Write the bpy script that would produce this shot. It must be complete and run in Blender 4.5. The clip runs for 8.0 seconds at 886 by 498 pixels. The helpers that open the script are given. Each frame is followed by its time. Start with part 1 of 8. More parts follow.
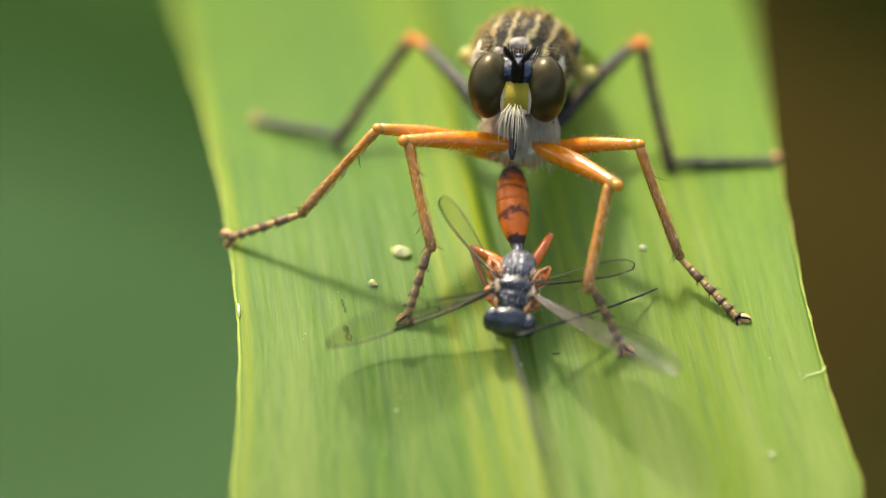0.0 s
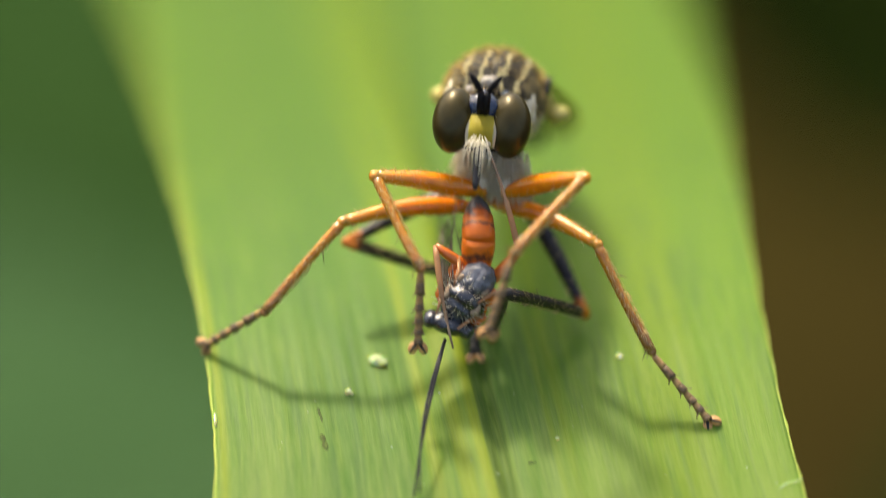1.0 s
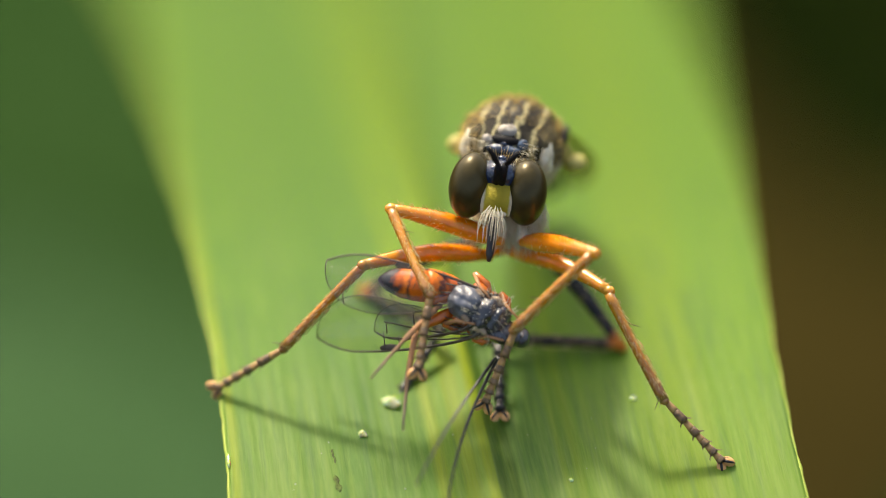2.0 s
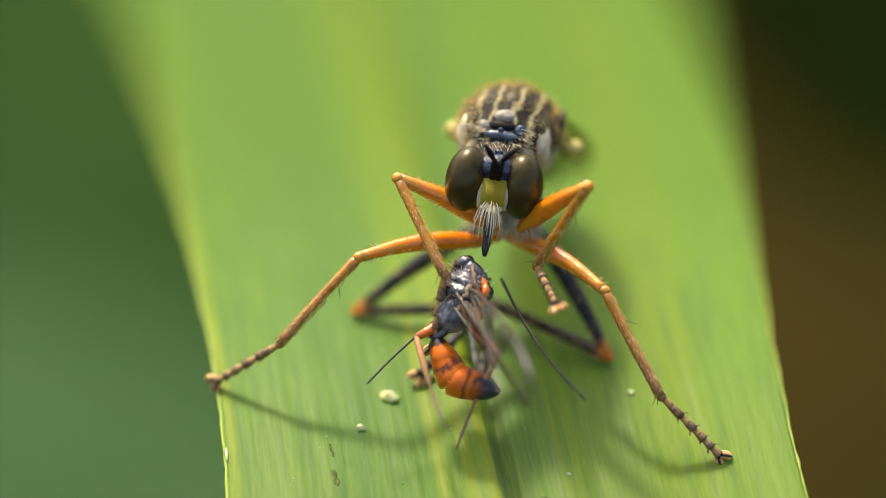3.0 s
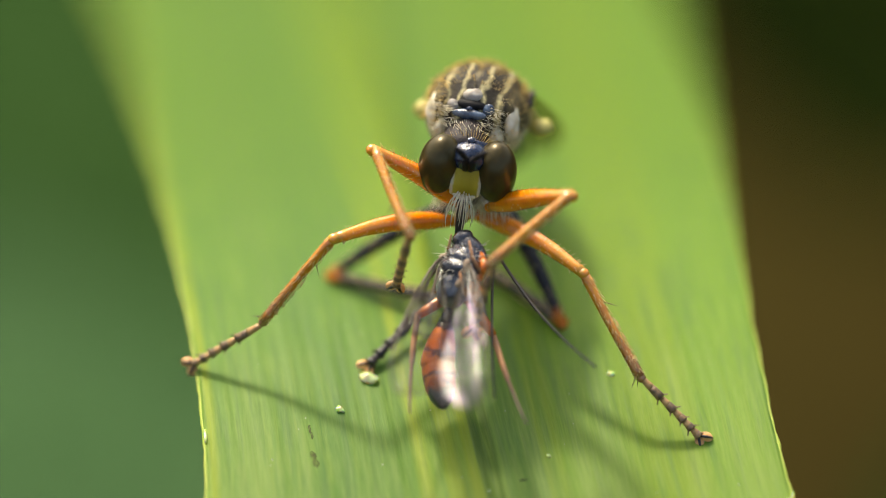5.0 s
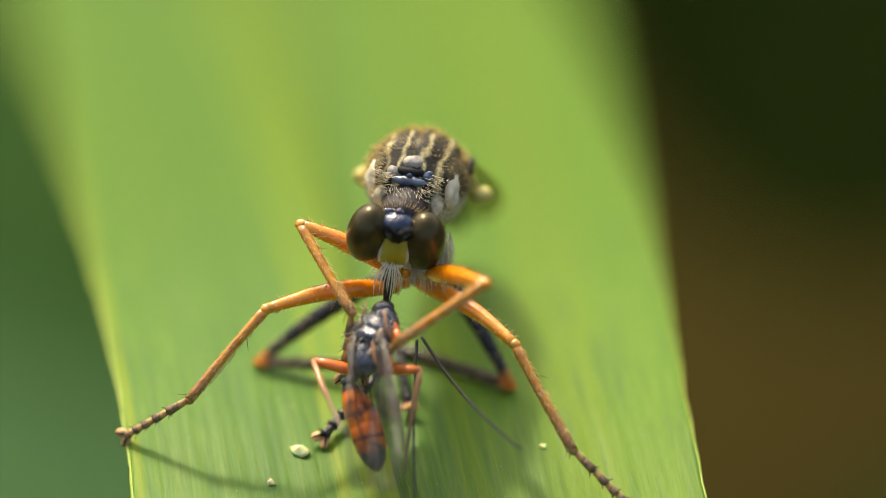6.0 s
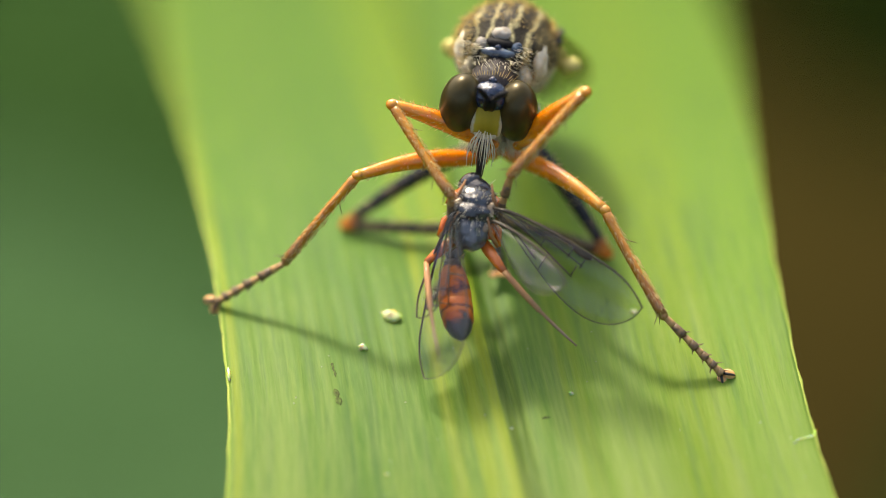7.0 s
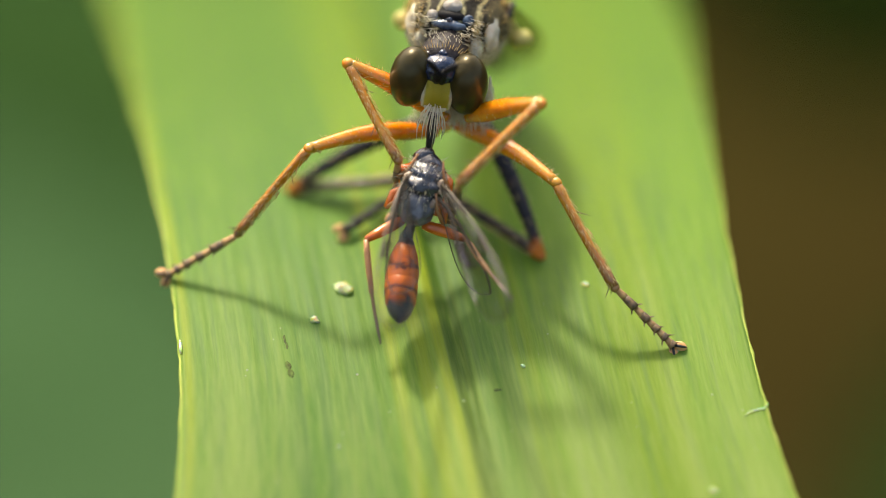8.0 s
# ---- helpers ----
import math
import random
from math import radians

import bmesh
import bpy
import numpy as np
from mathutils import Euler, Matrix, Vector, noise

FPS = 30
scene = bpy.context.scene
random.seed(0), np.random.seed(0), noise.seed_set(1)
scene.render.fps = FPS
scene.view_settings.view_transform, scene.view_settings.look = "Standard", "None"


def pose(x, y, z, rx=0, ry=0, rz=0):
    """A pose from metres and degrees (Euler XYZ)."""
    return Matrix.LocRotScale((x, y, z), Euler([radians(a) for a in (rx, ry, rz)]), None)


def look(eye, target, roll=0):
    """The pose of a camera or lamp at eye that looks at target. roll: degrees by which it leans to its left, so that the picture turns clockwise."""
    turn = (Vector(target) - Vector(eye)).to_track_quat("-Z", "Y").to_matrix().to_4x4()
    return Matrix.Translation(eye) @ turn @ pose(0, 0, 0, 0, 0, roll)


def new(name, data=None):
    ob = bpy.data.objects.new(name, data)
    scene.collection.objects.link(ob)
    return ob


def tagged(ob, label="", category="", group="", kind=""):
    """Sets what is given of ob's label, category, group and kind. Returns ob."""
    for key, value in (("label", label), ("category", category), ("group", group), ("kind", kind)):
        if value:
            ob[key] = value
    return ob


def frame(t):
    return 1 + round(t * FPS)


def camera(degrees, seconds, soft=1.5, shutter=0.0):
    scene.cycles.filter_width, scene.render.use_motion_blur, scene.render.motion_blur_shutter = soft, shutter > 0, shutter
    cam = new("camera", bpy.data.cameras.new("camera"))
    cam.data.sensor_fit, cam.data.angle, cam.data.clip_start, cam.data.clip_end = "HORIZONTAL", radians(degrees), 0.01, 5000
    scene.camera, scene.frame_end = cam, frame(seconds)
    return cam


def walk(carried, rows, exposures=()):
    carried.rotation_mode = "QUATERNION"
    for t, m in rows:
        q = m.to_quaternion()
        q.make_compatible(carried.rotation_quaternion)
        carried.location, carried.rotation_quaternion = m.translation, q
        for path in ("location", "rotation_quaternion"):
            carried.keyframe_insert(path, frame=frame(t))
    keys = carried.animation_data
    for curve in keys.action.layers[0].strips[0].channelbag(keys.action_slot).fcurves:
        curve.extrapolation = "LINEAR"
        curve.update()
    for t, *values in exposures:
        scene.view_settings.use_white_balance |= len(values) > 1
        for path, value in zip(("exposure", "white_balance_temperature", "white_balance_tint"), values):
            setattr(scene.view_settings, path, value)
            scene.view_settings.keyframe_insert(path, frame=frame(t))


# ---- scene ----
cam = camera(12, 8.0, soft=0.4, shutter=0.25)
cam.data.dof.use_dof = True
cam.data.dof.focus_distance = 0.0964
cam.data.dof.aperture_fstop = 21.5
EYE = Vector((0.0, -0.084562, 0.057038))
AIM = Vector((0.0, 0.829, -0.559))          # 34 degrees down
HELD = look(EYE, EYE + AIM)


def turned(right, up, ahead=0.0):
    """The lens, turned by so many degrees to the right and up, moved ahead by so many millimetres."""
    return Matrix.Translation(AIM * 0.001 * ahead) @ HELD @ pose(0, 0, 0, up, -right, 0)


walk(cam, [
    (0.0, turned(-0.164, -1.940)),
    (0.1, turned(-0.187, -1.699)),
    (0.2, turned(0.039, -0.647)),
    (0.3, turned(-0.023, -1.278)),
    (0.4, turned(0.062, -1.418)),
    (0.5, turned(0.054, -1.473)),
    (0.6, turned(0.148, -1.223)),
    (0.7, turned(0.148, -1.122)),
    (0.8, turned(0.218, -1.107)),
    (0.9, turned(0.195, -0.959)),
    (1.0, turned(0.156, -0.460)),
    (1.2, turned(-0.062, 0.179)),
    (2.3, turned(0.000, 0.054)),
    (2.5, turned(0.027, 0.031)),
    (2.7, turned(0.054, 0.031)),
    (2.9, turned(0.031, 0.047)),
    (3.0, turned(0.000, 0.023)),
    (3.2, turned(0.000, 0.015)),
    (3.5, turned(0.000, 0.000)),
    (4.0, turned(-0.078, -0.074, 0.15)),
    (4.1, turned(-0.109, -0.460, 0.20)),
    (4.3, turned(-0.023, -0.600, 0.20)),
    (4.5, turned(-0.094, -0.444, 0.20)),
    (4.7, turned(0.086, -0.312, 0.20)),
    (5.8, turned(0.678, 0.257, 0.50)),
    (6.0, turned(1.208, 0.748, 0.50)),
    (6.2, turned(0.693, 0.054, 0.50)),
    (6.4, turned(0.577, -0.024, 0.50)),
    (6.5, turned(0.732, 0.023, 0.50)),
    (6.6, turned(0.943, 0.117, 0.50)),
    (6.8, turned(-0.242, -1.091, 0.10)),
    (7.0, turned(-0.031, -1.075, 0.10)),
    (7.2, turned(-0.023, -1.083, 0.10)),
    (7.4, turned(0.171, -1.044, 0.15)),
    (7.5, turned(0.382, -1.052, 0.10)),
    (7.6, turned(0.553, -0.974, 0.10)),
    (7.8, turned(0.553, -1.301, 0.10)),
    (8.0, turned(0.624, -1.449, 0.10)),
], [(0.0, 0.91, 7000, 8), (1.0, 0.85, 7000, 8), (6.4, 0.85, 7000, 8), (7.0, 0.93, 7000, 8), (8.0, 0.93, 7000, 8)])

# ---- light ----
SUN_TO = Vector((0.30, -0.675, -1.0)).normalized()
world = bpy.data.worlds.new("sky")
scene.world = world
world.use_nodes = True
wn = world.node_tree.nodes
sky = wn.new("ShaderNodeTexSky")
sky.sky_type, sky.sun_disc = "NISHITA", False
sky.sun_elevation = math.asin(-SUN_TO.z)
sky.sun_rotation = math.atan2(-SUN_TO.x, -SUN_TO.y)
sky.air_density, sky.dust_density, sky.ozone_density = 1.0, 6.0, 0.4
wn["Background"].inputs["Strength"].default_value = 0.15
world.node_tree.links.new(sky.outputs["Color"], wn["Background"].inputs["Color"])
lamp = bpy.data.lights.new("sun", "SUN")
lamp.energy, lamp.angle, lamp.color = 2.5, radians(5.0), (1.0, 0.93, 0.80)
sun = new("sun", lamp)
sun.matrix_basis = look((0, 0, 0.5), Vector((0, 0, 0.5)) + SUN_TO)

# ---- materials ----
MM = 0.001


class Mat:
    """A small node builder round one material."""

    def __init__(self, name, rough=0.5, metal=0.0, spec=0.5):
        self.m = bpy.data.materials.new(name)
        self.m.use_nodes = True
        self.t = self.m.node_tree
        self.b = self.t.nodes["Principled BSDF"]
        self.b.inputs["Roughness"].default_value = rough
        self.b.inputs["Metallic"].default_value = metal
        self.b.inputs["Specular IOR Level"].default_value = spec
        self.co = self.t.nodes.new("ShaderNodeTexCoord").outputs["Object"]

    def node(self, kind, **links):
        n = self.t.nodes.new(kind)
        for k, v in links.items():
            self.put(n.inputs[k.replace("_", " ")], v)
        return n

    def put(self, socket, v):
        if isinstance(v, bpy.types.NodeSocket):
            self.t.links.new(v, socket)
        else:
            socket.default_value = v

    def noise(self, scale, detail=4, rough=0.55, vec=None):
        return self.node("ShaderNodeTexNoise", Vector=vec or self.co, Scale=scale, Detail=detail, Roughness=rough).outputs["Fac"]

    def ramp(self, fac, *stops):
        n = self.node("ShaderNodeValToRGB", Fac=fac)
        e = n.color_ramp.elements
        while len(e) < len(stops):
            e.new(0.5)
        for el, (p, c) in zip(e, stops):
            el.position, el.color = p, (*c, 1) if len(c) == 3 else (c[0], c[0], c[0], 1)
        return n.outputs["Color"]

    def mix(self, fac, a, b, kind="MIX"):
        n = self.t.nodes.new("ShaderNodeMix")
        n.data_type, n.blend_type = "RGBA", kind
        self.put(n.inputs[0], fac)
        for s, v in ((6, a), (7, b)):
            self.put(n.inputs[s], v if isinstance(v, bpy.types.NodeSocket) else (*v, 1))
        return n.outputs[2]

    def math(self, op, a, b=0.0):
        n = self.t.nodes.new("ShaderNodeMath")
        n.operation = op
        self.put(n.inputs[0], a)
        self.put(n.inputs[1], b)
        return n.outputs[0]

    def axis(self, k):
        return self.node("ShaderNodeSeparateXYZ", Vector=self.co).outputs[k]

    def color(self, c):
        self.put(self.b.inputs["Base Color"], c if isinstance(c, bpy.types.NodeSocket) else (*c, 1))
        return self

    def bump(self, h, dist, strength=1.0):
        n = self.node("ShaderNodeBump", Height=h, Strength=strength, Distance=dist)
        self.t.links.new(n.outputs[0], self.b.inputs["Normal"])
        return self


def skin(name, a, b, scale=6000, rough=0.35, spec=0.5, bump=0.008, coat=0.0, metal=0.0):
    """Insect cuticle: two tones mottled at two scales, fine punctures."""
    m = Mat(name, rough, metal, spec)
    m.color(m.mix(m.ramp(m.noise(scale, 5), (0.35, (0,)), (0.65, (1,))), a, b))
    m.bump(m.noise(scale * 3, 3), bump * MM, 0.7)
    m.b.inputs["Coat Weight"].default_value = coat
    return m.m


def limb_skin(name, a, b, tip, start, glow=0.0):
    """Leg cuticle along local y: the tone slides from a/b mottle into tip towards the far end; slightly translucent."""
    m = Mat(name, 0.26, 0, 0.40 if glow else 0.25)
    base = m.mix(m.ramp(m.noise(5000, 4), (0.35, (0,)), (0.7, (1,))), a, b)
    along = m.math("MULTIPLY", m.axis(1), 1000.0)
    f = m.node("ShaderNodeMapRange", Value=along)
    f.inputs["From Min"].default_value, f.inputs["From Max"].default_value = start
    m.color(m.mix(f.outputs[0], base, tip))
    m.bump(m.noise(9000, 4), 0.014 * MM, 0.9)
    m.b.inputs["Coat Weight"].default_value, m.b.inputs["Coat Roughness"].default_value = 1.0 if glow else 0.15, 0.12
    m.b.inputs["Subsurface Weight"].default_value = glow
    m.b.inputs["Subsurface Radius"].default_value = (0.30 * MM, 0.14 * MM, 0.02 * MM)
    m.b.inputs["Subsurface Scale"].default_value = 1.0
    return m.m


def hair_skin(name, a, b):
    """Fine hair: glossy, light passing through."""
    m = Mat(name, 0.35, 0, 0.5)
    c = m.mix(m.ramp(m.noise(6000, 3), (0.35, (0,)), (0.65, (1,))), a, b)
    m.color(c)
    tr = m.node("ShaderNodeBsdfTranslucent", Color=c)
    mixer = m.node("ShaderNodeMixShader", Fac=0.65)
    m.t.links.new(m.b.outputs[0], mixer.inputs[1])
    m.t.links.new(tr.outputs[0], mixer.inputs[2])
    m.t.links.new(mixer.outputs[0], m.t.nodes["Material Output"].inputs["Surface"])
    return m.m


def leaf_skin():
    """Grass blade: lengthwise veins and paler strips, sunlight passing through."""
    m = Mat("grass_blade", 0.50, 0, 0.20)
    run = m.t.nodes.new("ShaderNodeTexCoord").outputs["UV"]      # from the midrib, and along the blade
    from_rib = m.node("ShaderNodeSeparateXYZ", Vector=run).outputs[0]

    def along(x, y, scale, detail):
        n = m.node("ShaderNodeMapping", Vector=run)
        n.inputs["Scale"].default_value = (x, y, 1)
        return m.noise(scale, detail, 0.6, n.outputs[0])
    strips = along(1, 0.02, 520, 3)
    veins = along(1, 0.012, 3200, 3)
    cells = along(1, 0.12, 5200, 3)
    blot = m.noise(230, 4)
    c = m.mix(m.ramp(strips, (0.36, (0,)), (0.66, (1,))), (0.080, 0.245, 0.012), (0.145, 0.350, 0.014))
    c = m.mix(m.math("MULTIPLY", m.ramp(veins, (0.4, (0,)), (0.62, (1,))), 0.22), c, (0.19, 0.38, 0.035))
    c = m.mix(m.math("MULTIPLY", m.ramp(cells, (0.5, (0,)), (0.72, (1,))), 0.32), c, (0.05, 0.15, 0.024))
    c = m.mix(m.math("MULTIPLY", m.ramp(blot, (0.45, (0,)), (0.7, (1,))), 0.35), c, (0.19, 0.33, 0.025))
    specks = along(1, 0.16, 11000, 3)
    c = m.mix(m.math("MULTIPLY", m.ramp(specks, (0.46, (0,)), (0.60, (1,))), 0.34), c, (0.32, 0.47, 0.13))
    c = m.mix(m.math("MULTIPLY", m.ramp(m.noise(300, 3), (0.48, (0,)), (0.66, (1,))), 0.35), c, (0.10, 0.27, 0.06))
    # yellower lines beside the midrib
    d = m.math("MULTIPLY", m.math("ABSOLUTE", m.math("ADD", from_rib, 0.25 * MM)), 1000)
    near = m.node("ShaderNodeMapRange", Value=d)
    near.inputs["From Min"].default_value, near.inputs["From Max"].default_value = 0.15, 1.1
    near.inputs["To Min"].default_value, near.inputs["To Max"].default_value = 0.9, 0.0
    c = m.mix(m.math("MULTIPLY", near.outputs[0], 0.5), c, (0.27, 0.40, 0.012))
    # coloured strips side by side across the blade, in mm from the midrib
    across = m.math("ADD", m.math("MULTIPLY", from_rib, 1000.0 / 16.0), 0.5)
    across = m.math("ADD", across, m.math("MULTIPLY", m.math("SUBTRACT", along(1, 0.02, 900, 3), 0.5), 0.02))
    H1 = (0.250, 0.388, 0.026)
    # the darkest greens paint the shaded wall of the groove beside the midrib
    G1, G2, Y1, SHADE1, T1 = (0.158, 0.312, 0.028), (0.210, 0.376, 0.036), (0.385, 0.475, 0.022), (0.072, 0.168, 0.010), (0.165, 0.318, 0.055)
    SHADE2 = (0.040, 0.110, 0.008)
    Y2 = (0.315, 0.425, 0.022)
    L1, L2 = (0.157, 0.322, 0.043), (0.131, 0.285, 0.049)
    strip = m.ramp(across, (0.0, L1), (0.150, L1), (0.158, Y1), (0.172, L1), (0.27, T1), (0.34, L2), (0.41, T1), (0.418, L1), (0.430, Y1), (0.442, G2), (0.452, G2), (0.462, Y2), (0.474, Y2), (0.484, G2), (0.492, Y1), (0.504, Y1), (0.508, SHADE2), (0.516, SHADE2), (0.522, SHADE1), (0.534, SHADE1), (0.539, T1), (0.605, T1), (0.612, H1), (0.622, G1), (0.632, H1), (0.645, G2), (0.72, G1), (0.775, H1), (0.84, H1), (0.87, G2), (0.93, G2), (1.0, G1))
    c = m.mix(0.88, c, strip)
    hatch = along(1, 0.10, 26000, 2)
    c = m.mix(m.math("MULTIPLY", m.ramp(hatch, (0.45, (0,)), (0.60, (1,))), 0.12), c, (0.05, 0.15, 0.02))
    # bluish darker dashes between the veins
    dash = along(1, 0.07, 3600, 3)
    c = m.mix(m.math("MULTIPLY", m.ramp(dash, (0.50, (0,)), (0.64, (1,))), 0.40), c, (0.080, 0.195, 0.062))
    # pale dry streaks; their increase towards the tip also paints the near end brighter
    tip = m.node("ShaderNodeMapRange", Value=m.math("MULTIPLY", m.axis(1), 1000))
    tip.inputs["From Min"].default_value, tip.inputs["From Max"].default_value = -4.0, -11.5
    fine = along(1, 0.07, 15000, 4)
    pale = m.math("ADD", m.math("MULTIPLY", m.ramp(fine, (0.42, (0,)), (0.66, (1,))), 0.35), m.math("MULTIPLY", m.ramp(strips, (0.4, (0,)), (0.62, (1,))), 0.65))
    c = m.mix(m.math("MULTIPLY", m.math("MULTIPLY", pale, tip.outputs[0]), 0.74), c, (0.50, 0.60, 0.19))
    # thin pale fibres all along
    c = m.mix(m.math("MULTIPLY", m.ramp(along(1, 0.05, 9000, 4), (0.50, (0,)), (0.62, (1,))), 0.24), c, (0.36, 0.50, 0.10))
    # deeper green towards the rear, painted to tone down its sunnier slope
    base = m.node("ShaderNodeMapRange", Value=m.math("MULTIPLY", m.axis(1), 1000))
    base.inputs["From Min"].default_value, base.inputs["From Max"].default_value = -7.0, 5.0
    c = m.mix(m.math("MULTIPLY", base.outputs[0], 0.52), c, (0.112, 0.220, 0.028))
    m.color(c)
    h = m.math("ADD", m.math("MULTIPLY", veins, 1.0), m.math("MULTIPLY", cells, 0.35))
    m.bump(m.math("ADD", h, m.math("MULTIPLY", fine, 0.3)), 0.045 * MM, 0.35)
    tr = m.node("ShaderNodeBsdfTranslucent", Color=m.mix(1.0, c, (1.10, 1.12, 0.55), "MULTIPLY"))
    mixer = m.node("ShaderNodeMixShader", Fac=0.5)
    out = m.t.nodes["Material Output"]
    m.t.links.new(m.b.outputs[0], mixer.inputs[1])
    m.t.links.new(tr.outputs[0], mixer.inputs[2])
    m.t.links.new(mixer.outputs[0], out.inputs["Surface"])
    return m.m


def foliage_skin(name, a, b, scale):
    m = Mat(name, 1.0, 0, 0.0)
    m.color(m.mix(m.ramp(m.noise(scale, 4), (0.35, (0,)), (0.65, (1,))), a, b))
    m.bump(m.noise(scale * 6, 3), 0.6 * MM, 0.5)
    return m.m


def membrane(name, tint=(0.81, 0.815, 0.76), most=0.058, rough=0.34):
    """Wing film: thin and smoky, with an oily colour play in its gloss."""
    m = Mat(name, rough, 0, 0.9)
    bump = m.node("ShaderNodeBump", Height=m.noise(900, 2), Strength=0.6, Distance=0.12 * MM)
    play = m.ramp(m.noise(700, 2), (0.30, (0.45, 0.95, 0.95)), (0.42, (1.0, 1.0, 1.0)), (0.53, (0.82, 0.65, 1.0)), (0.62, (1.0, 0.97, 0.95)), (0.70, (0.50, 1.0, 0.85)))
    gloss = m.node("ShaderNodeBsdfGlossy", Color=play, Roughness=rough, Normal=bump.outputs[0])
    clear = m.node("ShaderNodeBsdfTransparent", Color=(*tint, 1))
    edge = m.node("ShaderNodeFresnel", IOR=1.65, Normal=bump.outputs[0])
    mixer = m.node("ShaderNodeMixShader", Fac=m.math("MINIMUM", m.math("MULTIPLY", edge.outputs[0], 1.5), most))
    m.t.links.new(clear.outputs[0], mixer.inputs[1])
    m.t.links.new(gloss.outputs[0], mixer.inputs[2])
    m.t.links.new(mixer.outputs[0], m.t.nodes["Material Output"].inputs["Surface"])
    return m.m


def eye_skin():
    """Compound eye: fine facets, brown with a broad coppery sheen."""
    m = Mat("compound_eye", 0.30, 0.4, 0.40)
    v = m.node("ShaderNodeTexVoronoi", Vector=m.co, Scale=32000.0)
    m.color(m.mix(m.ramp(m.noise(1800, 3), (0.3, (0,)), (0.7, (1,))), (0.046, 0.036, 0.011), (0.076, 0.059, 0.019)))
    m.bump(m.ramp(v.outputs["Distance"], (0.0, (1,)), (0.7, (0,))), 0.003 * MM, 0.3)
    return m.m


def scutum_skin():
    """Back of the thorax: dark brown with dusted tan stripes, cream on the flanks."""
    m = Mat("thorax_dusting", 0.6, 0, 0.3)
    x = m.math("MULTIPLY", m.axis(0), 1000)
    wob = m.math("ADD", m.math("ABSOLUTE", x), m.math("MULTIPLY", m.math("SUBTRACT", m.noise(1700, 3), 0.5), 0.5))
    dark, mid, gold = (0.016, 0.013, 0.007), (0.038, 0.031, 0.014), (0.50, 0.44, 0.22)
    stripes = m.ramp(wob, (0.0, (0.15, 0.12, 0.05)), (0.07, dark), (0.18, dark), (0.26, gold), (0.35, dark), (0.55, mid), (0.64, gold), (0.74, dark), (0.9, (0.13, 0.105, 0.045)))
    z = m.math("MULTIPLY", m.axis(2), 1000)
    side = m.node("ShaderNodeMapRange", Value=m.math("ADD", z, m.math("MULTIPLY", m.noise(1500, 3), 0.5)))
    side.inputs["From Min"].default_value, side.inputs["From Max"].default_value = 0.22, -0.05
    c = m.mix(side.outputs[0], stripes, (0.56, 0.50, 0.34))
    c = m.mix(m.math("MULTIPLY", m.ramp(m.noise(9000, 4), (0.42, (0,)), (0.62, (1,))), 0.5), c, (0.022, 0.017, 0.011))
    m.color(c)
    m.bump(m.noise(14000, 4), 0.03 * MM, 0.9)
    return m.m


def face_skin():
    """Face shield: olive-yellow middle, white dusting round it."""
    m = Mat("face_dusting", 0.55, 0, 0.3)
    x = m.math("MULTIPLY", m.math("ABSOLUTE", m.axis(0)), 1000)
    z = m.math("MULTIPLY", m.math("ABSOLUTE", m.math("ADD", m.axis(2), 0.12 * MM)), 520)
    d = m.math("ADD", m.math("MAXIMUM", x, z), m.math("MULTIPLY", m.noise(5000, 3), 0.08))
    c = m.ramp(d, (0.14, (0.31, 0.25, 0.012)), (0.31, (0.40, 0.33, 0.030)), (0.355, (0.70, 0.66, 0.48)))
    m.color(c)
    m.bump(m.noise(20000, 3), 0.02 * MM, 0.7)
    return m.m


def gaster_skin(name, bands):
    """Abdomen rings along local y, in mm."""
    m = Mat(name, 0.30, 0, 0.4)
    y = m.math("ADD", m.math("MULTIPLY", m.axis(1), 1000.0 / 1.3), m.math("MULTIPLY", m.math("SUBTRACT", m.noise(3000, 3), 0.5), 0.55))
    m.color(m.ramp(y, *bands))
    m.bump(m.noise(16000, 3), 0.012 * MM, 0.8)
    m.b.inputs["Coat Weight"].default_value = 0.12
    return m.m


ORANGE, ORANGE_B = (0.80, 0.275, 0.004), (0.66, 0.190, 0.003)
LEAF = leaf_skin()
FEMUR = limb_skin("orange_femur", ORANGE, ORANGE_B, (0.68, 0.29, 0.02), (1.6, 2.4), 0.45)
TIBIA = limb_skin("orange_tibia", (0.62, 0.275, 0.022), (0.46, 0.18, 0.012), (0.28, 0.135, 0.050), (1.5, 2.9), 0.3)
TARSUS = skin("tarsus_yellow", (0.54, 0.33, 0.13), (0.38, 0.21, 0.075), 9000, 0.4)
DARK = skin("black_cuticle", (0.012, 0.012, 0.014), (0.030, 0.026, 0.024), 7000, 0.3)
MATT = skin("matt_black", (0.006, 0.006, 0.007), (0.014, 0.013, 0.014), 7000, 0.6, 0.15)
HIND = limb_skin("hind_leg_black", (0.018, 0.018, 0.022), (0.035, 0.032, 0.03), (0.55, 0.16, 0.02), (3.35, 3.6))
HIND_T = limb_skin("hind_tibia_black", (0.62, 0.20, 0.02), (0.50, 0.14, 0.015), (0.026, 0.022, 0.02), (0.15, 0.35))
TARSUS_B = skin("tarsus_brown", (0.09, 0.06, 0.035), (0.26, 0.16, 0.075), 9000, 0.4)
PAD = skin("foot_pad", (0.80, 0.45, 0.18), (0.68, 0.34, 0.10), 9000, 0.45)
SPINE = skin("spine", (0.10, 0.06, 0.03), (0.16, 0.09, 0.04), 9000, 0.4)
SCUTUM = scutum_skin()
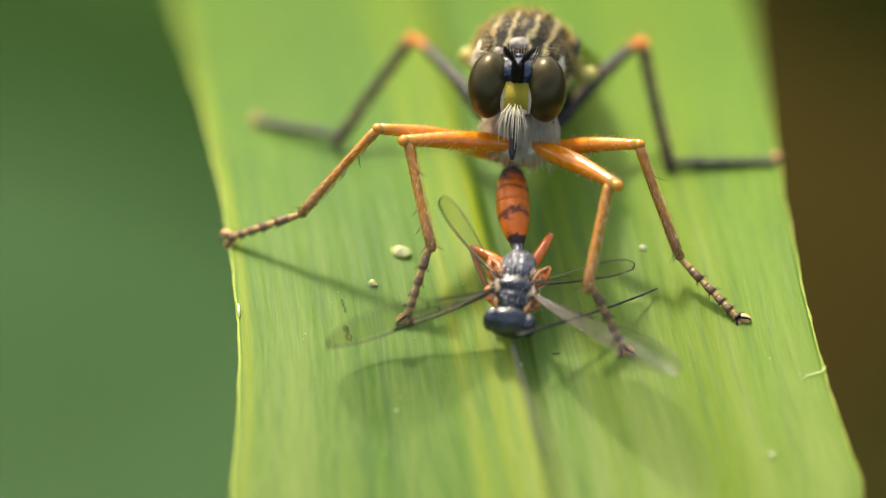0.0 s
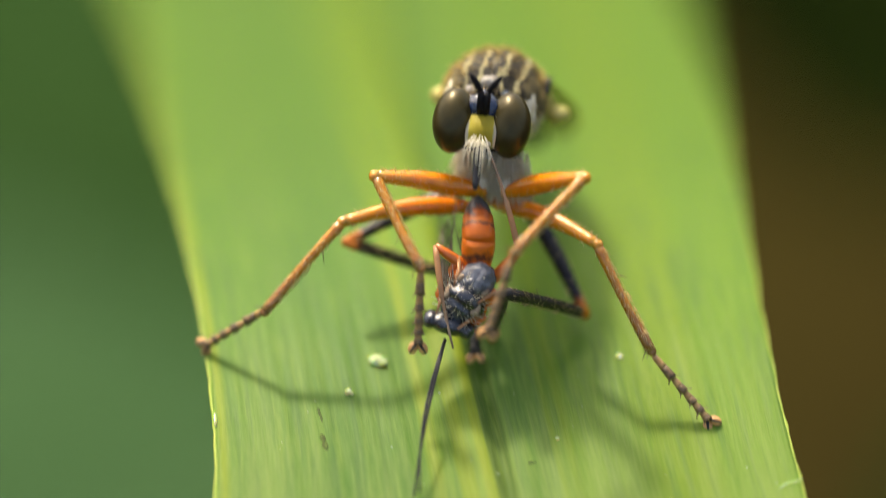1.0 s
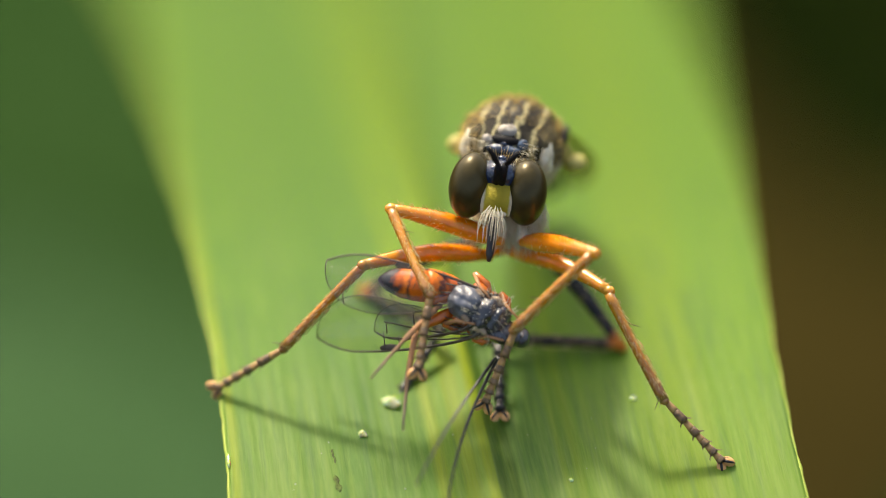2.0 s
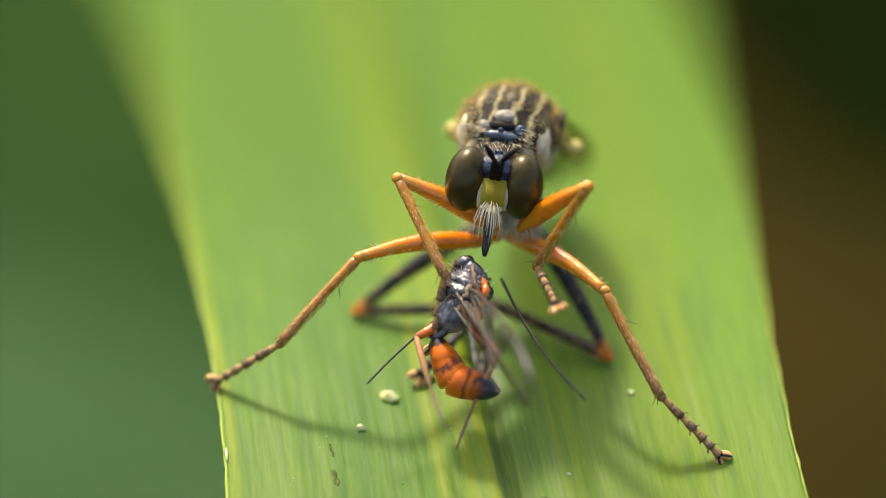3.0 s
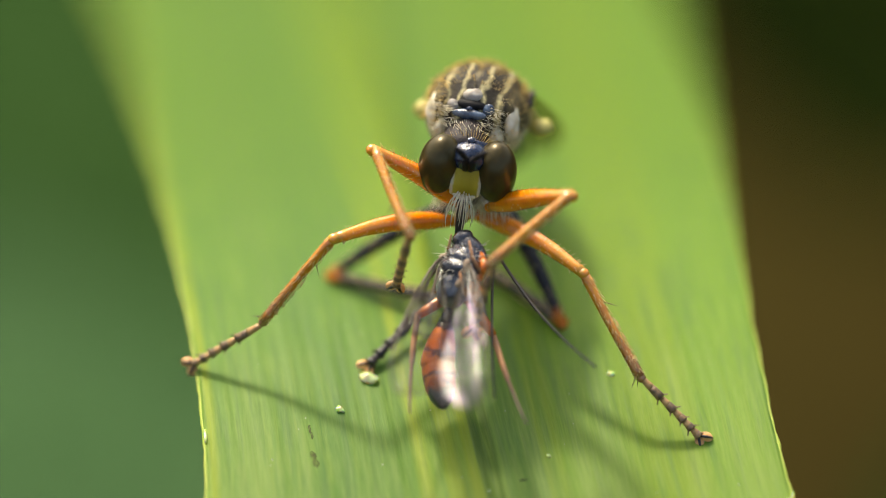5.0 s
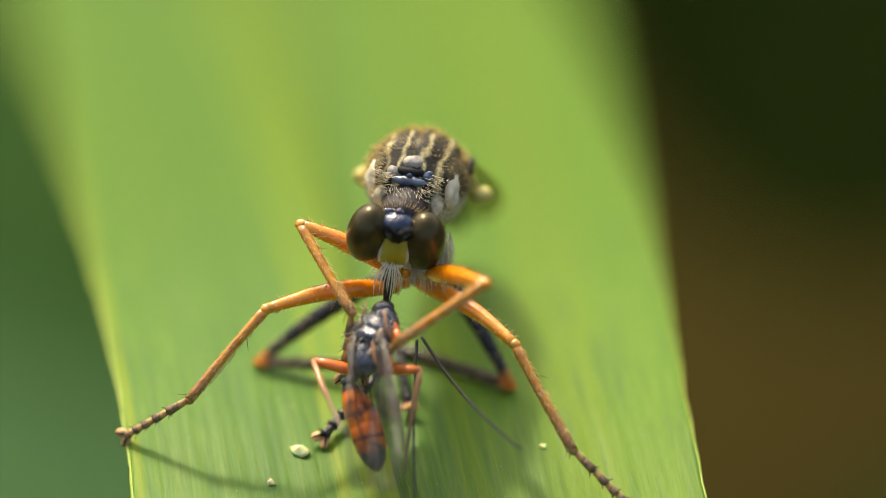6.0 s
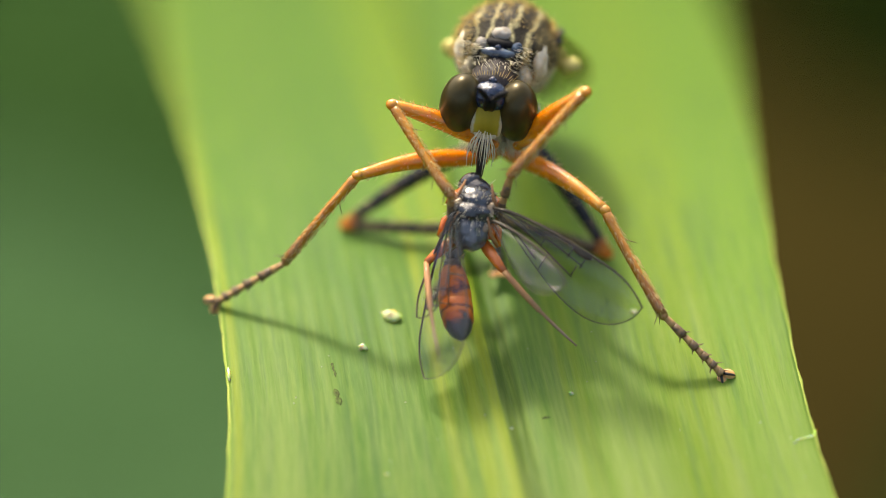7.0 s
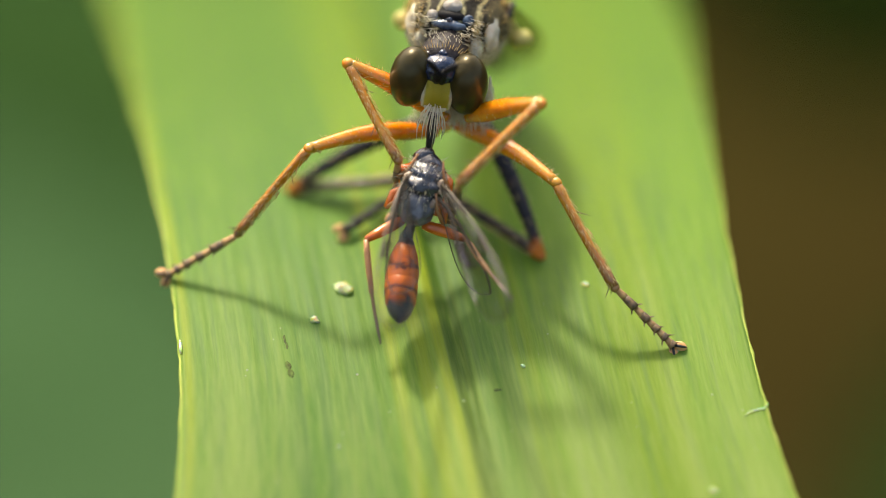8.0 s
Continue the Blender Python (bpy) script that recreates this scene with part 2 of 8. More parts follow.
# the bluer mottle paints sky reflections into the glossy black cuticle
BLUE = skin("blue_black_sky_tint", (0.004, 0.006, 0.012), (0.016, 0.034, 0.090), 2600, 0.11, 0.7, 0.05, 0.35)
COLLAR = skin("steel_blue_collar", (0.022, 0.036, 0.065), (0.085, 0.125, 0.185), 4000, 0.22, 0.7, 0.03, 0.3)
DUST = skin("grey_dusting", (0.42, 0.39, 0.34), (0.24, 0.21, 0.17), 5000, 0.55, 0.3, 0.03)
NECK = skin("neck_membrane", (0.018, 0.015, 0.016), (0.050, 0.040, 0.038), 5000, 0.55, 0.3, 0.03)
FACE = face_skin()
FACE_W = skin("pale_dusting", (0.80, 0.76, 0.60), (0.58, 0.52, 0.36), 3600, 0.65, 0.2, 0.03)
HAIR_W = hair_skin("white_hair", (0.92, 0.90, 0.82), (0.86, 0.82, 0.68))
HAIR_G = hair_skin("golden_hair", (0.84, 0.72, 0.42), (0.70, 0.56, 0.26))
YELLOW = skin("haltere_yellow", (0.56, 0.52, 0.16), (0.44, 0.38, 0.09), 3000, 0.5)
EYE_SKIN = eye_skin()
WASP_DARK = skin("wasp_blue_black", (0.008, 0.010, 0.016), (0.050, 0.058, 0.080), 3000, 0.20, 0.8, 0.06, 0.6)
WASP_SILVER = skin("wasp_silver_bloom", (0.026, 0.031, 0.044), (0.17, 0.18, 0.21), 3400, 0.22, 0.7, 0.06, 0.3)
WASP_PALE = skin("wasp_pale_plate", (0.40, 0.30, 0.20), (0.16, 0.10, 0.06), 3000, 0.28)
WASP_LEG = limb_skin("wasp_leg", (0.74, 0.19, 0.02), (0.62, 0.14, 0.014), (0.32, 0.12, 0.05), (0.9, 1.2), 0.2)
WASP_SHIN = limb_skin("wasp_shin", (0.50, 0.26, 0.12), (0.40, 0.20, 0.10), (0.30, 0.22, 0.15), (0.8, 2.0))
GASTER_A = gaster_skin("gaster_front", ((0.0, (0.03, 0.02, 0.02)), (0.16, (0.05, 0.02, 0.015)), (0.24, (0.75, 0.176, 0.010)), (0.50, (0.70, 0.148, 0.008)), (0.60, (0.10, 0.03, 0.02)), (0.68, (0.77, 0.187, 0.012)), (1.0, (0.70, 0.156, 0.010))))
GASTER_B = gaster_skin("gaster_back", ((0.0, (0.70, 0.156, 0.010)), (0.20, (0.70, 0.148, 0.010)), (0.28, (0.10, 0.03, 0.02)), (0.36, (0.70, 0.18, 0.02)), (0.5, (0.40, 0.08, 0.012)), (0.58, (0.045, 0.045, 0.05)), (1.0, (0.03, 0.03, 0.034))))
FILM = membrane("wing_film")
SMOKY = membrane("smoky_wing_film", (0.45, 0.41, 0.33), 0.02)
VEIN_B = skin("fine_vein", (0.045, 0.034, 0.022), (0.08, 0.06, 0.04), 6000, 0.4)
VEIN = skin("wing_vein", (0.05, 0.038, 0.026), (0.09, 0.068, 0.045), 6000, 0.4)
GRAIN = limb_skin("pollen", (0.54, 0.62, 0.34), (0.44, 0.54, 0.24), (0.8, 0.8, 0.6), (5, 6), 1.0)
STAIN = skin("brown_blemish", (0.050, 0.050, 0.026), (0.13, 0.19, 0.05), 14000, 0.9, 0.05)
RIM = skin("blade_margin", (0.26, 0.36, 0.05), (0.36, 0.42, 0.08), 1500, 0.6, 0.2)
BACK_A = foliage_skin("undergrowth_green", (0.027, 0.072, 0.014), (0.045, 0.100, 0.028), 14)
BACK_C = foliage_skin("undergrowth_pale", (0.058, 0.126, 0.047), (0.074, 0.150, 0.060), 30)
BACK_B = foliage_skin("undergrowth_dark", (0.046, 0.068, 0.010), (0.070, 0.096, 0.015), 20)
SOIL = foliage_skin("brown_litter", (0.0185, 0.0145, 0.0040), (0.032, 0.0250, 0.0063), 12)


# ---- shape helpers; all sizes in millimetres ----
def part(name, bm, material, parent=None, label="", smooth=True):
    for v in bm.verts:
        v.co *= MM
    me = bpy.data.meshes.new(name)
    for f in bm.faces:
        f.smooth = smooth
    bm.to_mesh(me)
    bm.free()
    for m in (material if isinstance(material, (list, tuple)) else [material]):
        me.materials.append(m)
    ob = new(name, me)
    ob.parent = parent
    if label:
        ob["label"] = label
    return ob


def ball(bm, c, r, seg=20, rings=12, turn=None, index=0):
    m = Matrix.Translation(c) @ (turn or Matrix()) @ Matrix.Diagonal((*r, 1))
    g = bmesh.ops.create_uvsphere(bm, u_segments=seg, v_segments=rings, radius=1.0, matrix=m)
    for f in {f for v in g["verts"] for f in v.link_faces}:
        f.material_index = index
    return g["verts"]


def tube(bm, path, radii, seg=10, index=0, flat=1.0):
    """A closed tube along points, with a radius at each."""
    path = [Vector(p) for p in path]
    rings = []
    side = None
    for i, p in enumerate(path):
        d = (path[min(i + 1, len(path) - 1)] - path[max(i - 1, 0)]).normalized()
        if side is None:
            side = d.cross(Vector((0.0, 0.1, 1.0))) if abs(d.z) < 0.9 else d.cross(Vector((1.0, 0, 0)))
        side = (side - d * side.dot(d)).normalized()
        upw = side.cross(d)
        rings.append([bm.verts.new(p + (side * math.cos(a) + upw * math.sin(a) * flat) * radii[i]) for a in (2 * math.pi * k / seg for k in range(seg))])
    for a, b in zip(rings, rings[1:]):
        for k in range(seg):
            bm.faces.new((a[k], a[(k + 1) % seg], b[(k + 1) % seg], b[k])).material_index = index
    bm.faces.new(rings[0][::-1]).material_index = index
    bm.faces.new(rings[-1]).material_index = index


def hair(bm, p, d, n, r=0.012, bend=(0, 0, 0), index=0):
    p, d, bend = Vector(p), Vector(d).normalized(), Vector(bend)
    tube(bm, [p, p + d * n * 0.5 + bend * 0.3, p + d * n + bend], [r, r * 0.8, r * 0.15], 4, index)


def empty(name, x, y, z):
    ob = new(name)
    ob.empty_display_size = 0.002
    ob.matrix_basis = pose(x * MM, y * MM, z * MM)
    return ob


def axes(x, y, z, fx, fy, fz, ux, uy, uz):
    """A pose at x, y, z (mm) with its y along f and its z towards u."""
    f = Vector((fx, fy, fz)).normalized()
    u = Vector((ux, uy, uz))
    u = (u - f * u.dot(f)).normalized()
    m = Matrix((f.cross(u), f, u)).transposed().to_4x4()
    m.translation = Vector((x, y, z)) * MM
    return m


def bone(ax, ay, az, bx, by, bz, u=(0.0, -0.829, 0.559)):
    """A pose at a with its y towards b (mm), its z towards u."""
    return axes(ax, ay, az, bx - ax, by - ay, bz - az, *u)


def stance(x, y, z, pitch, lean, yaw):
    """A pose (mm, degrees) for what faces -y: pitch lifts the face, yaw turns it to +x."""
    return pose(x * MM, y * MM, z * MM, -pitch, lean, yaw)


# ---- the leaf and what lies behind ----
def blade_left(r):
    r = max(-9.0, min(r, 19.0))
    return -4.91 - 0.0899 * r - 0.0307 * r * r + 0.00057 * r ** 3 if r > -3 else -4.93 + 0.02 * (r + 3) ** 2


def blade_right(r):
    r = max(-9.0, min(r, 19.0))
    return 8.18 - 0.2031 * r + 0.0229 * r * r - 0.00067 * r ** 3 if r > -3 else 9.01 - 0.03 * (r + 3) ** 2


def blade_centre(r):
    return (blade_left(r) + blade_right(r)) / 2


def blade_half(r):
    return (blade_right(r) - blade_left(r)) / 2 * max(0.02, 1 - (max(0, r - 19) / 12) ** 2)


def midrib_x(r):
    r = min(r, 19.0)
    return 1.2 - 0.2513 * r - 0.0012 * r * r


def blade_arch(r):
    """The blade's run: it rises gently towards the fly's feet, arches over and falls away behind them."""
    c = max(0.0, min(r, 9.5))
    w = -6.07 + 0.85 * r + 0.04 * c * c + 0.012 * c ** 3 + max(0.0, r - 9.5) * 4.0 + 0.03 * min(0.0, r) ** 2
    v = r - 5.24
    return 0.559 * v + 0.829 * w, 0.829 * v - 0.559 * w


def on_blade(x, r, lift=0.0):
    """A point of the upper side: x across, r along the run, raised square to it by lift."""
    y, z = blade_arch(r)
    ya, za = blade_arch(r + 0.05)
    n = Vector((0.0, -(za - z), ya - y)).normalized()
    d = x - midrib_x(r)
    s = (x - blade_centre(r)) / blade_half(r)
    h = -0.12 * math.exp(-((d - 0.32) / 0.20) ** 2) + 0.10 * math.exp(-((d + 0.25) / 0.45) ** 2)
    h += 0.012 * math.sin(7.0 * (x + 0.25 * r)) * (1 - s * s) + 0.006 * math.sin(19.0 * (x + 0.25 * r))
    return Vector((x, y, z)) + n * (h + lift)


def build_leaf():
    leaf = empty("grass_leaf", 0, 0, 0)
    tagged(leaf, "broad bright green grass blade with parallel veins and pale margins", "leaf")
    bm = bmesh.new()
    rs = [-16 + 0.5 * i for i in range(18)] + [-7 + 0.2 * i for i in range(75)] + [8 + 0.4 * i for i in range(58)]
    n = 150
    top, low, run = [], [], {}
    for r in rs:
        c, h = blade_centre(r), blade_half(r)
        row_t, row_b = [], []
        for k in range(n + 1):
            s = -1 + 2 * k / n
            edge = 0.05 * noise.noise(Vector((3.0 * s, r * 1.4, 2.0))) + 0.03 * noise.noise(Vector((s, r * 5.0, 7.0)))
            x = c + (h + edge) * s
            th = 0.10 + 0.10 * (1 - s * s) + 0.25 * math.exp(-((x - midrib_x(r)) / 0.7) ** 2)
            row_t.append(bm.verts.new(on_blade(x, r)))
            row_b.append(bm.verts.new(on_blade(x, r, -th)))
            d = x - midrib_x(r)
            run[row_t[-1]] = run[row_b[-1]] = (d / max(0.2, c + h - midrib_x(r)) * 7.6 if d > 0 else d / max(0.2, midrib_x(r) - c + h) * 5.6, row_t[-1].co.y)
        top.append(row_t)
        low.append(row_b)
    for i in range(len(rs) - 1):
        for k in range(n):
            bm.faces.new((top[i][k], top[i][k + 1], top[i + 1][k + 1], top[i + 1][k]))
            bm.faces.new((low[i][k + 1], low[i][k], low[i + 1][k], low[i + 1][k + 1]))
        bm.faces.new((top[i][0], top[i + 1][0], low[i + 1][0], low[i][0]))
        bm.faces.new((top[i][n], low[i][n], low[i + 1][n], top[i + 1][n]))
    for i in (0, -1):
        for k in range(n):
            bm.faces.new((top[i][k], low[i][k], low[i][k + 1], top[i][k + 1]))
    bmesh.ops.recalc_face_normals(bm, faces=bm.faces)
    lay = bm.loops.layers.uv.new("run")
    for f in bm.faces:
        for lp in f.loops:
            lp[lay].uv = (run[lp.vert][0] * MM, run[lp.vert][1] * MM)
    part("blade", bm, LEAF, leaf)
    for side in (-1, 1):
        bm = bmesh.new()
        pts, rad = [], []
        for i in range(230):
            r = -15 + 0.15 * i
            x = blade_centre(r) + side * (blade_half(r) + 0.01 + 0.05 * noise.noise(Vector((side * 3.0, r * 1.4, 2.0))) + 0.03 * noise.noise(Vector((side, r * 5.0, 7.0))))
            pts.append(on_blade(x, r, -0.05))
            rad.append(0.05 + 0.02 * noise.noise(Vector((side, r * 3.0, 1.0))))
        tube(bm, pts, rad, 6)
        part("margin", bm, RIM, leaf, "pale yellowish rim")
    # brown blemishes, the torn nick and a dry chip in the margin
    for x, r, a, b in ((-2.58, 0.74, 0.045, 0.12), (-2.53, 0.60, 0.035, 0.10), (-2.48, 0.16, 0.05, 0.13), (-2.42, 0.00, 0.055, 0.13), (2.28, -0.37, 0.09, 0.03)):
        bm = bmesh.new()
        ball(bm, (0, 0, 0), (a, b, 0.012), 14, 6, Matrix.Rotation(0.30, 4, "Z"))
        for v in bm.verts:
            v.co.x += 0.05 * noise.noise(v.co * 9 + Vector((r, 0, 0)))
            v.co = on_blade(x + v.co.x, r + v.co.y * 0.8, 0.004 + v.co.z)
        part("blemish", bm, STAIN, leaf, "small brown blemish")
    bm = bmesh.new()
    tube(bm, [on_blade(x, r, 0.01) for x, r in ((7.86, -0.94), (7.98, -0.84), (8.14, -0.8), (8.3, -0.78), (8.40, -0.64))], [0.008, 0.02, 0.016, 0.024, 0.018], 6)
    part("nick", bm, GRAIN, leaf, "pale torn nick at the margin")
    bm = bmesh.new()
    tube(bm, [on_blade(blade_left(r) + 0.02, r, 0.02) for r in (0.42, 0.52, 0.64, 0.72)], [0.02, 0.05, 0.045, 0.015], 6)
    part("chip", bm, GRAIN, leaf, "dry whitish chip on the margin")
    return leaf


def build_grain(x, r, size, long=1.0):
    bm = bmesh.new()
    vs = ball(bm, (0, 0, 0), (size * long, size * 0.75, size * 0.5), 12, 8)
    for v in vs:
        v.co += v.co.normalized() * 0.6 * size * noise.noise(v.co * (2.6 / size) + Vector((x, r, 0)))
    g = part("pollen_grain", bm, GRAIN)
    p = on_blade(x, r, size * 0.25) * MM
    g.matrix_basis = pose(p.x, p.y, p.z, 15, 0, -30)
    tagged(g, "tiny pale yellow pollen grain lying on the blade", "pollen", "grains on the blade")


def far_leaf(name, label, m, length, width, bend, material):
    """A broad undergrowth leaf, arched, with a midrib fold."""
    bm = bmesh.new()
    rows = []
    for i in range(31):
        u = i / 30
        w = width * (math.sin(math.pi * min(1, 0.12 + 0.88 * u)) ** 0.6 + 0.02)
        row = []
        for k in range(13):
            s = -1 + k / 6
            row.append(bm.verts.new((w * s * 0.5, length * (u - 0.5), -bend * (2 * u - 1) ** 2 + 0.12 * width * abs(s) + 1.5 * noise.noise(Vector((s * 2, u * 6, width))))))
        rows.append(row)
    for a, b in zip(rows, rows[1:]):
        for k in range(12):
            bm.faces.new((a[k], a[k + 1], b[k + 1], b[k]))
    g = bmesh.ops.solidify(bm, geom=list(bm.faces), thickness=0.4)
    ob = new(name)
    ob.matrix_basis = m
    part("blade", bm, material, ob)
    bm = bmesh.new()
    us = [i / 24 for i in range(25)]
    tube(bm, [(0, length * (u - 0.5), 0.5 - bend * (2 * u - 1) ** 2) for u in us], [width * 0.02 * (1.1 - u) for u in us], 8)
    part("midrib", bm, material, ob)
    return tagged(ob, label, "leaf", "undergrowth leaves")


build_leaf()
for x, r, size, lg in ((-1.24, 1.84, 0.19, 1.35), (-1.9, 1.15, 0.11, 1.0), (2.87, 0.15, 0.055, 1.0), (4.36, 1.95, 0.09, 0.9), (7.06, -2.54, 0.09, 1.0), (-1.31, -1.59, 0.05, 1.0), (6.4, 0.5, 0.05, 1.0), (1.5, -0.6, 0.04, 1.0)):
    build_grain(x, r, size, lg)

rnd = random.Random(14)
bm = bmesh.new()
for i in range(60):
    r = rnd.uniform(-4.0, 3.5)
    x = rnd.uniform(blade_left(r) + 0.3, blade_right(r) - 0.3)
    size = rnd.uniform(0.01, 0.026)
    ball(bm, on_blade(x, r, size * 0.6), (size, size, size * 0.7), 8, 5)
tagged(part("dust", bm, GRAIN), "fine pale dust specks scattered on the blade", "dust", "", "stuff")
bm = bmesh.new()
bmesh.ops.create_grid(bm, x_segments=60, y_segments=60, size=4000)
for v in bm.verts:
    v.co.z = 25 * noise.noise(v.co * 0.004) - 420
tagged(part("ground", bm, SOIL), "shaded brown soil and leaf litter below the plants", "ground", "", "structure")
far_leaf("undergrowth_leaf", "out-of-focus broad green leaf below the grass blade", pose(-0.085, 0.10, -0.12, 14, 8, -12), 420, 150, 25, BACK_A)
far_leaf("undergrowth_leaf", "out-of-focus pale green leaf low beside the blade", pose(-0.036, 0.096, -0.088, -6, 4, 10), 80, 64, 4, BACK_C)
far_leaf("undergrowth_leaf", "out-of-focus dark green leaf in the shade", pose(0.046, 0.190, -0.080, 52, 0, 12), 74, 78, 5, BACK_B)
far_leaf("undergrowth_leaf", "out-of-focus dim green leaf tip below the blade", pose(0.033, 0.110, -0.101, 30, -4, -20), 26, 12, 2, BACK_A)

# ---- the robber fly ----
LENGTHS = {"f": (2.6, 2.5, 1.85), "m": (3.2, 2.75, 2.02), "h": (3.8, 3.2, 2.6)}


def build_femur(n, r, bow, material, parent):
    bm = bmesh.new()
    us = [i / 14 for i in range(15)]
    prof = [0.55, 0.72, 0.88, 0.97, 1.0, 1.0, 0.98, 0.95, 0.90, 0.85, 0.79, 0.72, 0.66, 0.62, 0.58]
    tube(bm, [(bow * math.sin(math.pi * u), n * u, 0) for u in us], [r * k for k in prof], 14)
    ball(bm, (0, 0, 0), (r * 0.62, r * 0.62, r * 0.62), 12, 8)
    ball(bm, (0, n, 0), (r * 0.62, r * 0.7, r * 0.62), 12, 8)
    rnd = random.Random(int(n * 100))
    for _ in range(150):
        u, a = rnd.uniform(0.08, 0.98), rnd.uniform(0, 6.28)
        d = Vector((math.cos(a), 0.9, math.sin(a)))
        k = prof[int(u * 14)] * 0.96
        hair(bm, (bow * math.sin(math.pi * u) + math.cos(a) * r * k, n * u, math.sin(a) * r * k), d, rnd.uniform(0.06, 0.15), 0.006, index=1)
    return part("femur", bm, [material, HAIR_G], parent)


def build_tibia(n, r, material, parent):
    bm = bmesh.new()
    us = [i / 10 for i in range(11)]
    tube(bm, [(0.03 * math.sin(math.pi * u), n * u, 0) for u in us], [r * k for k in (0.95, 1.0, 0.92, 0.88, 0.86, 0.85, 0.85, 0.87, 0.92, 1.0, 0.95)], 12)
    ball(bm, (0, n, 0), (r * 0.95, r, r * 0.95), 10, 8)
    rnd = random.Random(int(n * 77))
    for _ in range(300):
        u, a = rnd.uniform(0.03, 0.97), rnd.uniform(0, 6.28)
        hair(bm, (math.cos(a) * r * 0.84, n * u, math.sin(a) * r * 0.84), (0.65 * math.cos(a), 1.6, 0.65 * math.sin(a)), rnd.uniform(0.09, 0.17), 0.0065, index=1)
    tib = part("tibia", bm, [material, HAIR_G], parent)
    for u in (0.3, 0.45, 0.62, 0.78, 0.97, 0.98, 0.99):
        bm = bmesh.new()
        a = rnd.uniform(0, 6.28)
        hair(bm, (math.cos(a) * r * 0.8, n * u, math.sin(a) * r * 0.8), (math.cos(a), 0.9, math.sin(a)), rnd.uniform(0.2, 0.32), 0.011)
        part("spine", bm, SPINE, tib)
    return tib


def build_tarsus(n, r, dark, parent):
    """Five beads, each pale at its root and dark at its end, then claws and pads."""
    cuts = [0, 0.34, 0.54, 0.70, 0.83, 0.95]
    rnd = random.Random(int(n * 31 + r * 900))
    tar = None
    for i in range(5):
        bm = bmesh.new()
        a, b = cuts[i] * n, cuts[i + 1] * n
        for u0, u1, idx in ((0.0, 0.52, 0), (0.48, 0.98, 1)):
            p = [a + (b - a) * (u0 + (u1 - u0) * q / 3) for q in range(4)]
            rr = [r * (0.60 + 0.40 * (u0 + (u1 - u0) * q / 3)) for q in range(4)]
            tube(bm, [(0, y, 0) for y in p], rr, 10, 1 if dark else idx)
        for s in (-1, 1):
            for z in (-0.6, 0.5):
                hair(bm, (s * r * 0.7, b - 0.04, z * r), (s, 0.8, z), rnd.uniform(0.10, 0.18), 0.012, index=2)
        ob = part("tarsus" if i == 0 else "tarsal_bead", bm, [TARSUS, DARK if dark else TARSUS_B, SPINE], parent if i == 0 else tar)
        tar = tar or ob
    for s in (-1, 1):
        bm = bmesh.new()
        y = 0.95 * n
        tube(bm, [(s * 0.03, y, 0), (s * 0.10, y + 0.10, 0.03), (s * 0.17, y + 0.20, 0.0), (s * 0.19, y + 0.26, -0.06)], [0.035, 0.032, 0.022, 0.006], 8)
        part("claw", bm, DARK, tar, "black curved claw")
        bm = bmesh.new()
        ball(bm, (s * 0.11, y + 0.12, -0.06), (0.115, 0.16, 0.08), 10, 8, Matrix.Rotation(-s * 0.4, 4, "Z"))
        part("foot_pad", bm, PAD, tar, "orange foot pad")
    return tar


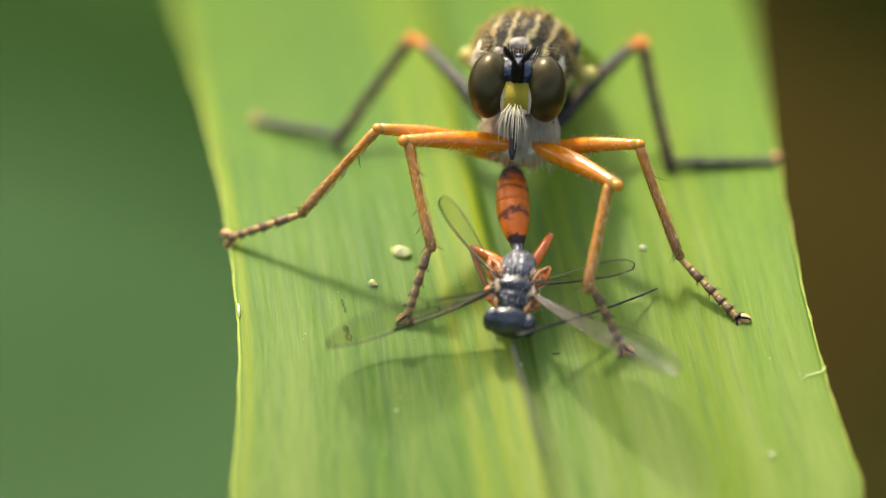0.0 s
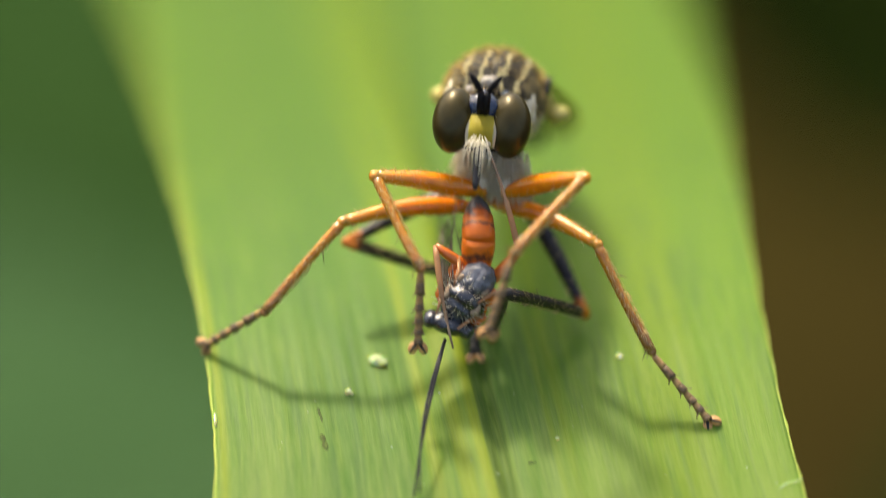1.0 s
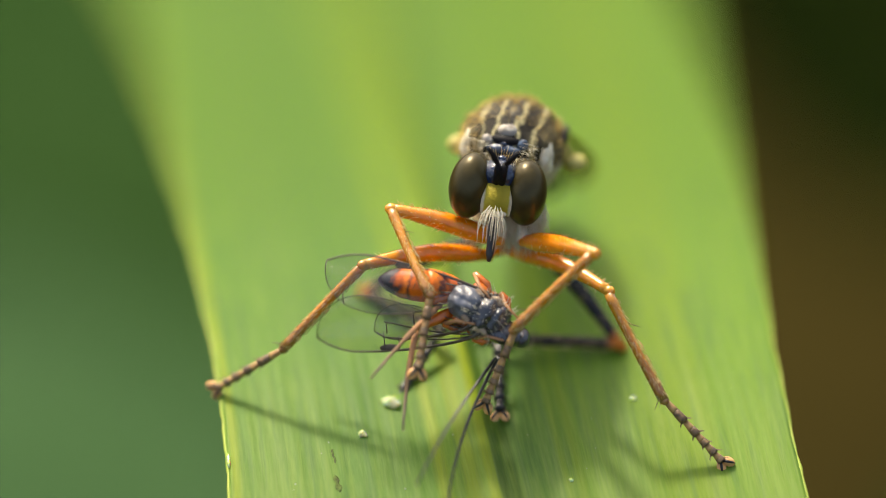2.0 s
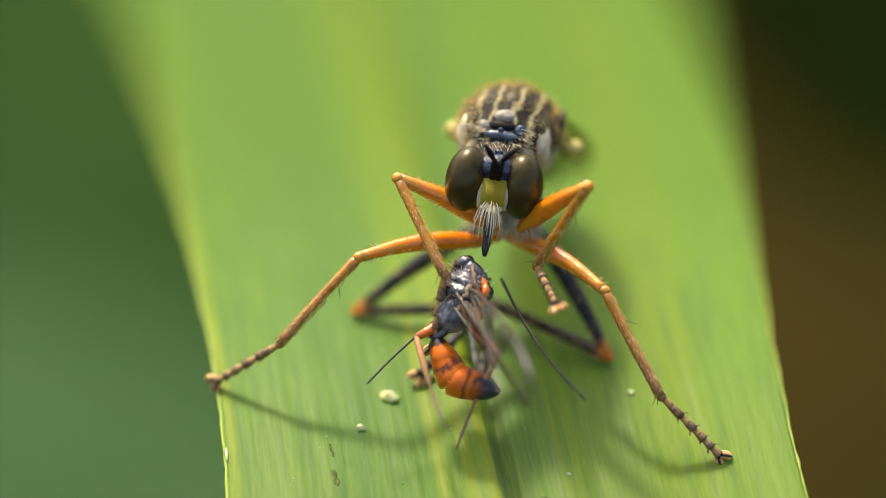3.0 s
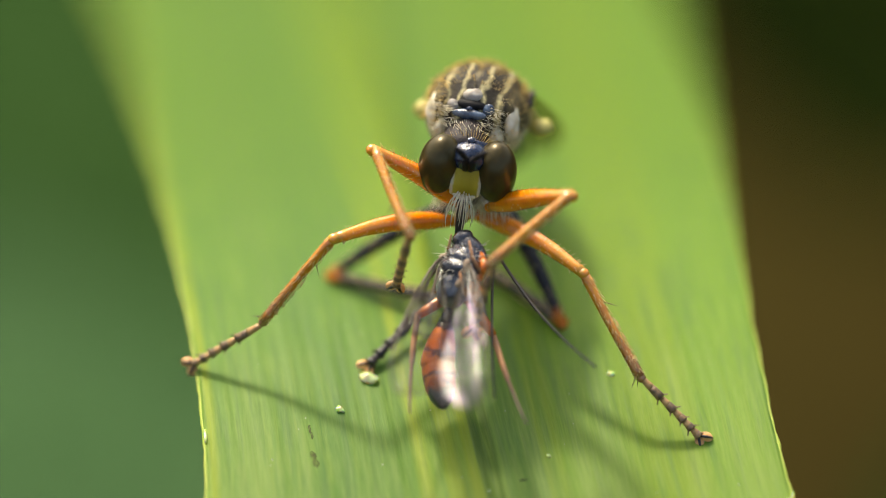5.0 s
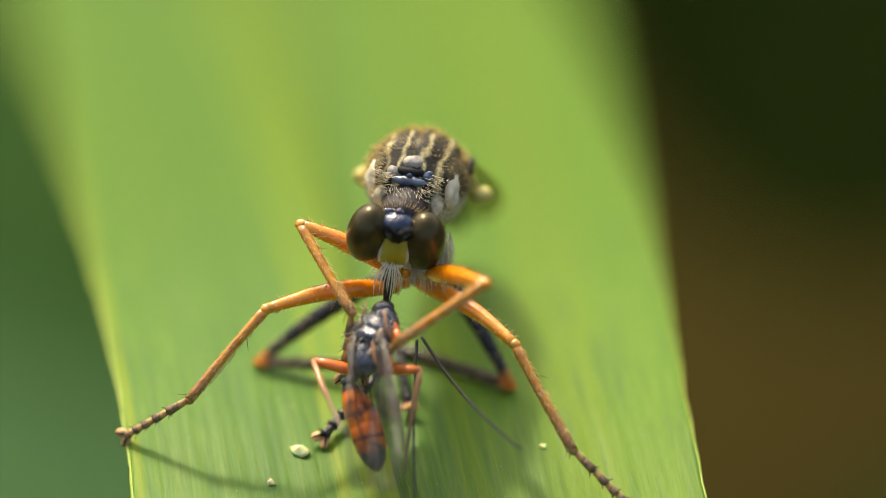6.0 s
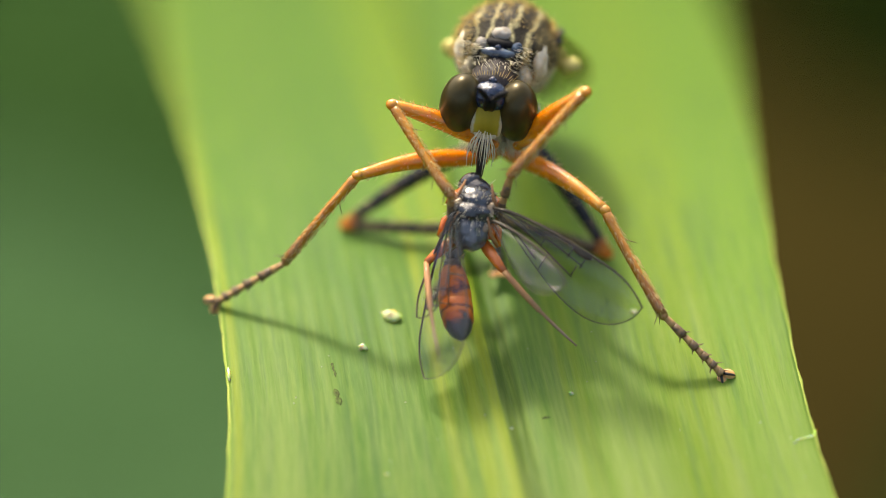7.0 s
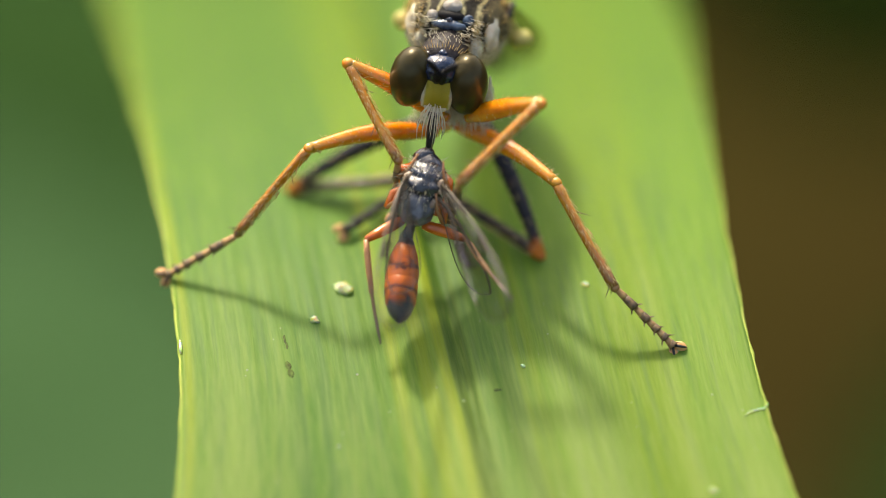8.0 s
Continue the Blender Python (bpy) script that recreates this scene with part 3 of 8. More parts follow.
def build_head(parent):
    bm = bmesh.new()                       # occiput and frons
    ball(bm, (0, 0.20, -0.02), (0.92, 0.24, 0.66), 32, 18)
    vs = ball(bm, (0, -0.08, 0.34), (0.44, 0.36, 0.36), 28, 18)
    for v in vs:
        v.co += v.co.normalized() * 0.02 * noise.noise(v.co * 7)
    head = part("head", bm, BLUE, parent, "glossy blue-black head capsule")
    bm = bmesh.new()
    ball(bm, (0, 0.06, 0.68), (0.10, 0.10, 0.10), 14, 10)
    for s in (-1, 1):
        ball(bm, (s * 0.07, 0.0, 0.73), (0.035, 0.035, 0.035), 10, 8)
    part("ocelli", bm, BLUE, head, "small shiny simple eyes on a knob")
    for s in (-1, 1):
        bm = bmesh.new()
        ball(bm, (0, 0, 0), (0.485, 0.54, 0.765), 56, 36)
        eye = part("eye", bm, EYE_SKIN, head, "large dark brown compound eye")
        eye.matrix_basis = Matrix.Translation((s * 0.645 * MM, -0.02 * MM, 0.0)) @ Matrix.Rotation(radians(-s * 3), 4, "Y") @ Matrix.Rotation(radians(s * 12), 4, "Z")
    bm = bmesh.new()                       # face: a shield widening downwards
    rows = []
    for i in range(15):
        u = i / 14
        z = 0.16 - 0.72 * u
        w = 0.31 + 0.045 * math.sin(math.pi * min(1.0, 0.85 * u)) + 0.02 * noise.noise(Vector((0, 9 * u, 3)))
        y0 = -0.40 - 0.13 * math.sin(math.pi * min(1, u * 1.0)) - 0.06 * u
        rows.append([bm.verts.new((w * s, y0 + 0.14 * s * s + 0.01 * noise.noise(Vector((4 * s, 7 * u, 0))), z)) for s in (-1, -0.75, -0.5, -0.25, 0, 0.25, 0.5, 0.75, 1)])
    rows.append([bm.verts.new((v.co.x, 0.1, v.co.z)) for v in rows[-1]])
    for a, b in zip(rows, rows[1:]):
        for k in range(8):
            bm.faces.new((a[k], b[k], b[k + 1], a[k + 1]))
    for k in (0, 8):
        back = [bm.verts.new((r[k].co.x, 0.1, r[k].co.z)) for r in rows[:-1]]
        for i in range(len(back) - 1):
            bm.faces.new((rows[i][k], rows[i + 1][k], back[i + 1], back[i]))
    bmesh.ops.recalc_face_normals(bm, faces=bm.faces)
    part("face", bm, FACE, head, "pale yellow dusted face")
    bm = bmesh.new()                       # white lower face, from which the moustache grows
    ball(bm, (0, -0.40, -0.50), (0.27, 0.14, 0.12), 20, 12)
    part("mouth_edge", bm, FACE_W, head, "white dusted lower face")
    rnd = random.Random(5)
    for i in range(15):                    # moustache: rooted close together, spreading, then drawn in over the beak
        q = -1 + 2 * ((i * 0.618) % 1.0)
        z = rnd.uniform(-0.52, -0.30)
        n = rnd.uniform(0.62, 0.95) * (1 - 0.25 * q * q)
        root, spread = Vector((0.17 * q, -0.55, z)), 0.33 * q
        bm = bmesh.new()
        tube(bm, [root, root + Vector((spread * 0.55, -0.20, -0.20)) * n, root + Vector((spread * 0.85, -0.32, -0.52)) * n, root + Vector((spread * 0.75, -0.34, -0.92)) * n],
             [0.013, 0.016, 0.013, 0.004], 6)
        part("moustache_bristle", bm, HAIR_W, head)
    bm = bmesh.new()
    tube(bm, [(0, -0.30, -0.45), (0, -0.46, -0.75), (0, -0.60, -1.08), (0, -0.72, -1.42), (0, -0.76, -1.58)], [0.17, 0.135, 0.105, 0.085, 0.04], 14, 0, 0.8)
    tube(bm, [(0, -0.42, -0.50), (0, -0.58, -0.85), (0, -0.68, -1.10)], [0.07, 0.055, 0.02], 10)
    part("proboscis", bm, DARK, head, "black piercing beak")
    for s in (-1, 1):
        bm = bmesh.new()
        tube(bm, [(s * 0.06, -0.36, 0.20), (s * 0.06, -0.52, 0.38), (s * 0.07, -0.62, 0.56), (s * 0.09, -0.66, 0.68)], [0.085, 0.095, 0.085, 0.065], 12)
        tube(bm, [(s * 0.09, -0.66, 0.66), (s * 0.18, -0.74, 0.80), (s * 0.25, -0.80, 0.90), (s * 0.32, -0.84, 0.99), (s * 0.37, -0.86, 1.05)], [0.05, 0.075, 0.07, 0.05, 0.018], 12)
        part("antenna", bm, MATT, head, "short black antenna")
    bm = bmesh.new()                       # bristles behind the eyes
    for i in range(40):
        a = -1.3 + 2.6 * i / 39
        hair(bm, (0.74 * math.sin(a), 0.28, 0.60 * math.cos(a)), (math.sin(a), rnd.uniform(-0.5, 0.1), math.cos(a) * 1.1), rnd.uniform(0.20, 0.40), 0.008)
    tagged(part("bristle_fringe", bm, HAIR_G, head, "golden bristles"), kind="stuff")
    return head


def build_thorax(parent):
    bm = bmesh.new()
    vs = ball(bm, (0, 0, 0), (1.21, 1.5, 1.17), 56, 36)
    for v in vs:                           # flattened front, shoulder knobs, seam across the back
        x, y, z = v.co
        if y < -0.7:
            v.co.y = -0.7 + (y + 0.7) * 0.75
        k = math.exp(-((abs(x) - 0.78) ** 2 + (y + 0.95) ** 2 + (z - 0.45) ** 2) / 0.05)
        v.co += v.co.normalized() * (0.13 * k - 0.05 * math.exp(-((y - 0.15) / 0.09) ** 2) * (z > 0))
        v.co += v.co.normalized() * 0.05 * noise.noise(v.co * 2.6)
    th = part("thorax", bm, SCUTUM, parent, "tan-striped dark brown thorax")
    for name, x, y, z, r, skin_of, label in (("collar_bump", 0, -0.97, 0.70, (0.25, 0.20, 0.17), DUST, "pale grey dusted bump"),
                                             ("collar_pit", 0, -1.13, 0.53, (0.34, 0.16, 0.13), MATT, "black hollow of the collar"),
                                             ("collar_plate", 0, -1.26, 0.34, (0.42, 0.13, 0.12), COLLAR, "glossy steel-blue collar plate"),
                                             ("collar_knob", 0, -1.29, 0.47, (0.08, 0.07, 0.07), BLUE, "small shiny knob"),
                                             ("collar_lobe", -0.42, -1.15, 0.48, (0.14, 0.12, 0.13), DUST, "silvery collar lobe"),
                                             ("collar_lobe", 0.42, -1.15, 0.48, (0.14, 0.12, 0.13), COLLAR, "steel-blue collar lobe")):
        bm = bmesh.new()
        for v in ball(bm, (x, y, z), r, 22, 14):
            v.co += Vector((0, 0, 0.035)) * noise.noise(v.co * 7)
        part(name, bm, skin_of, th, label)
    bm = bmesh.new()
    tube(bm, [(0, -0.9, -0.10), (0, -1.25, -0.14), (0, -1.5, -0.20), (0, -1.75, -0.30), (0, -2.0, -0.42)], [0.46, 0.50, 0.52, 0.52, 0.46], 24, 0, 0.75)
    for v in bm.verts:
        v.co += Vector((v.co.x, 0, v.co.z)).normalized() * 0.06 * noise.noise(v.co * 5)
    part("neck", bm, NECK, th, "brown neck")
    for s in (-1, 1):                      # pale plates of the flank
        bm = bmesh.new()
        vs = ball(bm, (s * 0.89, -0.70, 0.10), (0.20, 0.36, 0.46), 26, 18)
        vs += ball(bm, (s * 0.66, -1.08, -0.16), (0.16, 0.22, 0.28), 26, 18)
        for v in vs:
            v.co += v.co.normalized() * (0.07 * noise.noise(v.co * 4) + 0.03 * noise.noise(v.co * 11))
        part("flank_plate", bm, FACE_W, th, "cream dusted flank plate")
    bm = bmesh.new()                       # silvery breast between the forelegs
    ball(bm, (-0.05, -0.95, -1.0), (0.55, 0.35, 0.50), 22, 14)
    ball(bm, (0.42, -1.20, -1.42), (0.66, 0.36, 0.42), 22, 14)
    breast = part("breast", bm, FACE_W, th, "silvery white breast")
    for p, q, r, skin_of in (((0.0, -0.95, -1.0), (0.20, -1.78, -1.68), 0.24, FACE_W), ((0.5, -0.95, -1.0), (0.76, -1.67, -1.65), 0.24, FACE_W),
                             ((-0.2, -0.4, -1.0), (0.11, -1.23, -2.23), 0.22, FEMUR), ((0.4, -0.4, -1.0), (0.58, -1.13, -2.18), 0.22, FEMUR),
                             ((-0.3, 0.3, -0.9), (-0.26, -0.10, -2.18), 0.22, DARK), ((0.4, 0.3, -0.9), (0.64, 0.09, -2.09), 0.22, DARK)):
        bm = bmesh.new()
        p, q = Vector(p), Vector(q)
        tube(bm, [p, p.lerp(q, 0.4), p.lerp(q, 0.8), q], [r, r * 1.1, r * 0.9, r * 0.7], 14)
        part("coxa", bm, skin_of, th, "stout hip joint")
    bm = bmesh.new()
    rnd = random.Random(21)
    for i in range(900):
        a, q = rnd.uniform(-1.0, 1.0), rnd.uniform(0, 1)
        hair(bm, (0.3 + 0.8 * a, -1.22 - 0.34 * (1 - a * a), -0.7 - 0.95 * q), (0.45 * a + rnd.uniform(-0.2, 0.2), rnd.uniform(-0.9, -0.35), -1.0), rnd.uniform(0.30, 0.62), 0.011)
    tagged(part("beard", bm, HAIR_W, breast, "soft white beard"), kind="stuff")
    rnd = random.Random(9)                 # fur: dense on the back, longer beside the neck
    bm = bmesh.new()
    for i in range(1700):
        a, b = rnd.uniform(-1.75, 1.75), rnd.uniform(-1.35, 1.0)
        p = Vector((1.20 * math.sin(a) * math.cos(b), 1.48 * math.sin(b), 1.17 * math.cos(a) * math.cos(b)))
        if p.y < -0.80 and abs(p.x) < 0.62:
            continue                       # bare collar
        lie = noise.noise_vector(p * 2.2)
        hair(bm, p * 0.97, p.normalized() * 0.55 + Vector((0.7 * lie.x, -0.75 + 0.4 * lie.y, 0.12)), rnd.uniform(0.14, 0.36), 0.0068)
    tagged(part("fur", bm, HAIR_G, th, "dense short golden hairs"), kind="stuff")
    bm = bmesh.new()
    for s in (-1, 1):
        for i in range(120):
            q = rnd.uniform(0, 1)
            hair(bm, (s * (0.45 + 0.4 * q), -1.0 - 0.5 * (1 - q) * rnd.random(), rnd.uniform(-0.3, 0.45)), (-s * rnd.uniform(-0.5, 0.9), -1, 0.45), rnd.uniform(0.25, 0.55), 0.008)
    for i in range(40):
        hair(bm, (rnd.uniform(-0.45, 0.45), rnd.uniform(-1.9, -1.3), 0.12), (rnd.uniform(-0.3, 0.3), -0.9, 0.6), rnd.uniform(0.2, 0.4), 0.010)
    tagged(part("neck_fringe", bm, HAIR_W, th, "long pale hairs beside the neck"), kind="stuff")
    for s in (-1, 1):
        bm = bmesh.new()
        tube(bm, [(s * 0.95, 0.75, 0.10), (s * 1.22, 0.75, -0.06), (s * 1.30, 0.72, -0.22)], [0.06, 0.05, 0.06], 8)
        vs = ball(bm, (s * 1.38, 0.70, -0.34), (0.30, 0.22, 0.23), 16, 12)
        for v in vs:
            v.co += Vector((0, 0, 0.08)) * noise.noise(v.co * 3)
        part("haltere", bm, YELLOW, th, "pale yellow haltere")
        bm = bmesh.new()
        ball(bm, (s * 1.06, 0.25, 0.34), (0.17, 0.3, 0.14), 14, 10)
        tube(bm, [(s * 1.1, 0.2, 0.45), (s * 1.12, 0.8, 0.45), (s * 0.75, 1.8, 0.15)], [0.08, 0.06, 0.04], 8)
        part("wing_hinge", bm, NECK, th, "dark wing base")
        bm = bmesh.new()                   # folded wing along the abdomen
        rows = []
        for i in range(19):
            u = i / 18
            w = 2.0 * math.sin(math.pi * (0.06 + 0.9 * u)) ** 0.7
            rows.append([bm.verts.new((s * (0.80 - 0.35 * u) + s * w * (q - 0.55), 0.6 + 5.6 * u, 0.45 - 3.2 * u - 0.12 * abs(q - 0.5) + 0.1 * (s > 0))) for q in (0, 0.25, 0.5, 0.75, 1)])
        for a, b in zip(rows, rows[1:]):
            for k in range(4):
                bm.faces.new((a[k], a[k + 1], b[k + 1], b[k]))
        bmesh.ops.solidify(bm, geom=list(bm.faces), thickness=0.012)
        part("wing", bm, SMOKY, th, "smoky folded wing")
    for i in range(7):                     # abdomen rings
        bm = bmesh.new()
        y0, y1 = 1.2 + 0.78 * i, 1.2 + 0.78 * (i + 1.06)
        r0 = (0.62, 0.60, 0.58, 0.55, 0.50, 0.43, 0.33)[i]
        r1 = (0.60, 0.58, 0.55, 0.50, 0.43, 0.33, 0.12)[i]
        drop = lambda y: 0.05 - 0.56 * (y - 1.2)
        ys = [y0 + (y1 - y0) * q / 4 for q in range(5)]
        tube(bm, [(0, y, drop(y)) for y in ys], [r0 * 0.94, r0, r0, (r0 + r1) / 2, r1], 20)
        part("abdomen_ring", bm, DARK, th, "black abdomen ring")
    return th


def build_fly():
    root = empty("robber_fly", *FLY_AT)
    tagged(root, "brown and orange-legged robber fly standing on the blade, gripping prey", "fly")
    kit = {"root": root, "thorax": build_thorax(root), "head": build_head(root)}
    for side, s in (("l", 1), ("r", -1)):
        for leg in "fmh":
            n = LENGTHS[leg]
            tag = side + leg
            kit[tag + "_femur"] = build_femur(n[0], {"f": 0.235, "m": 0.215, "h": 0.205}[leg], s * {"f": 0.06, "m": 0.16, "h": 0.10}[leg], HIND if leg == "h" else FEMUR, root)
            kit[tag + "_tibia"] = build_tibia(n[1], {"f": 0.125, "m": 0.122, "h": 0.15}[leg], HIND_T if leg == "h" else TIBIA, root)
            kit[tag + "_tarsus"] = build_tarsus(n[2], {"f": 0.115, "m": 0.112, "h": 0.135}[leg], leg == "h", root)
            for k in ("_femur", "_tibia", "_tarsus"):
                kit[tag + k]["label"] = {"f": "orange foreleg ", "m": "orange middle leg ", "h": "black hind leg "}[leg] + k[1:]
    return kit


FLY_AT = (1.516, -0.827, 0.0)
fly = build_fly()


# ---- the captured wasp ----
def build_wing(name, n, w, dots, parent):
    """Clear wing along +y: film, veins as fine tubes, a dark spot on the leading edge."""
    def lead(u):
        return 0.30 * w * math.sin(math.pi * min(0.5, u * 0.8)) ** 0.6 * (1 - max(0.0, (u - 0.72) / 0.28) ** 2.2)

    def trail(u):
        return -w * 0.75 * (0.06 + math.sin(0.5 * math.pi * min(1.0, u / 0.76)) ** 1.5) * math.sqrt(max(0.0, 1 - max(0.0, (u - 0.70) / 0.30) ** 2.4))
    bm = bmesh.new()
    rows = []
    for i in range(25):
        u = math.sin(0.5 * math.pi * i / 24)
        a, b = lead(u), trail(u)
        rows.append([bm.verts.new((a + (b - a) * q / 6, n * u, 0.05 * math.sin(q * 1.6 + 3 * u) * w)) for q in range(7)])
    for a, b in zip(rows, rows[1:]):
        for k in range(6):
            bm.faces.new((a[k], a[k + 1], b[k + 1], b[k]))
    bmesh.ops.solidify(bm, geom=list(bm.faces), thickness=0.008)
    wing = part(name, bm, FILM, parent, "clear veined wing")
    us = [math.sin(0.5 * math.pi * i / 20) for i in range(21)]
    lines = [([(lead(u), n * u, 0.02) for u in us], [0.038 - 0.020 * u for u in us]), ([(trail(u), n * u, 0.02) for u in us], [0.011] * 21)]
    for f0, f1, u0, u1 in () if not dots else ((0.16, 0.34, 0.0, 0.60), (0.40, 0.66, 0.02, 0.58), (0.78, 1.02, 0.0, 0.36)):
        vs = [u0 + (u1 - u0) * i / 12 for i in range(13)]
        lines.append(([(lead(u) + (trail(u) - lead(u)) * (f0 + (f1 - f0) * u), n * u, 0.02) for u in vs], [0.020 - 0.007 * u for u in vs]))
    for u, f0, f1 in () if not dots else ((0.34, 0.26, 0.49), (0.50, 0.0, 0.31), (0.57, 0.33, 0.55), (0.40, 0.50, 0.97), (0.59, 0.0, 0.34)):
        a, b = lead(u), trail(u)
        lines.append(([(a + (b - a) * f0, n * u, 0.02), (a + (b - a) * f1, n * u, 0.02)], [0.015, 0.014]))
    for i, (pts, rad) in enumerate(lines):
        bm = bmesh.new()
        tube(bm, pts, rad, 6)
        part("vein", bm, VEIN_B if i else VEIN, wing)
    if dots:
        bm = bmesh.new()
        ball(bm, (lead(0.56) * 0.8, n * 0.56, 0.02), (0.09, 0.26, 0.02), 12, 6)
        part("wing_spot", bm, VEIN, wing, "black spot on the leading edge")
    return wing


def build_wasp():
    root = empty("wasp", 0, 0, 0)
    tagged(root, "limp small blue-black and orange wasp held as prey", "wasp")
    kit = {"root": root}
    bm = bmesh.new()
    vs = ball(bm, (0, 0.04, 0.0), (0.54, 0.62, 0.50), 48, 40)
    for v in vs:
        x, y, z = v.co
        v.co -= v.co.normalized() * (0.06 * math.exp(-((y - 0.25) / 0.06) ** 2) + 0.07 * math.exp(-((y + 0.18) / 0.05) ** 2)) * (1 if z > -0.1 else 0.3)
        v.co += v.co.normalized() * (0.045 * noise.noise(v.co * 5) + 0.022 * math.sin(26 * y) * (0.3 + abs(x)))
    ball(bm, (0, -0.50, -0.02), (0.36, 0.32, 0.36), 22, 14)
    body = part("thorax", bm, WASP_DARK, root, "punctured blue-black thorax")
    bm = bmesh.new()
    vs = ball(bm, (0, -0.42, 0.08), (0.42, 0.50, 0.40), 36, 26)
    for v in vs:                            # ridged plate behind the wing roots
        v.co += v.co.normalized() * (0.05 * noise.noise(v.co * 6) - 0.035 * math.exp(-(v.co.x / 0.05) ** 2) - 0.03 * math.exp(-((abs(v.co.x) - 0.24) / 0.04) ** 2))
    part("rear_plate", bm, WASP_SILVER, body, "silvery grey ridged rear plate")
    for s in (-1, 1):
        bm = bmesh.new()
        vs = ball(bm, (s * 0.38, 0.14, 0.30), (0.10, 0.17, 0.08), 16, 10)
        vs += ball(bm, (s * 0.32, -0.30, 0.30), (0.08, 0.13, 0.06), 16, 10)
        for v in vs:
            v.co += v.co.normalized() * 0.06 * noise.noise(v.co * 8)
        part("wing_plate", bm, WASP_PALE, body, "pale brown wing plate")
    bm = bmesh.new()
    rnd = random.Random(3)
    for i in range(320):
        a, b = rnd.uniform(0, 6.28), rnd.uniform(-1, 1)
        p = Vector((0.52 * math.cos(a) * math.cos(b), 0.04 + 0.62 * math.sin(b), 0.49 * math.sin(a) * math.cos(b)))
        hair(bm, p, p, rnd.uniform(0.06, 0.12), 0.006)
    for i in range(90):
        a, b = rnd.uniform(0, 6.28), rnd.uniform(-1.2, 1.2)
        p = Vector((0.52 * math.cos(a) * math.cos(b), 0.04 + 0.62 * math.sin(b), 0.49 * math.sin(a) * math.cos(b)))
        hair(bm, p, p + Vector((0, -0.4, 0)), rnd.uniform(0.18, 0.34), 0.007)
    tagged(part("fuzz", bm, HAIR_W, body, "fine pale fuzz"), kind="stuff")
    bm = bmesh.new()                        # head along +y from the neck
    ball(bm, (0, 0.14, 0), (0.56, 0.25, 0.40), 26, 16)
    for s in (-1, 1):
        ball(bm, (s * 0.42, 0.16, 0.02), (0.20, 0.22, 0.30), 18, 12)
    tube(bm, [(0, -0.1, 0), (0, 0.1, 0)], [0.2, 0.24], 12)
    kit["head"] = part("head", bm, WASP_DARK, root, "broad blue-black head")
    bm = bmesh.new()
    tube(bm, [(0, -0.05, 0), (0, 0.15, 0.02), (0, 0.35, 0.02), (0, 0.55, 0)], [0.10, 0.10, 0.12, 0.17], 12)
    kit["petiole"] = part("petiole", bm, WASP_DARK, root, "dark narrow waist")
    bm = bmesh.new()
    ys = [0, 0.1, 0.3, 0.5, 0.52, 0.7, 0.9, 1.0, 1.12]
    tube(bm, [(0, y, 0) for y in ys], [0.13, 0.18, 0.26, 0.33, 0.325, 0.365, 0.385, 0.385, 0.37], 22)
    kit["gaster"] = part("abdomen_front", bm, GASTER_A, root, "glossy orange abdomen with dark bands")
    bm = bmesh.new()
    ys = [-0.08, 0.1, 0.35, 0.37, 0.6, 0.62, 0.85, 1.0, 1.08, 1.12]
    tube(bm, [(0, y, 0) for y in ys], [0.37, 0.385, 0.38, 0.365, 0.35, 0.33, 0.26, 0.16, 0.08, 0.02], 22)
    kit["gaster_tip"] = part("abdomen_tip", bm, GASTER_B, root, "orange abdomen end with black tip")
    for s in ("left", "right"):
        kit[s + "_forewing"] = build_wing("forewing", 4.1, 1.2 if s == "left" else -1.2, True, root)
        kit[s + "_hindwing"] = build_wing("hindwing", 2.5, 0.75 if s == "left" else -0.75, False, root)
        bm = bmesh.new()
        tube(bm, [(0, 1.05 * u, 0) for u in (0, 0.15, 0.4, 0.7, 1.0)], [0.10, 0.13, 0.14, 0.12, 0.08], 12)
        kit[s + "_femur"] = part("femur", bm, WASP_LEG, root, "orange-red thigh")
        bm = bmesh.new()
        tube(bm, [(0.05 * math.sin(3 * u), 2.4 * u, 0.05 * math.sin(5 * u)) for u in (0, 0.12, 0.3, 0.5, 0.52, 0.7, 0.85, 1.0)], [0.06, 0.075, 0.07, 0.06, 0.04, 0.038, 0.032, 0.02], 10)
        kit[s + "_tibia"] = part("shin", bm, WASP_SHIN, root, "slender brown shin and foot")
        bm = bmesh.new()
        us = [i / 24 for i in range(25)]
        tube(bm, [(0.22 * math.sin(2.4 * u), 0.2 + 3.9 * u, 0.15 * math.sin(3 * u)) for u in us], [0.036 - 0.014 * u + 0.004 * (i % 2) for i, u in enumerate(us)], 8)
        kit[s + "_antenna"] = part("antenna", bm, DARK, root, "long dark thread-like antenna")
    for s in (-1, 1):
        for x, y, z, a, b in ((0.40, -0.30, -0.02, 0.17, 0.25), (0.42, 0.08, -0.10, 0.16, 0.22), (0.34, 0.40, -0.08, 0.13, 0.18)):
            bm = bmesh.new()
            vs = ball(bm, (s * x, y, z), (a, b, a), 16, 10, Matrix.Rotation(s * 0.35, 4, "Z"))
            for v in vs:
                v.co += v.co.normalized() * 0.03 * noise.noise(v.co * 6)
            part("hip", bm, WASP_LEG, body, "glossy orange hip joint")
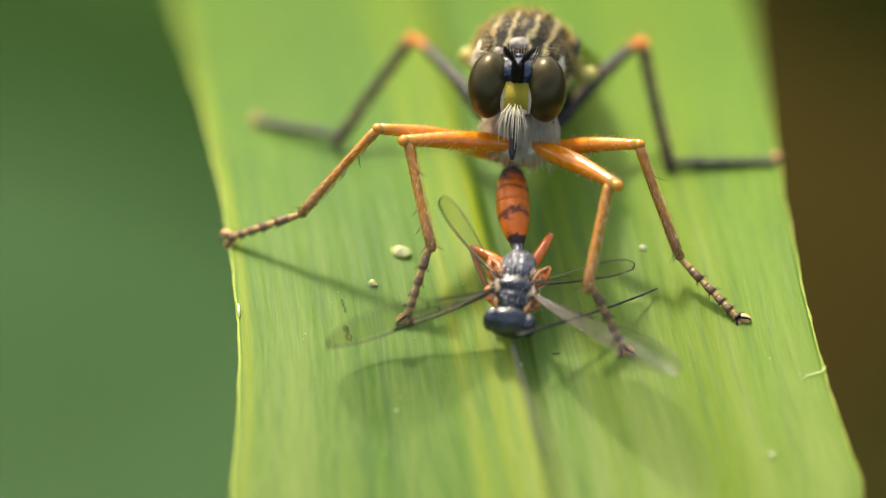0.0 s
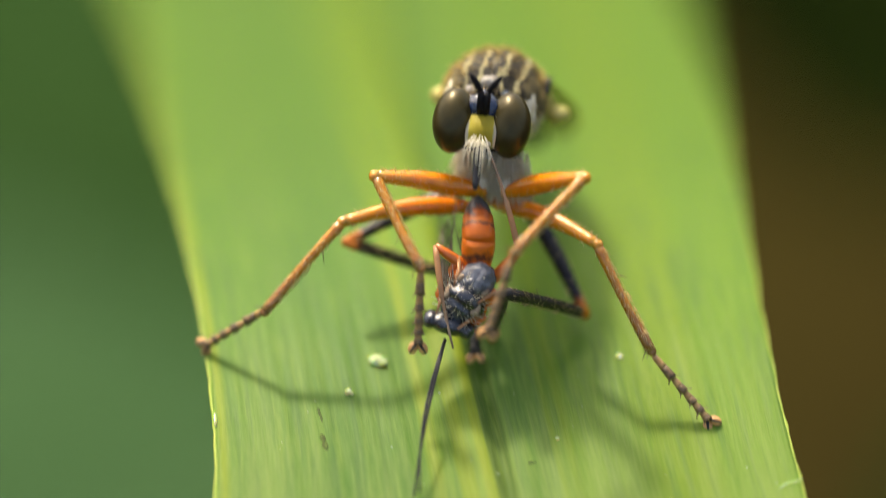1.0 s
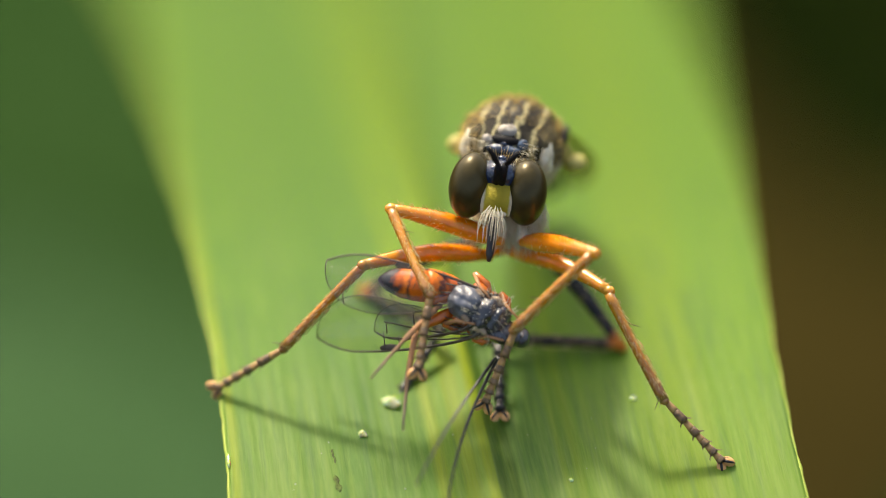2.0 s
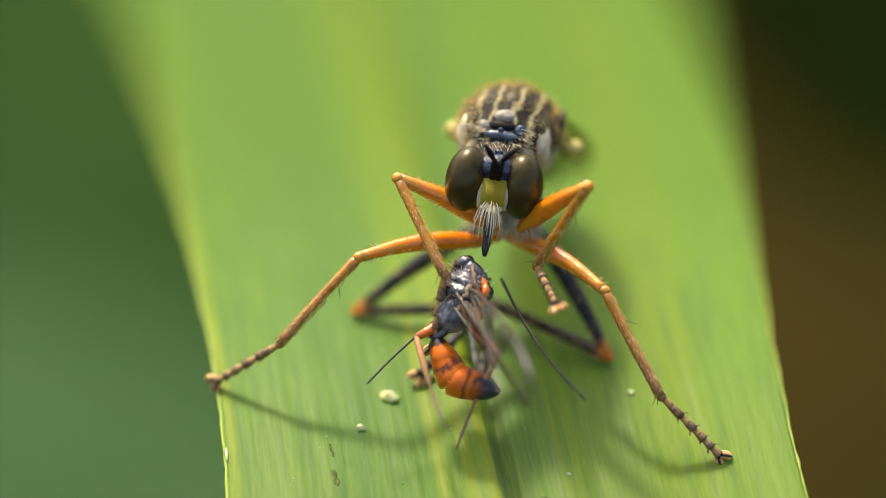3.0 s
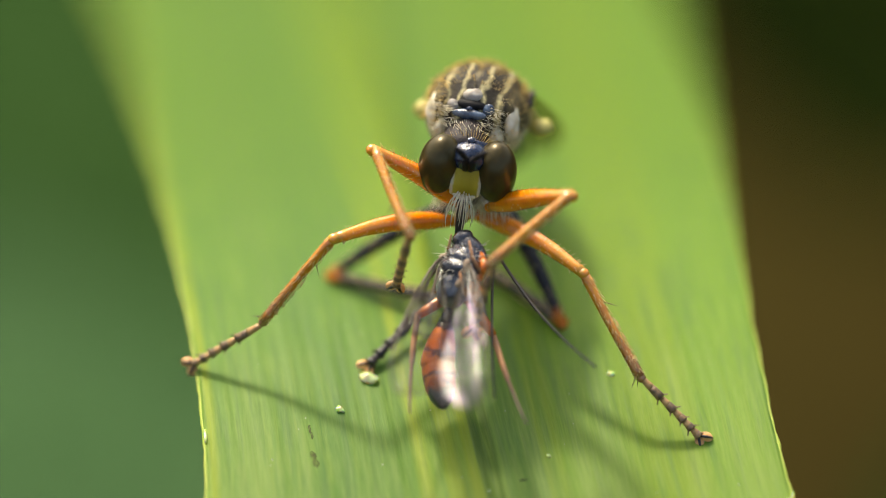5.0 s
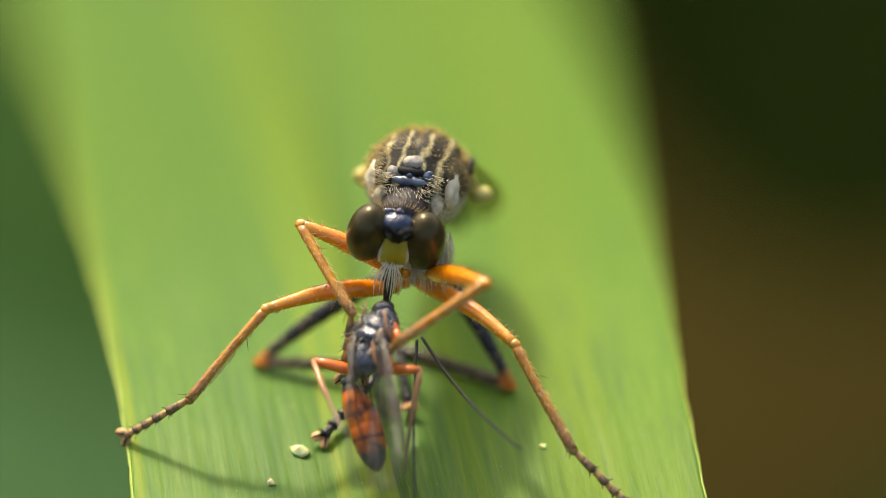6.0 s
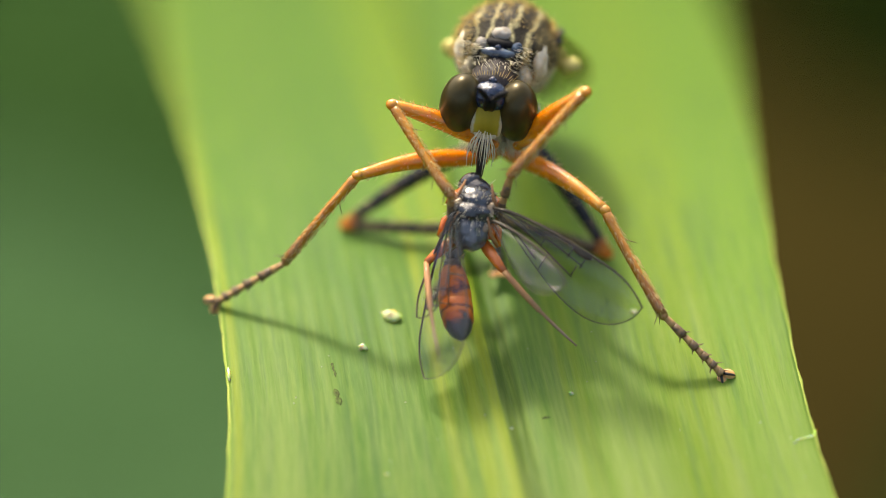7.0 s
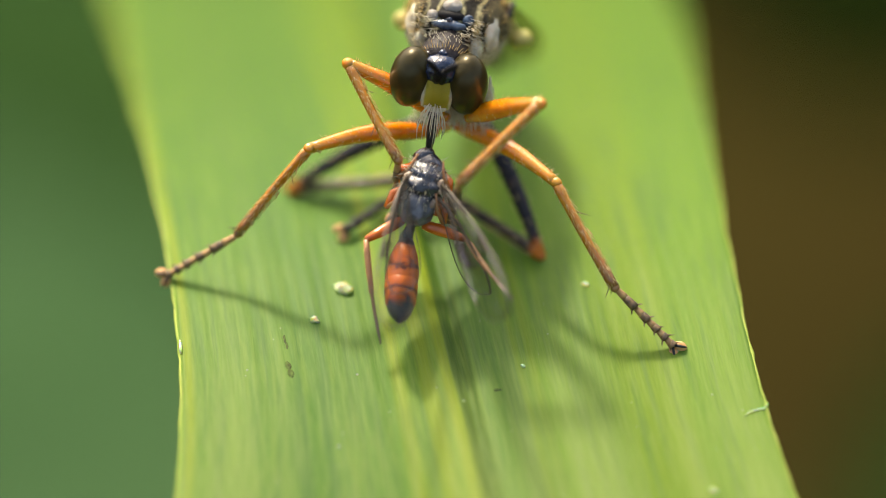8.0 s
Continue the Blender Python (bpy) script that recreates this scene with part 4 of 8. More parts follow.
    # limp fore and middle legs folded under the thorax
    for s in (-1, 1):
        for y, out, back in ((0.45, 0.55, -0.35), (-0.05, 0.62, -0.6)):
            bm = bmesh.new()
            tube(bm, [(s * 0.36, y, -0.10), (s * out, y + back * 0.4, -0.06), (s * (out + 0.06), y + back, -0.02)], [0.08, 0.10, 0.07], 10)
            lg = part("leg", bm, WASP_LEG, root, "orange limp leg")
            bm = bmesh.new()
            tube(bm, [(s * (out + 0.06), y + back, -0.02), (s * out * 0.75, y + back + 0.25, 0.22), (s * out * 0.55, y + back + 0.62, 0.40)], [0.05, 0.045, 0.02], 8)
            part("shin", bm, WASP_SHIN, lg)
    return kit


wasp = build_wasp()


# ---- what moves ----
def motions():
    walk(fly["thorax"], [
        (0, stance(0.092, -1.601, 2.928, 16.0, 2.0, -13.0)),
        (0.2, stance(0.106, -1.351, 3.299, 16.0, 2.0, -13.0)),
        (0.3, stance(0.092, -1.279, 3.405, 16.0, 2.0, -13.0)),
        (0.4, stance(0.079, -1.208, 3.511, 16.0, 2.0, -13.0)),
        (0.5, stance(0.066, -1.113, 3.651, 16.0, 2.0, -13.0)),
        (0.7, stance(0.029, -0.924, 3.932, 16.0, 2.0, -13.0)),
        (0.8, stance(0.011, -0.830, 4.072, 16.0, 2.0, -13.0)),
        (1, stance(-0.026, -0.688, 4.282, 16.0, 2.0, -13.0)),
        (1.2, stance(-0.026, -0.791, 4.129, 16.0, 2.0, -13.0)),
        (2.3, stance(0.106, -0.762, 4.173, 16.0, 2.0, -13.0)),
        (2.5, stance(0.125, -0.725, 4.227, 16.0, 2.0, -13.0)),
        (2.7, stance(0.040, -0.673, 4.304, 16.0, 2.0, -13.0)),
        (3, stance(0.040, -0.673, 4.304, 16.0, 2.0, -13.0)),
        (3.2, stance(0.040, -0.666, 4.315, 16.0, 2.0, -13.0)),
        (3.5, stance(0.013, -0.681, 4.293, 16.0, 2.0, -13.0)),
        (4, stance(-0.092, -0.677, 4.298, 16.0, 2.0, -13.0)),
        (4.3, stance(-0.198, -0.681, 4.293, 16.0, 2.0, -13.0)),
        (4.5, stance(-0.079, -0.622, 4.380, 16.0, 2.0, -13.0)),
        (4.7, stance(-0.171, -0.666, 4.315, 16.0, 2.0, -13.0)),
        (5.8, stance(-0.237, -0.570, 4.457, 16.0, 2.0, -13.0)),
        (6, stance(-0.026, -0.585, 4.435, 16.0, 2.0, -13.0)),
        (6.5, stance(-0.039, -0.600, 4.413, 16.0, 2.0, -13.0)),
        (6.8, stance(-0.079, -0.644, 4.347, 16.0, 2.0, -13.0)),
        (7, stance(-0.079, -0.651, 4.337, 16.0, 2.0, -13.0)),
        (7.5, stance(-0.039, -0.644, 4.347, 16.0, 2.0, -13.0)),
        (8, stance(-0.092, -0.651, 4.337, 16.0, 2.0, -13.0)),
    ])
    walk(fly["head"], [
        (0, stance(-0.090, -3.314, 3.340, 26.0, 2.0, -4.0)),
        (0.2, stance(-0.038, -3.016, 3.781, 26.0, 2.4, -4.0)),
        (0.3, stance(-0.043, -2.929, 3.909, 28.0, 2.6, -4.0)),
        (0.4, stance(-0.047, -2.842, 4.038, 30.0, 2.8, -4.0)),
        (0.5, stance(-0.051, -2.755, 4.167, 32.0, 3.0, -4.0)),
        (0.7, stance(-0.176, -2.605, 4.391, 34.0, 3.4, -4.0)),
        (0.8, stance(-0.238, -2.529, 4.503, 35.0, 3.6, -4.0)),
        (1, stance(-0.362, -2.378, 4.726, 37.0, 4.0, -4.0)),
        (1.2, stance(-0.272, -2.465, 4.597, 37.0, 4.0, -4.0)),
        (2.3, stance(-0.310, -2.697, 4.253, 22.0, 7.0, -4.0)),
        (2.5, stance(-0.291, -2.697, 4.253, 22.0, 7.0, -4.0)),
        (2.7, stance(-0.349, -2.647, 4.329, 22.0, 7.0, -4.0)),
        (3, stance(-0.336, -2.683, 4.275, 20.0, 7.0, -4.0)),
        (3.2, stance(-0.285, -2.697, 4.253, 14.0, 7.0, -4.0)),
        (3.5, stance(-0.453, -2.726, 4.210, 6.0, 7.0, -4.0)),
        (4, stance(-0.557, -2.817, 4.076, -8.0, 7.0, -4.0)),
        (4.3, stance(-0.518, -2.799, 4.103, 1.0, 7.0, -4.0)),
        (4.5, stance(-0.505, -2.719, 4.221, 1.0, 7.0, -4.0)),
        (4.7, stance(-0.479, -2.748, 4.178, 2.0, 7.0, -4.0)),
        (5.8, stance(-0.479, -2.668, 4.296, -8.0, 7.0, -4.0)),
        (6, stance(-0.557, -2.690, 4.264, -8.0, 7.0, -4.0)),
        (6.5, stance(-0.544, -2.799, 4.103, -16.0, 7.0, -4.0)),
        (6.8, stance(-0.531, -2.806, 4.092, -8.0, 7.0, -4.0)),
        (7, stance(-0.518, -2.748, 4.178, 0.0, 7.0, -4.0)),
        (7.5, stance(-0.531, -2.813, 4.081, -10.0, 7.0, -4.0)),
        (8, stance(-0.557, -2.755, 4.167, 0.0, 7.0, -4.0)),
    ])
    walk(fly["lf_femur"], [
        (0, bone(-0.239, -3.648, 1.950,  -2.584, -4.312, 2.527)),
        (0.2, bone(-0.226, -3.401, 2.317,  -2.603, -3.846, 3.281)),
        (0.3, bone(-0.239, -3.330, 2.421,  -2.571, -3.656, 3.522)),
        (0.4, bone(-0.252, -3.260, 2.526,  -2.541, -3.434, 3.747)),
        (0.5, bone(-0.265, -3.189, 2.630,  -2.506, -3.208, 3.955)),
        (0.7, bone(-0.302, -3.049, 2.838,  -2.624, -3.314, 3.977)),
        (0.8, bone(-0.320, -2.979, 2.941,  -2.681, -3.345, 3.966)),
        (1, bone(-0.356, -2.840, 3.149,  -2.795, -3.335, 3.898)),
        (1.2, bone(-0.356, -2.942, 2.997,  -2.811, -2.757, 3.852)),
        (2.3, bone(-0.226, -2.912, 3.041,  -2.697, -2.881, 3.847)),
        (2.5, bone(-0.206, -2.876, 3.095,  -2.503, -2.161, 4.246)),
        (2.7, bone(-0.291, -2.825, 3.170,  -2.618, -2.051, 4.400)),
        (3, bone(-0.291, -2.825, 3.170,  -2.537, -2.833, 4.480)),
        (3.2, bone(-0.291, -2.818, 3.181,  -2.503, -2.065, 4.420)),
        (3.5, bone(-0.317, -2.832, 3.159,  -2.663, -2.227, 4.188)),
        (4, bone(-0.421, -2.829, 3.165,  -2.541, -2.362, 4.599)),
        (4.3, bone(-0.526, -2.832, 3.159,  -2.640, -2.845, 4.673)),
        (4.5, bone(-0.408, -2.774, 3.246,  -2.690, -3.207, 4.416)),
        (4.7, bone(-0.500, -2.818, 3.181,  -2.550, -2.717, 4.775)),
        (5.8, bone(-0.565, -2.723, 3.322,  -2.830, -3.349, 4.432)),
        (6, bone(-0.356, -2.737, 3.300,  -2.752, -2.199, 4.262)),
        (6.5, bone(-0.369, -2.752, 3.278,  -2.812, -2.678, 4.177)),
        (6.8, bone(-0.408, -2.796, 3.213,  -2.743, -3.036, 4.335)),
        (7, bone(-0.408, -2.803, 3.203,  -2.717, -2.994, 4.384)),
        (7.5, bone(-0.369, -2.796, 3.213,  -2.746, -2.773, 4.271)),
        (8, bone(-0.421, -2.803, 3.203,  -2.627, -2.728, 4.580)),
    ])
    walk(fly["lf_tibia"], [
        (0, bone(-2.584, -4.312, 2.527,  -2.073, -5.867, 0.783)),
        (0.2, bone(-2.603, -3.846, 3.281,  -1.654, -5.902, 2.214)),
        (0.3, bone(-2.571, -3.656, 3.522,  -1.648, -5.590, 2.236)),
        (0.4, bone(-2.541, -3.434, 3.747,  -1.640, -5.136, 2.151)),
        (0.5, bone(-2.506, -3.208, 3.955,  -1.637, -4.562, 1.996)),
        (0.7, bone(-2.624, -3.314, 3.977,  -1.683, -4.942, 2.328)),
        (0.8, bone(-2.681, -3.345, 3.966,  -1.708, -5.105, 2.481)),
        (1, bone(-2.795, -3.335, 3.898,  -1.759, -5.240, 2.656)),
        (1.2, bone(-2.811, -2.757, 3.852,  -1.804, -4.091, 1.976)),
        (2.3, bone(-2.697, -2.881, 3.847,  -1.848, -5.121, 3.133)),
        (2.5, bone(-2.503, -2.161, 4.246,  -1.755, -4.197, 3.001)),
        (2.7, bone(-2.618, -2.051, 4.400,  -2.758, -4.477, 3.809)),
        (3, bone(-2.537, -2.833, 4.480,  -1.478, -4.523, 2.972)),
        (3.2, bone(-2.503, -2.065, 4.420,  -1.542, -3.981, 3.134)),
        (3.5, bone(-2.663, -2.227, 4.188,  -1.568, -3.822, 2.605)),
        (4, bone(-2.541, -2.362, 4.599,  -1.311, -4.321, 3.650)),
        (4.3, bone(-2.640, -2.845, 4.673,  -1.414, -4.643, 3.442)),
        (4.5, bone(-2.690, -3.207, 4.416,  -1.426, -4.894, 3.071)),
        (4.7, bone(-2.550, -2.717, 4.775,  -1.835, -4.952, 3.913)),
        (5.8, bone(-2.830, -3.349, 4.432,  -1.605, -5.197, 3.278)),
        (6, bone(-2.752, -2.199, 4.262,  -1.568, -4.072, 3.102)),
        (6.5, bone(-2.812, -2.678, 4.177,  -1.607, -4.383, 2.800)),
        (6.8, bone(-2.743, -3.036, 4.335,  -1.555, -4.696, 2.889)),
        (7, bone(-2.717, -2.994, 4.384,  -1.401, -4.638, 3.036)),
        (7.5, bone(-2.746, -2.773, 4.271,  -1.555, -4.500, 2.911)),
        (8, bone(-2.627, -2.728, 4.580,  -1.491, -4.279, 2.979)),
    ])
    walk(fly["lf_tarsus"], [
        (0, bone(-2.073, -5.867, 0.783,  -2.635, -6.756, -0.783)),
        (0.2, bone(-1.654, -5.902, 2.214,  -1.529, -7.026, 0.664)),
        (0.3, bone(-1.648, -5.590, 2.236,  -1.533, -6.635, 0.706)),
        (0.4, bone(-1.640, -5.136, 2.151,  -1.538, -5.786, 0.423)),
        (0.5, bone(-1.637, -4.562, 1.996,  -1.542, -6.119, 1.002)),
        (0.7, bone(-1.683, -4.942, 2.328,  -1.656, -5.446, 0.549)),
        (0.8, bone(-1.708, -5.105, 2.481,  -1.712, -5.654, 0.715)),
        (1, bone(-1.759, -5.240, 2.656,  -1.825, -5.914, 0.934)),
        (1.2, bone(-1.804, -4.091, 1.976,  -1.221, -5.749, 1.400)),
        (2.3, bone(-1.848, -5.121, 3.133,  -2.340, -5.399, 1.371)),
        (2.5, bone(-1.755, -4.197, 3.001,  -2.111, -3.717, 1.251)),
        (2.7, bone(-2.758, -4.477, 3.809,  -3.100, -3.973, 2.063)),
        (3, bone(-1.478, -4.523, 2.972,  -1.762, -5.059, 1.225)),
        (3.2, bone(-1.542, -3.981, 3.134,  -2.080, -5.404, 2.083)),
        (3.5, bone(-1.568, -3.822, 2.605,  -2.081, -5.472, 1.943)),
        (4, bone(-1.311, -4.321, 3.650,  -1.568, -4.385, 1.819)),
        (4.3, bone(-1.414, -4.643, 3.442,  -1.542, -4.474, 1.605)),
        (4.5, bone(-1.426, -4.894, 3.071,  -1.529, -4.834, 1.225)),
        (4.7, bone(-1.835, -4.952, 3.913,  -2.201, -4.449, 2.171)),
        (5.8, bone(-1.605, -5.197, 3.278,  -1.735, -5.130, 1.434)),
        (6, bone(-1.568, -4.072, 3.102,  -1.764, -4.147, 1.265)),
        (6.5, bone(-1.607, -4.383, 2.800,  -1.751, -4.047, 0.987)),
        (6.8, bone(-1.555, -4.696, 2.889,  -1.711, -4.269, 1.096)),
        (7, bone(-1.401, -4.638, 3.036,  -1.321, -4.380, 1.206)),
        (7.5, bone(-1.555, -4.500, 2.911,  -1.971, -4.632, 1.113)),
        (8, bone(-1.491, -4.279, 2.979,  -1.568, -4.026, 1.148)),
    ])
    walk(fly["rf_femur"], [
        (0, bone(0.334, -3.663, 1.928,  1.991, -5.357, 2.119)),
        (0.2, bone(0.347, -3.415, 2.295,  1.577, -5.527, 3.180)),
        (0.3, bone(0.334, -3.345, 2.400,  1.686, -5.416, 3.201)),
        (0.4, bone(0.321, -3.274, 2.504,  1.796, -5.294, 3.216)),
        (0.5, bone(0.308, -3.204, 2.609,  1.906, -5.161, 3.222)),
        (0.7, bone(0.272, -3.064, 2.816,  2.212, -4.427, 3.883)),
        (0.8, bone(0.254, -2.994, 2.920,  1.928, -4.665, 3.997)),
        (0.9, bone(0.236, -2.924, 3.023,  2.042, -4.252, 4.339)),
        (1, bone(0.217, -2.854, 3.127,  1.946, -4.262, 4.465)),
        (1.2, bone(0.217, -2.956, 2.976,  1.750, -4.923, 3.709)),
        (2.3, bone(0.347, -2.927, 3.019,  1.810, -4.768, 4.127)),
        (2.5, bone(0.367, -2.891, 3.073,  1.634, -4.750, 4.375)),
        (2.7, bone(0.282, -2.840, 3.149,  1.772, -4.598, 4.351)),
        (3, bone(0.282, -2.840, 3.149,  1.753, -3.953, 4.980)),
        (3.2, bone(0.282, -2.832, 3.159,  1.879, -4.261, 4.632)),
        (3.5, bone(0.256, -2.847, 3.138,  1.682, -4.526, 4.518)),
        (4, bone(0.152, -2.843, 3.143,  1.751, -4.270, 4.615)),
        (4.3, bone(0.048, -2.847, 3.138,  1.780, -4.268, 4.454)),
        (4.5, bone(0.165, -2.789, 3.224,  1.612, -3.253, 5.334)),
        (4.7, bone(0.074, -2.832, 3.159,  1.900, -4.006, 4.587)),
        (5.8, bone(0.009, -2.737, 3.300,  1.649, -4.439, 4.382)),
        (6, bone(0.217, -2.752, 3.278,  1.423, -4.788, 4.355)),
        (6.5, bone(0.204, -2.767, 3.257,  1.540, -4.638, 4.470)),
        (6.8, bone(0.165, -2.810, 3.192,  1.712, -4.224, 4.731)),
        (7, bone(0.165, -2.818, 3.181,  1.644, -3.651, 5.150)),
        (7.5, bone(0.204, -2.810, 3.192,  1.605, -4.605, 4.448)),
        (8, bone(0.152, -2.818, 3.181,  1.715, -4.364, 4.569)),
    ])
    walk(fly["rf_tibia"], [
        (0, bone(1.991, -5.357, 2.119,  1.517, -6.896, 0.472)),
        (0.2, bone(1.577, -5.527, 3.180,  1.286, -4.983, 0.758)),
        (0.3, bone(1.686, -5.416, 3.201,  1.075, -5.086, 0.800)),
        (0.4, bone(1.796, -5.294, 3.216,  0.863, -5.266, 0.897)),
        (0.5, bone(1.906, -5.161, 3.222,  0.647, -5.608, 1.109)),
        (0.7, bone(2.212, -4.427, 3.883,  0.201, -5.795, 3.302)),
        (0.8, bone(1.928, -4.665, 3.997,  0.462, -4.993, 1.999)),
        (0.9, bone(2.042, -4.252, 4.339,  0.373, -5.964, 3.608)),
        (1, bone(1.946, -4.262, 4.465,  0.306, -5.864, 3.463)),
        (1.2, bone(1.750, -4.923, 3.709,  0.072, -4.834, 1.857)),
        (2.3, bone(1.810, -4.768, 4.127,  0.032, -5.447, 2.504)),
        (2.5, bone(1.634, -4.750, 4.375,  -0.344, -5.035, 2.872)),
        (2.7, bone(1.772, -4.598, 4.351,  -0.065, -4.865, 2.677)),
        (3, bone(1.753, -3.953, 4.980,  0.633, -3.848, 2.747)),
        (3.2, bone(1.879, -4.261, 4.632,  0.036, -4.707, 3.005)),
        (3.5, bone(1.682, -4.526, 4.518,  -0.222, -4.883, 2.938)),
        (4, bone(1.751, -4.270, 4.615,  -0.023, -4.419, 2.862)),
        (4.3, bone(1.780, -4.268, 4.454,  -0.023, -5.830, 3.711)),
        (4.5, bone(1.612, -3.253, 5.334,  1.674, -2.596, 2.924)),
        (4.7, bone(1.900, -4.006, 4.587,  0.287, -5.561, 3.481)),
        (5.8, bone(1.649, -4.439, 4.382,  -0.187, -4.334, 2.687)),
        (6, bone(1.423, -4.788, 4.355,  -0.541, -4.907, 2.815)),
        (6.5, bone(1.540, -4.638, 4.470,  -0.294, -4.574, 2.773)),
        (6.8, bone(1.712, -4.224, 4.731,  0.027, -4.493, 2.905)),
        (7, bone(1.644, -3.651, 5.150,  -0.017, -4.513, 3.493)),
        (7.5, bone(1.605, -4.605, 4.448,  -0.038, -4.809, 2.576)),
        (8, bone(1.715, -4.364, 4.569,  -0.092, -5.344, 3.094)),
    ])
    walk(fly["rf_tarsus"], [
        (0, bone(1.517, -6.896, 0.472,  2.336, -7.611, -1.020)),
        (0.2, bone(1.286, -4.983, 0.758,  1.116, -6.822, 0.660)),
        (0.3, bone(1.075, -5.086, 0.800,  0.857, -6.893, 0.469)),
        (0.4, bone(0.863, -5.266, 0.897,  0.597, -6.998, 0.303)),
        (0.5, bone(0.647, -5.608, 1.109,  0.335, -7.189, 0.201)),
        (0.7, bone(0.201, -5.795, 3.302,  -0.046, -6.463, 1.595)),
        (0.8, bone(0.462, -4.993, 1.999,  -0.012, -5.986, 0.510)),
        (0.9, bone(0.373, -5.964, 3.608,  0.234, -7.036, 2.107)),
        (1, bone(0.306, -5.864, 3.463,  -0.271, -6.868, 1.944)),
        (1.2, bone(0.072, -4.834, 1.857,  -0.651, -6.532, 1.724)),
        (2.3, bone(0.032, -5.447, 2.504,  -0.537, -5.784, 0.776)),
        (2.5, bone(-0.344, -5.035, 2.872,  -0.981, -5.415, 1.177)),
        (2.7, bone(-0.065, -4.865, 2.677,  -0.248, -5.204, 0.868)),
        (3, bone(0.633, -3.848, 2.747,  1.044, -5.645, 2.890)),
        (3.2, bone(0.036, -4.707, 3.005,  -0.200, -4.050, 1.292)),
        (3.5, bone(-0.222, -4.883, 2.938,  -0.266, -4.212, 1.215)),
        (4, bone(-0.023, -4.419, 2.862,  -0.261, -3.840, 1.122)),
        (4.3, bone(-0.023, -5.830, 3.711,  -0.191, -5.080, 2.028)),
        (4.5, bone(1.674, -2.596, 2.924,  1.762, -4.393, 2.493)),
        (4.7, bone(0.287, -5.561, 3.481,  0.118, -5.291, 1.658)),
        (5.8, bone(-0.187, -4.334, 2.687,  -0.653, -6.122, 2.757)),
        (6, bone(-0.541, -4.907, 2.815,  -1.373, -4.150, 1.346)),
        (6.5, bone(-0.294, -4.574, 2.773,  -0.798, -3.976, 1.097)),
        (6.8, bone(0.027, -4.493, 2.905,  -0.340, -3.786, 1.235)),
        (7, bone(-0.017, -4.513, 3.493,  -0.453, -4.405, 1.699)),
        (7.5, bone(-0.038, -4.809, 2.576,  -0.470, -3.860, 1.048)),
        (8, bone(-0.092, -5.344, 3.094,  -0.336, -4.554, 1.439)),
    ])
    walk(fly["lm_femur"], [
        (0, bone(-0.509, -3.335, 1.390,  -3.270, -4.174, 2.773)),
        (0.2, bone(-0.450, -3.093, 1.729,  -3.172, -4.214, 2.982)),
        (0.3, bone(-0.464, -3.026, 1.827,  -3.206, -4.211, 2.976)),
        (0.4, bone(-0.478, -2.959, 1.923,  -3.241, -4.195, 2.960)),
        (0.5, bone(-0.491, -2.890, 2.019,  -3.278, -4.168, 2.933)),
        (0.7, bone(-0.525, -2.744, 2.212,  -3.379, -4.001, 2.929)),
        (0.8, bone(-0.541, -2.670, 2.309,  -3.432, -3.900, 2.915)),
        (1, bone(-0.552, -2.508, 2.495,  -3.546, -3.593, 2.810)),
        (1.2, bone(-0.596, -2.649, 2.371,  -3.436, -3.989, 2.988)),
        (2.3, bone(-0.447, -2.599, 2.401,  -3.376, -3.791, 2.891)),
        (2.5, bone(-0.428, -2.562, 2.451,  -3.366, -3.756, 2.873)),
        (2.7, bone(-0.507, -2.517, 2.526,  -3.397, -3.826, 2.943)),
        (3, bone(-0.504, -2.508, 2.523,  -3.439, -3.723, 2.910)),
        (3.2, bone(-0.501, -2.495, 2.531,  -3.468, -3.643, 2.878)),
        (3.5, bone(-0.521, -2.502, 2.510,  -3.512, -3.581, 2.871)),
        (4, bone(-0.634, -2.519, 2.526,  -3.513, -3.824, 3.029)),
        (4.3, bone(-0.737, -2.534, 2.528,  -3.522, -3.991, 3.131)),
        (4.5, bone(-0.621, -2.464, 2.601,  -3.512, -3.779, 2.997)),
        (4.7, bone(-0.713, -2.519, 2.546,  -3.520, -3.952, 3.103)),
        (5.8, bone(-0.778, -2.434, 2.682,  -3.525, -4.014, 3.131)),
        (6, bone(-0.561, -2.416, 2.644,  -3.515, -3.625, 2.882)),
        (6.5, bone(-0.580, -2.436, 2.626,  -3.513, -3.683, 2.917)),
        (6.8, bone(-0.636, -2.495, 2.572,  -3.514, -3.826, 3.005)),
        (7, bone(-0.637, -2.502, 2.562,  -3.514, -3.832, 3.006)),
        (7.5, bone(-0.600, -2.492, 2.570,  -3.510, -3.765, 2.961)),
        (8, bone(-0.653, -2.505, 2.563,  -3.517, -3.860, 3.013)),
    ])
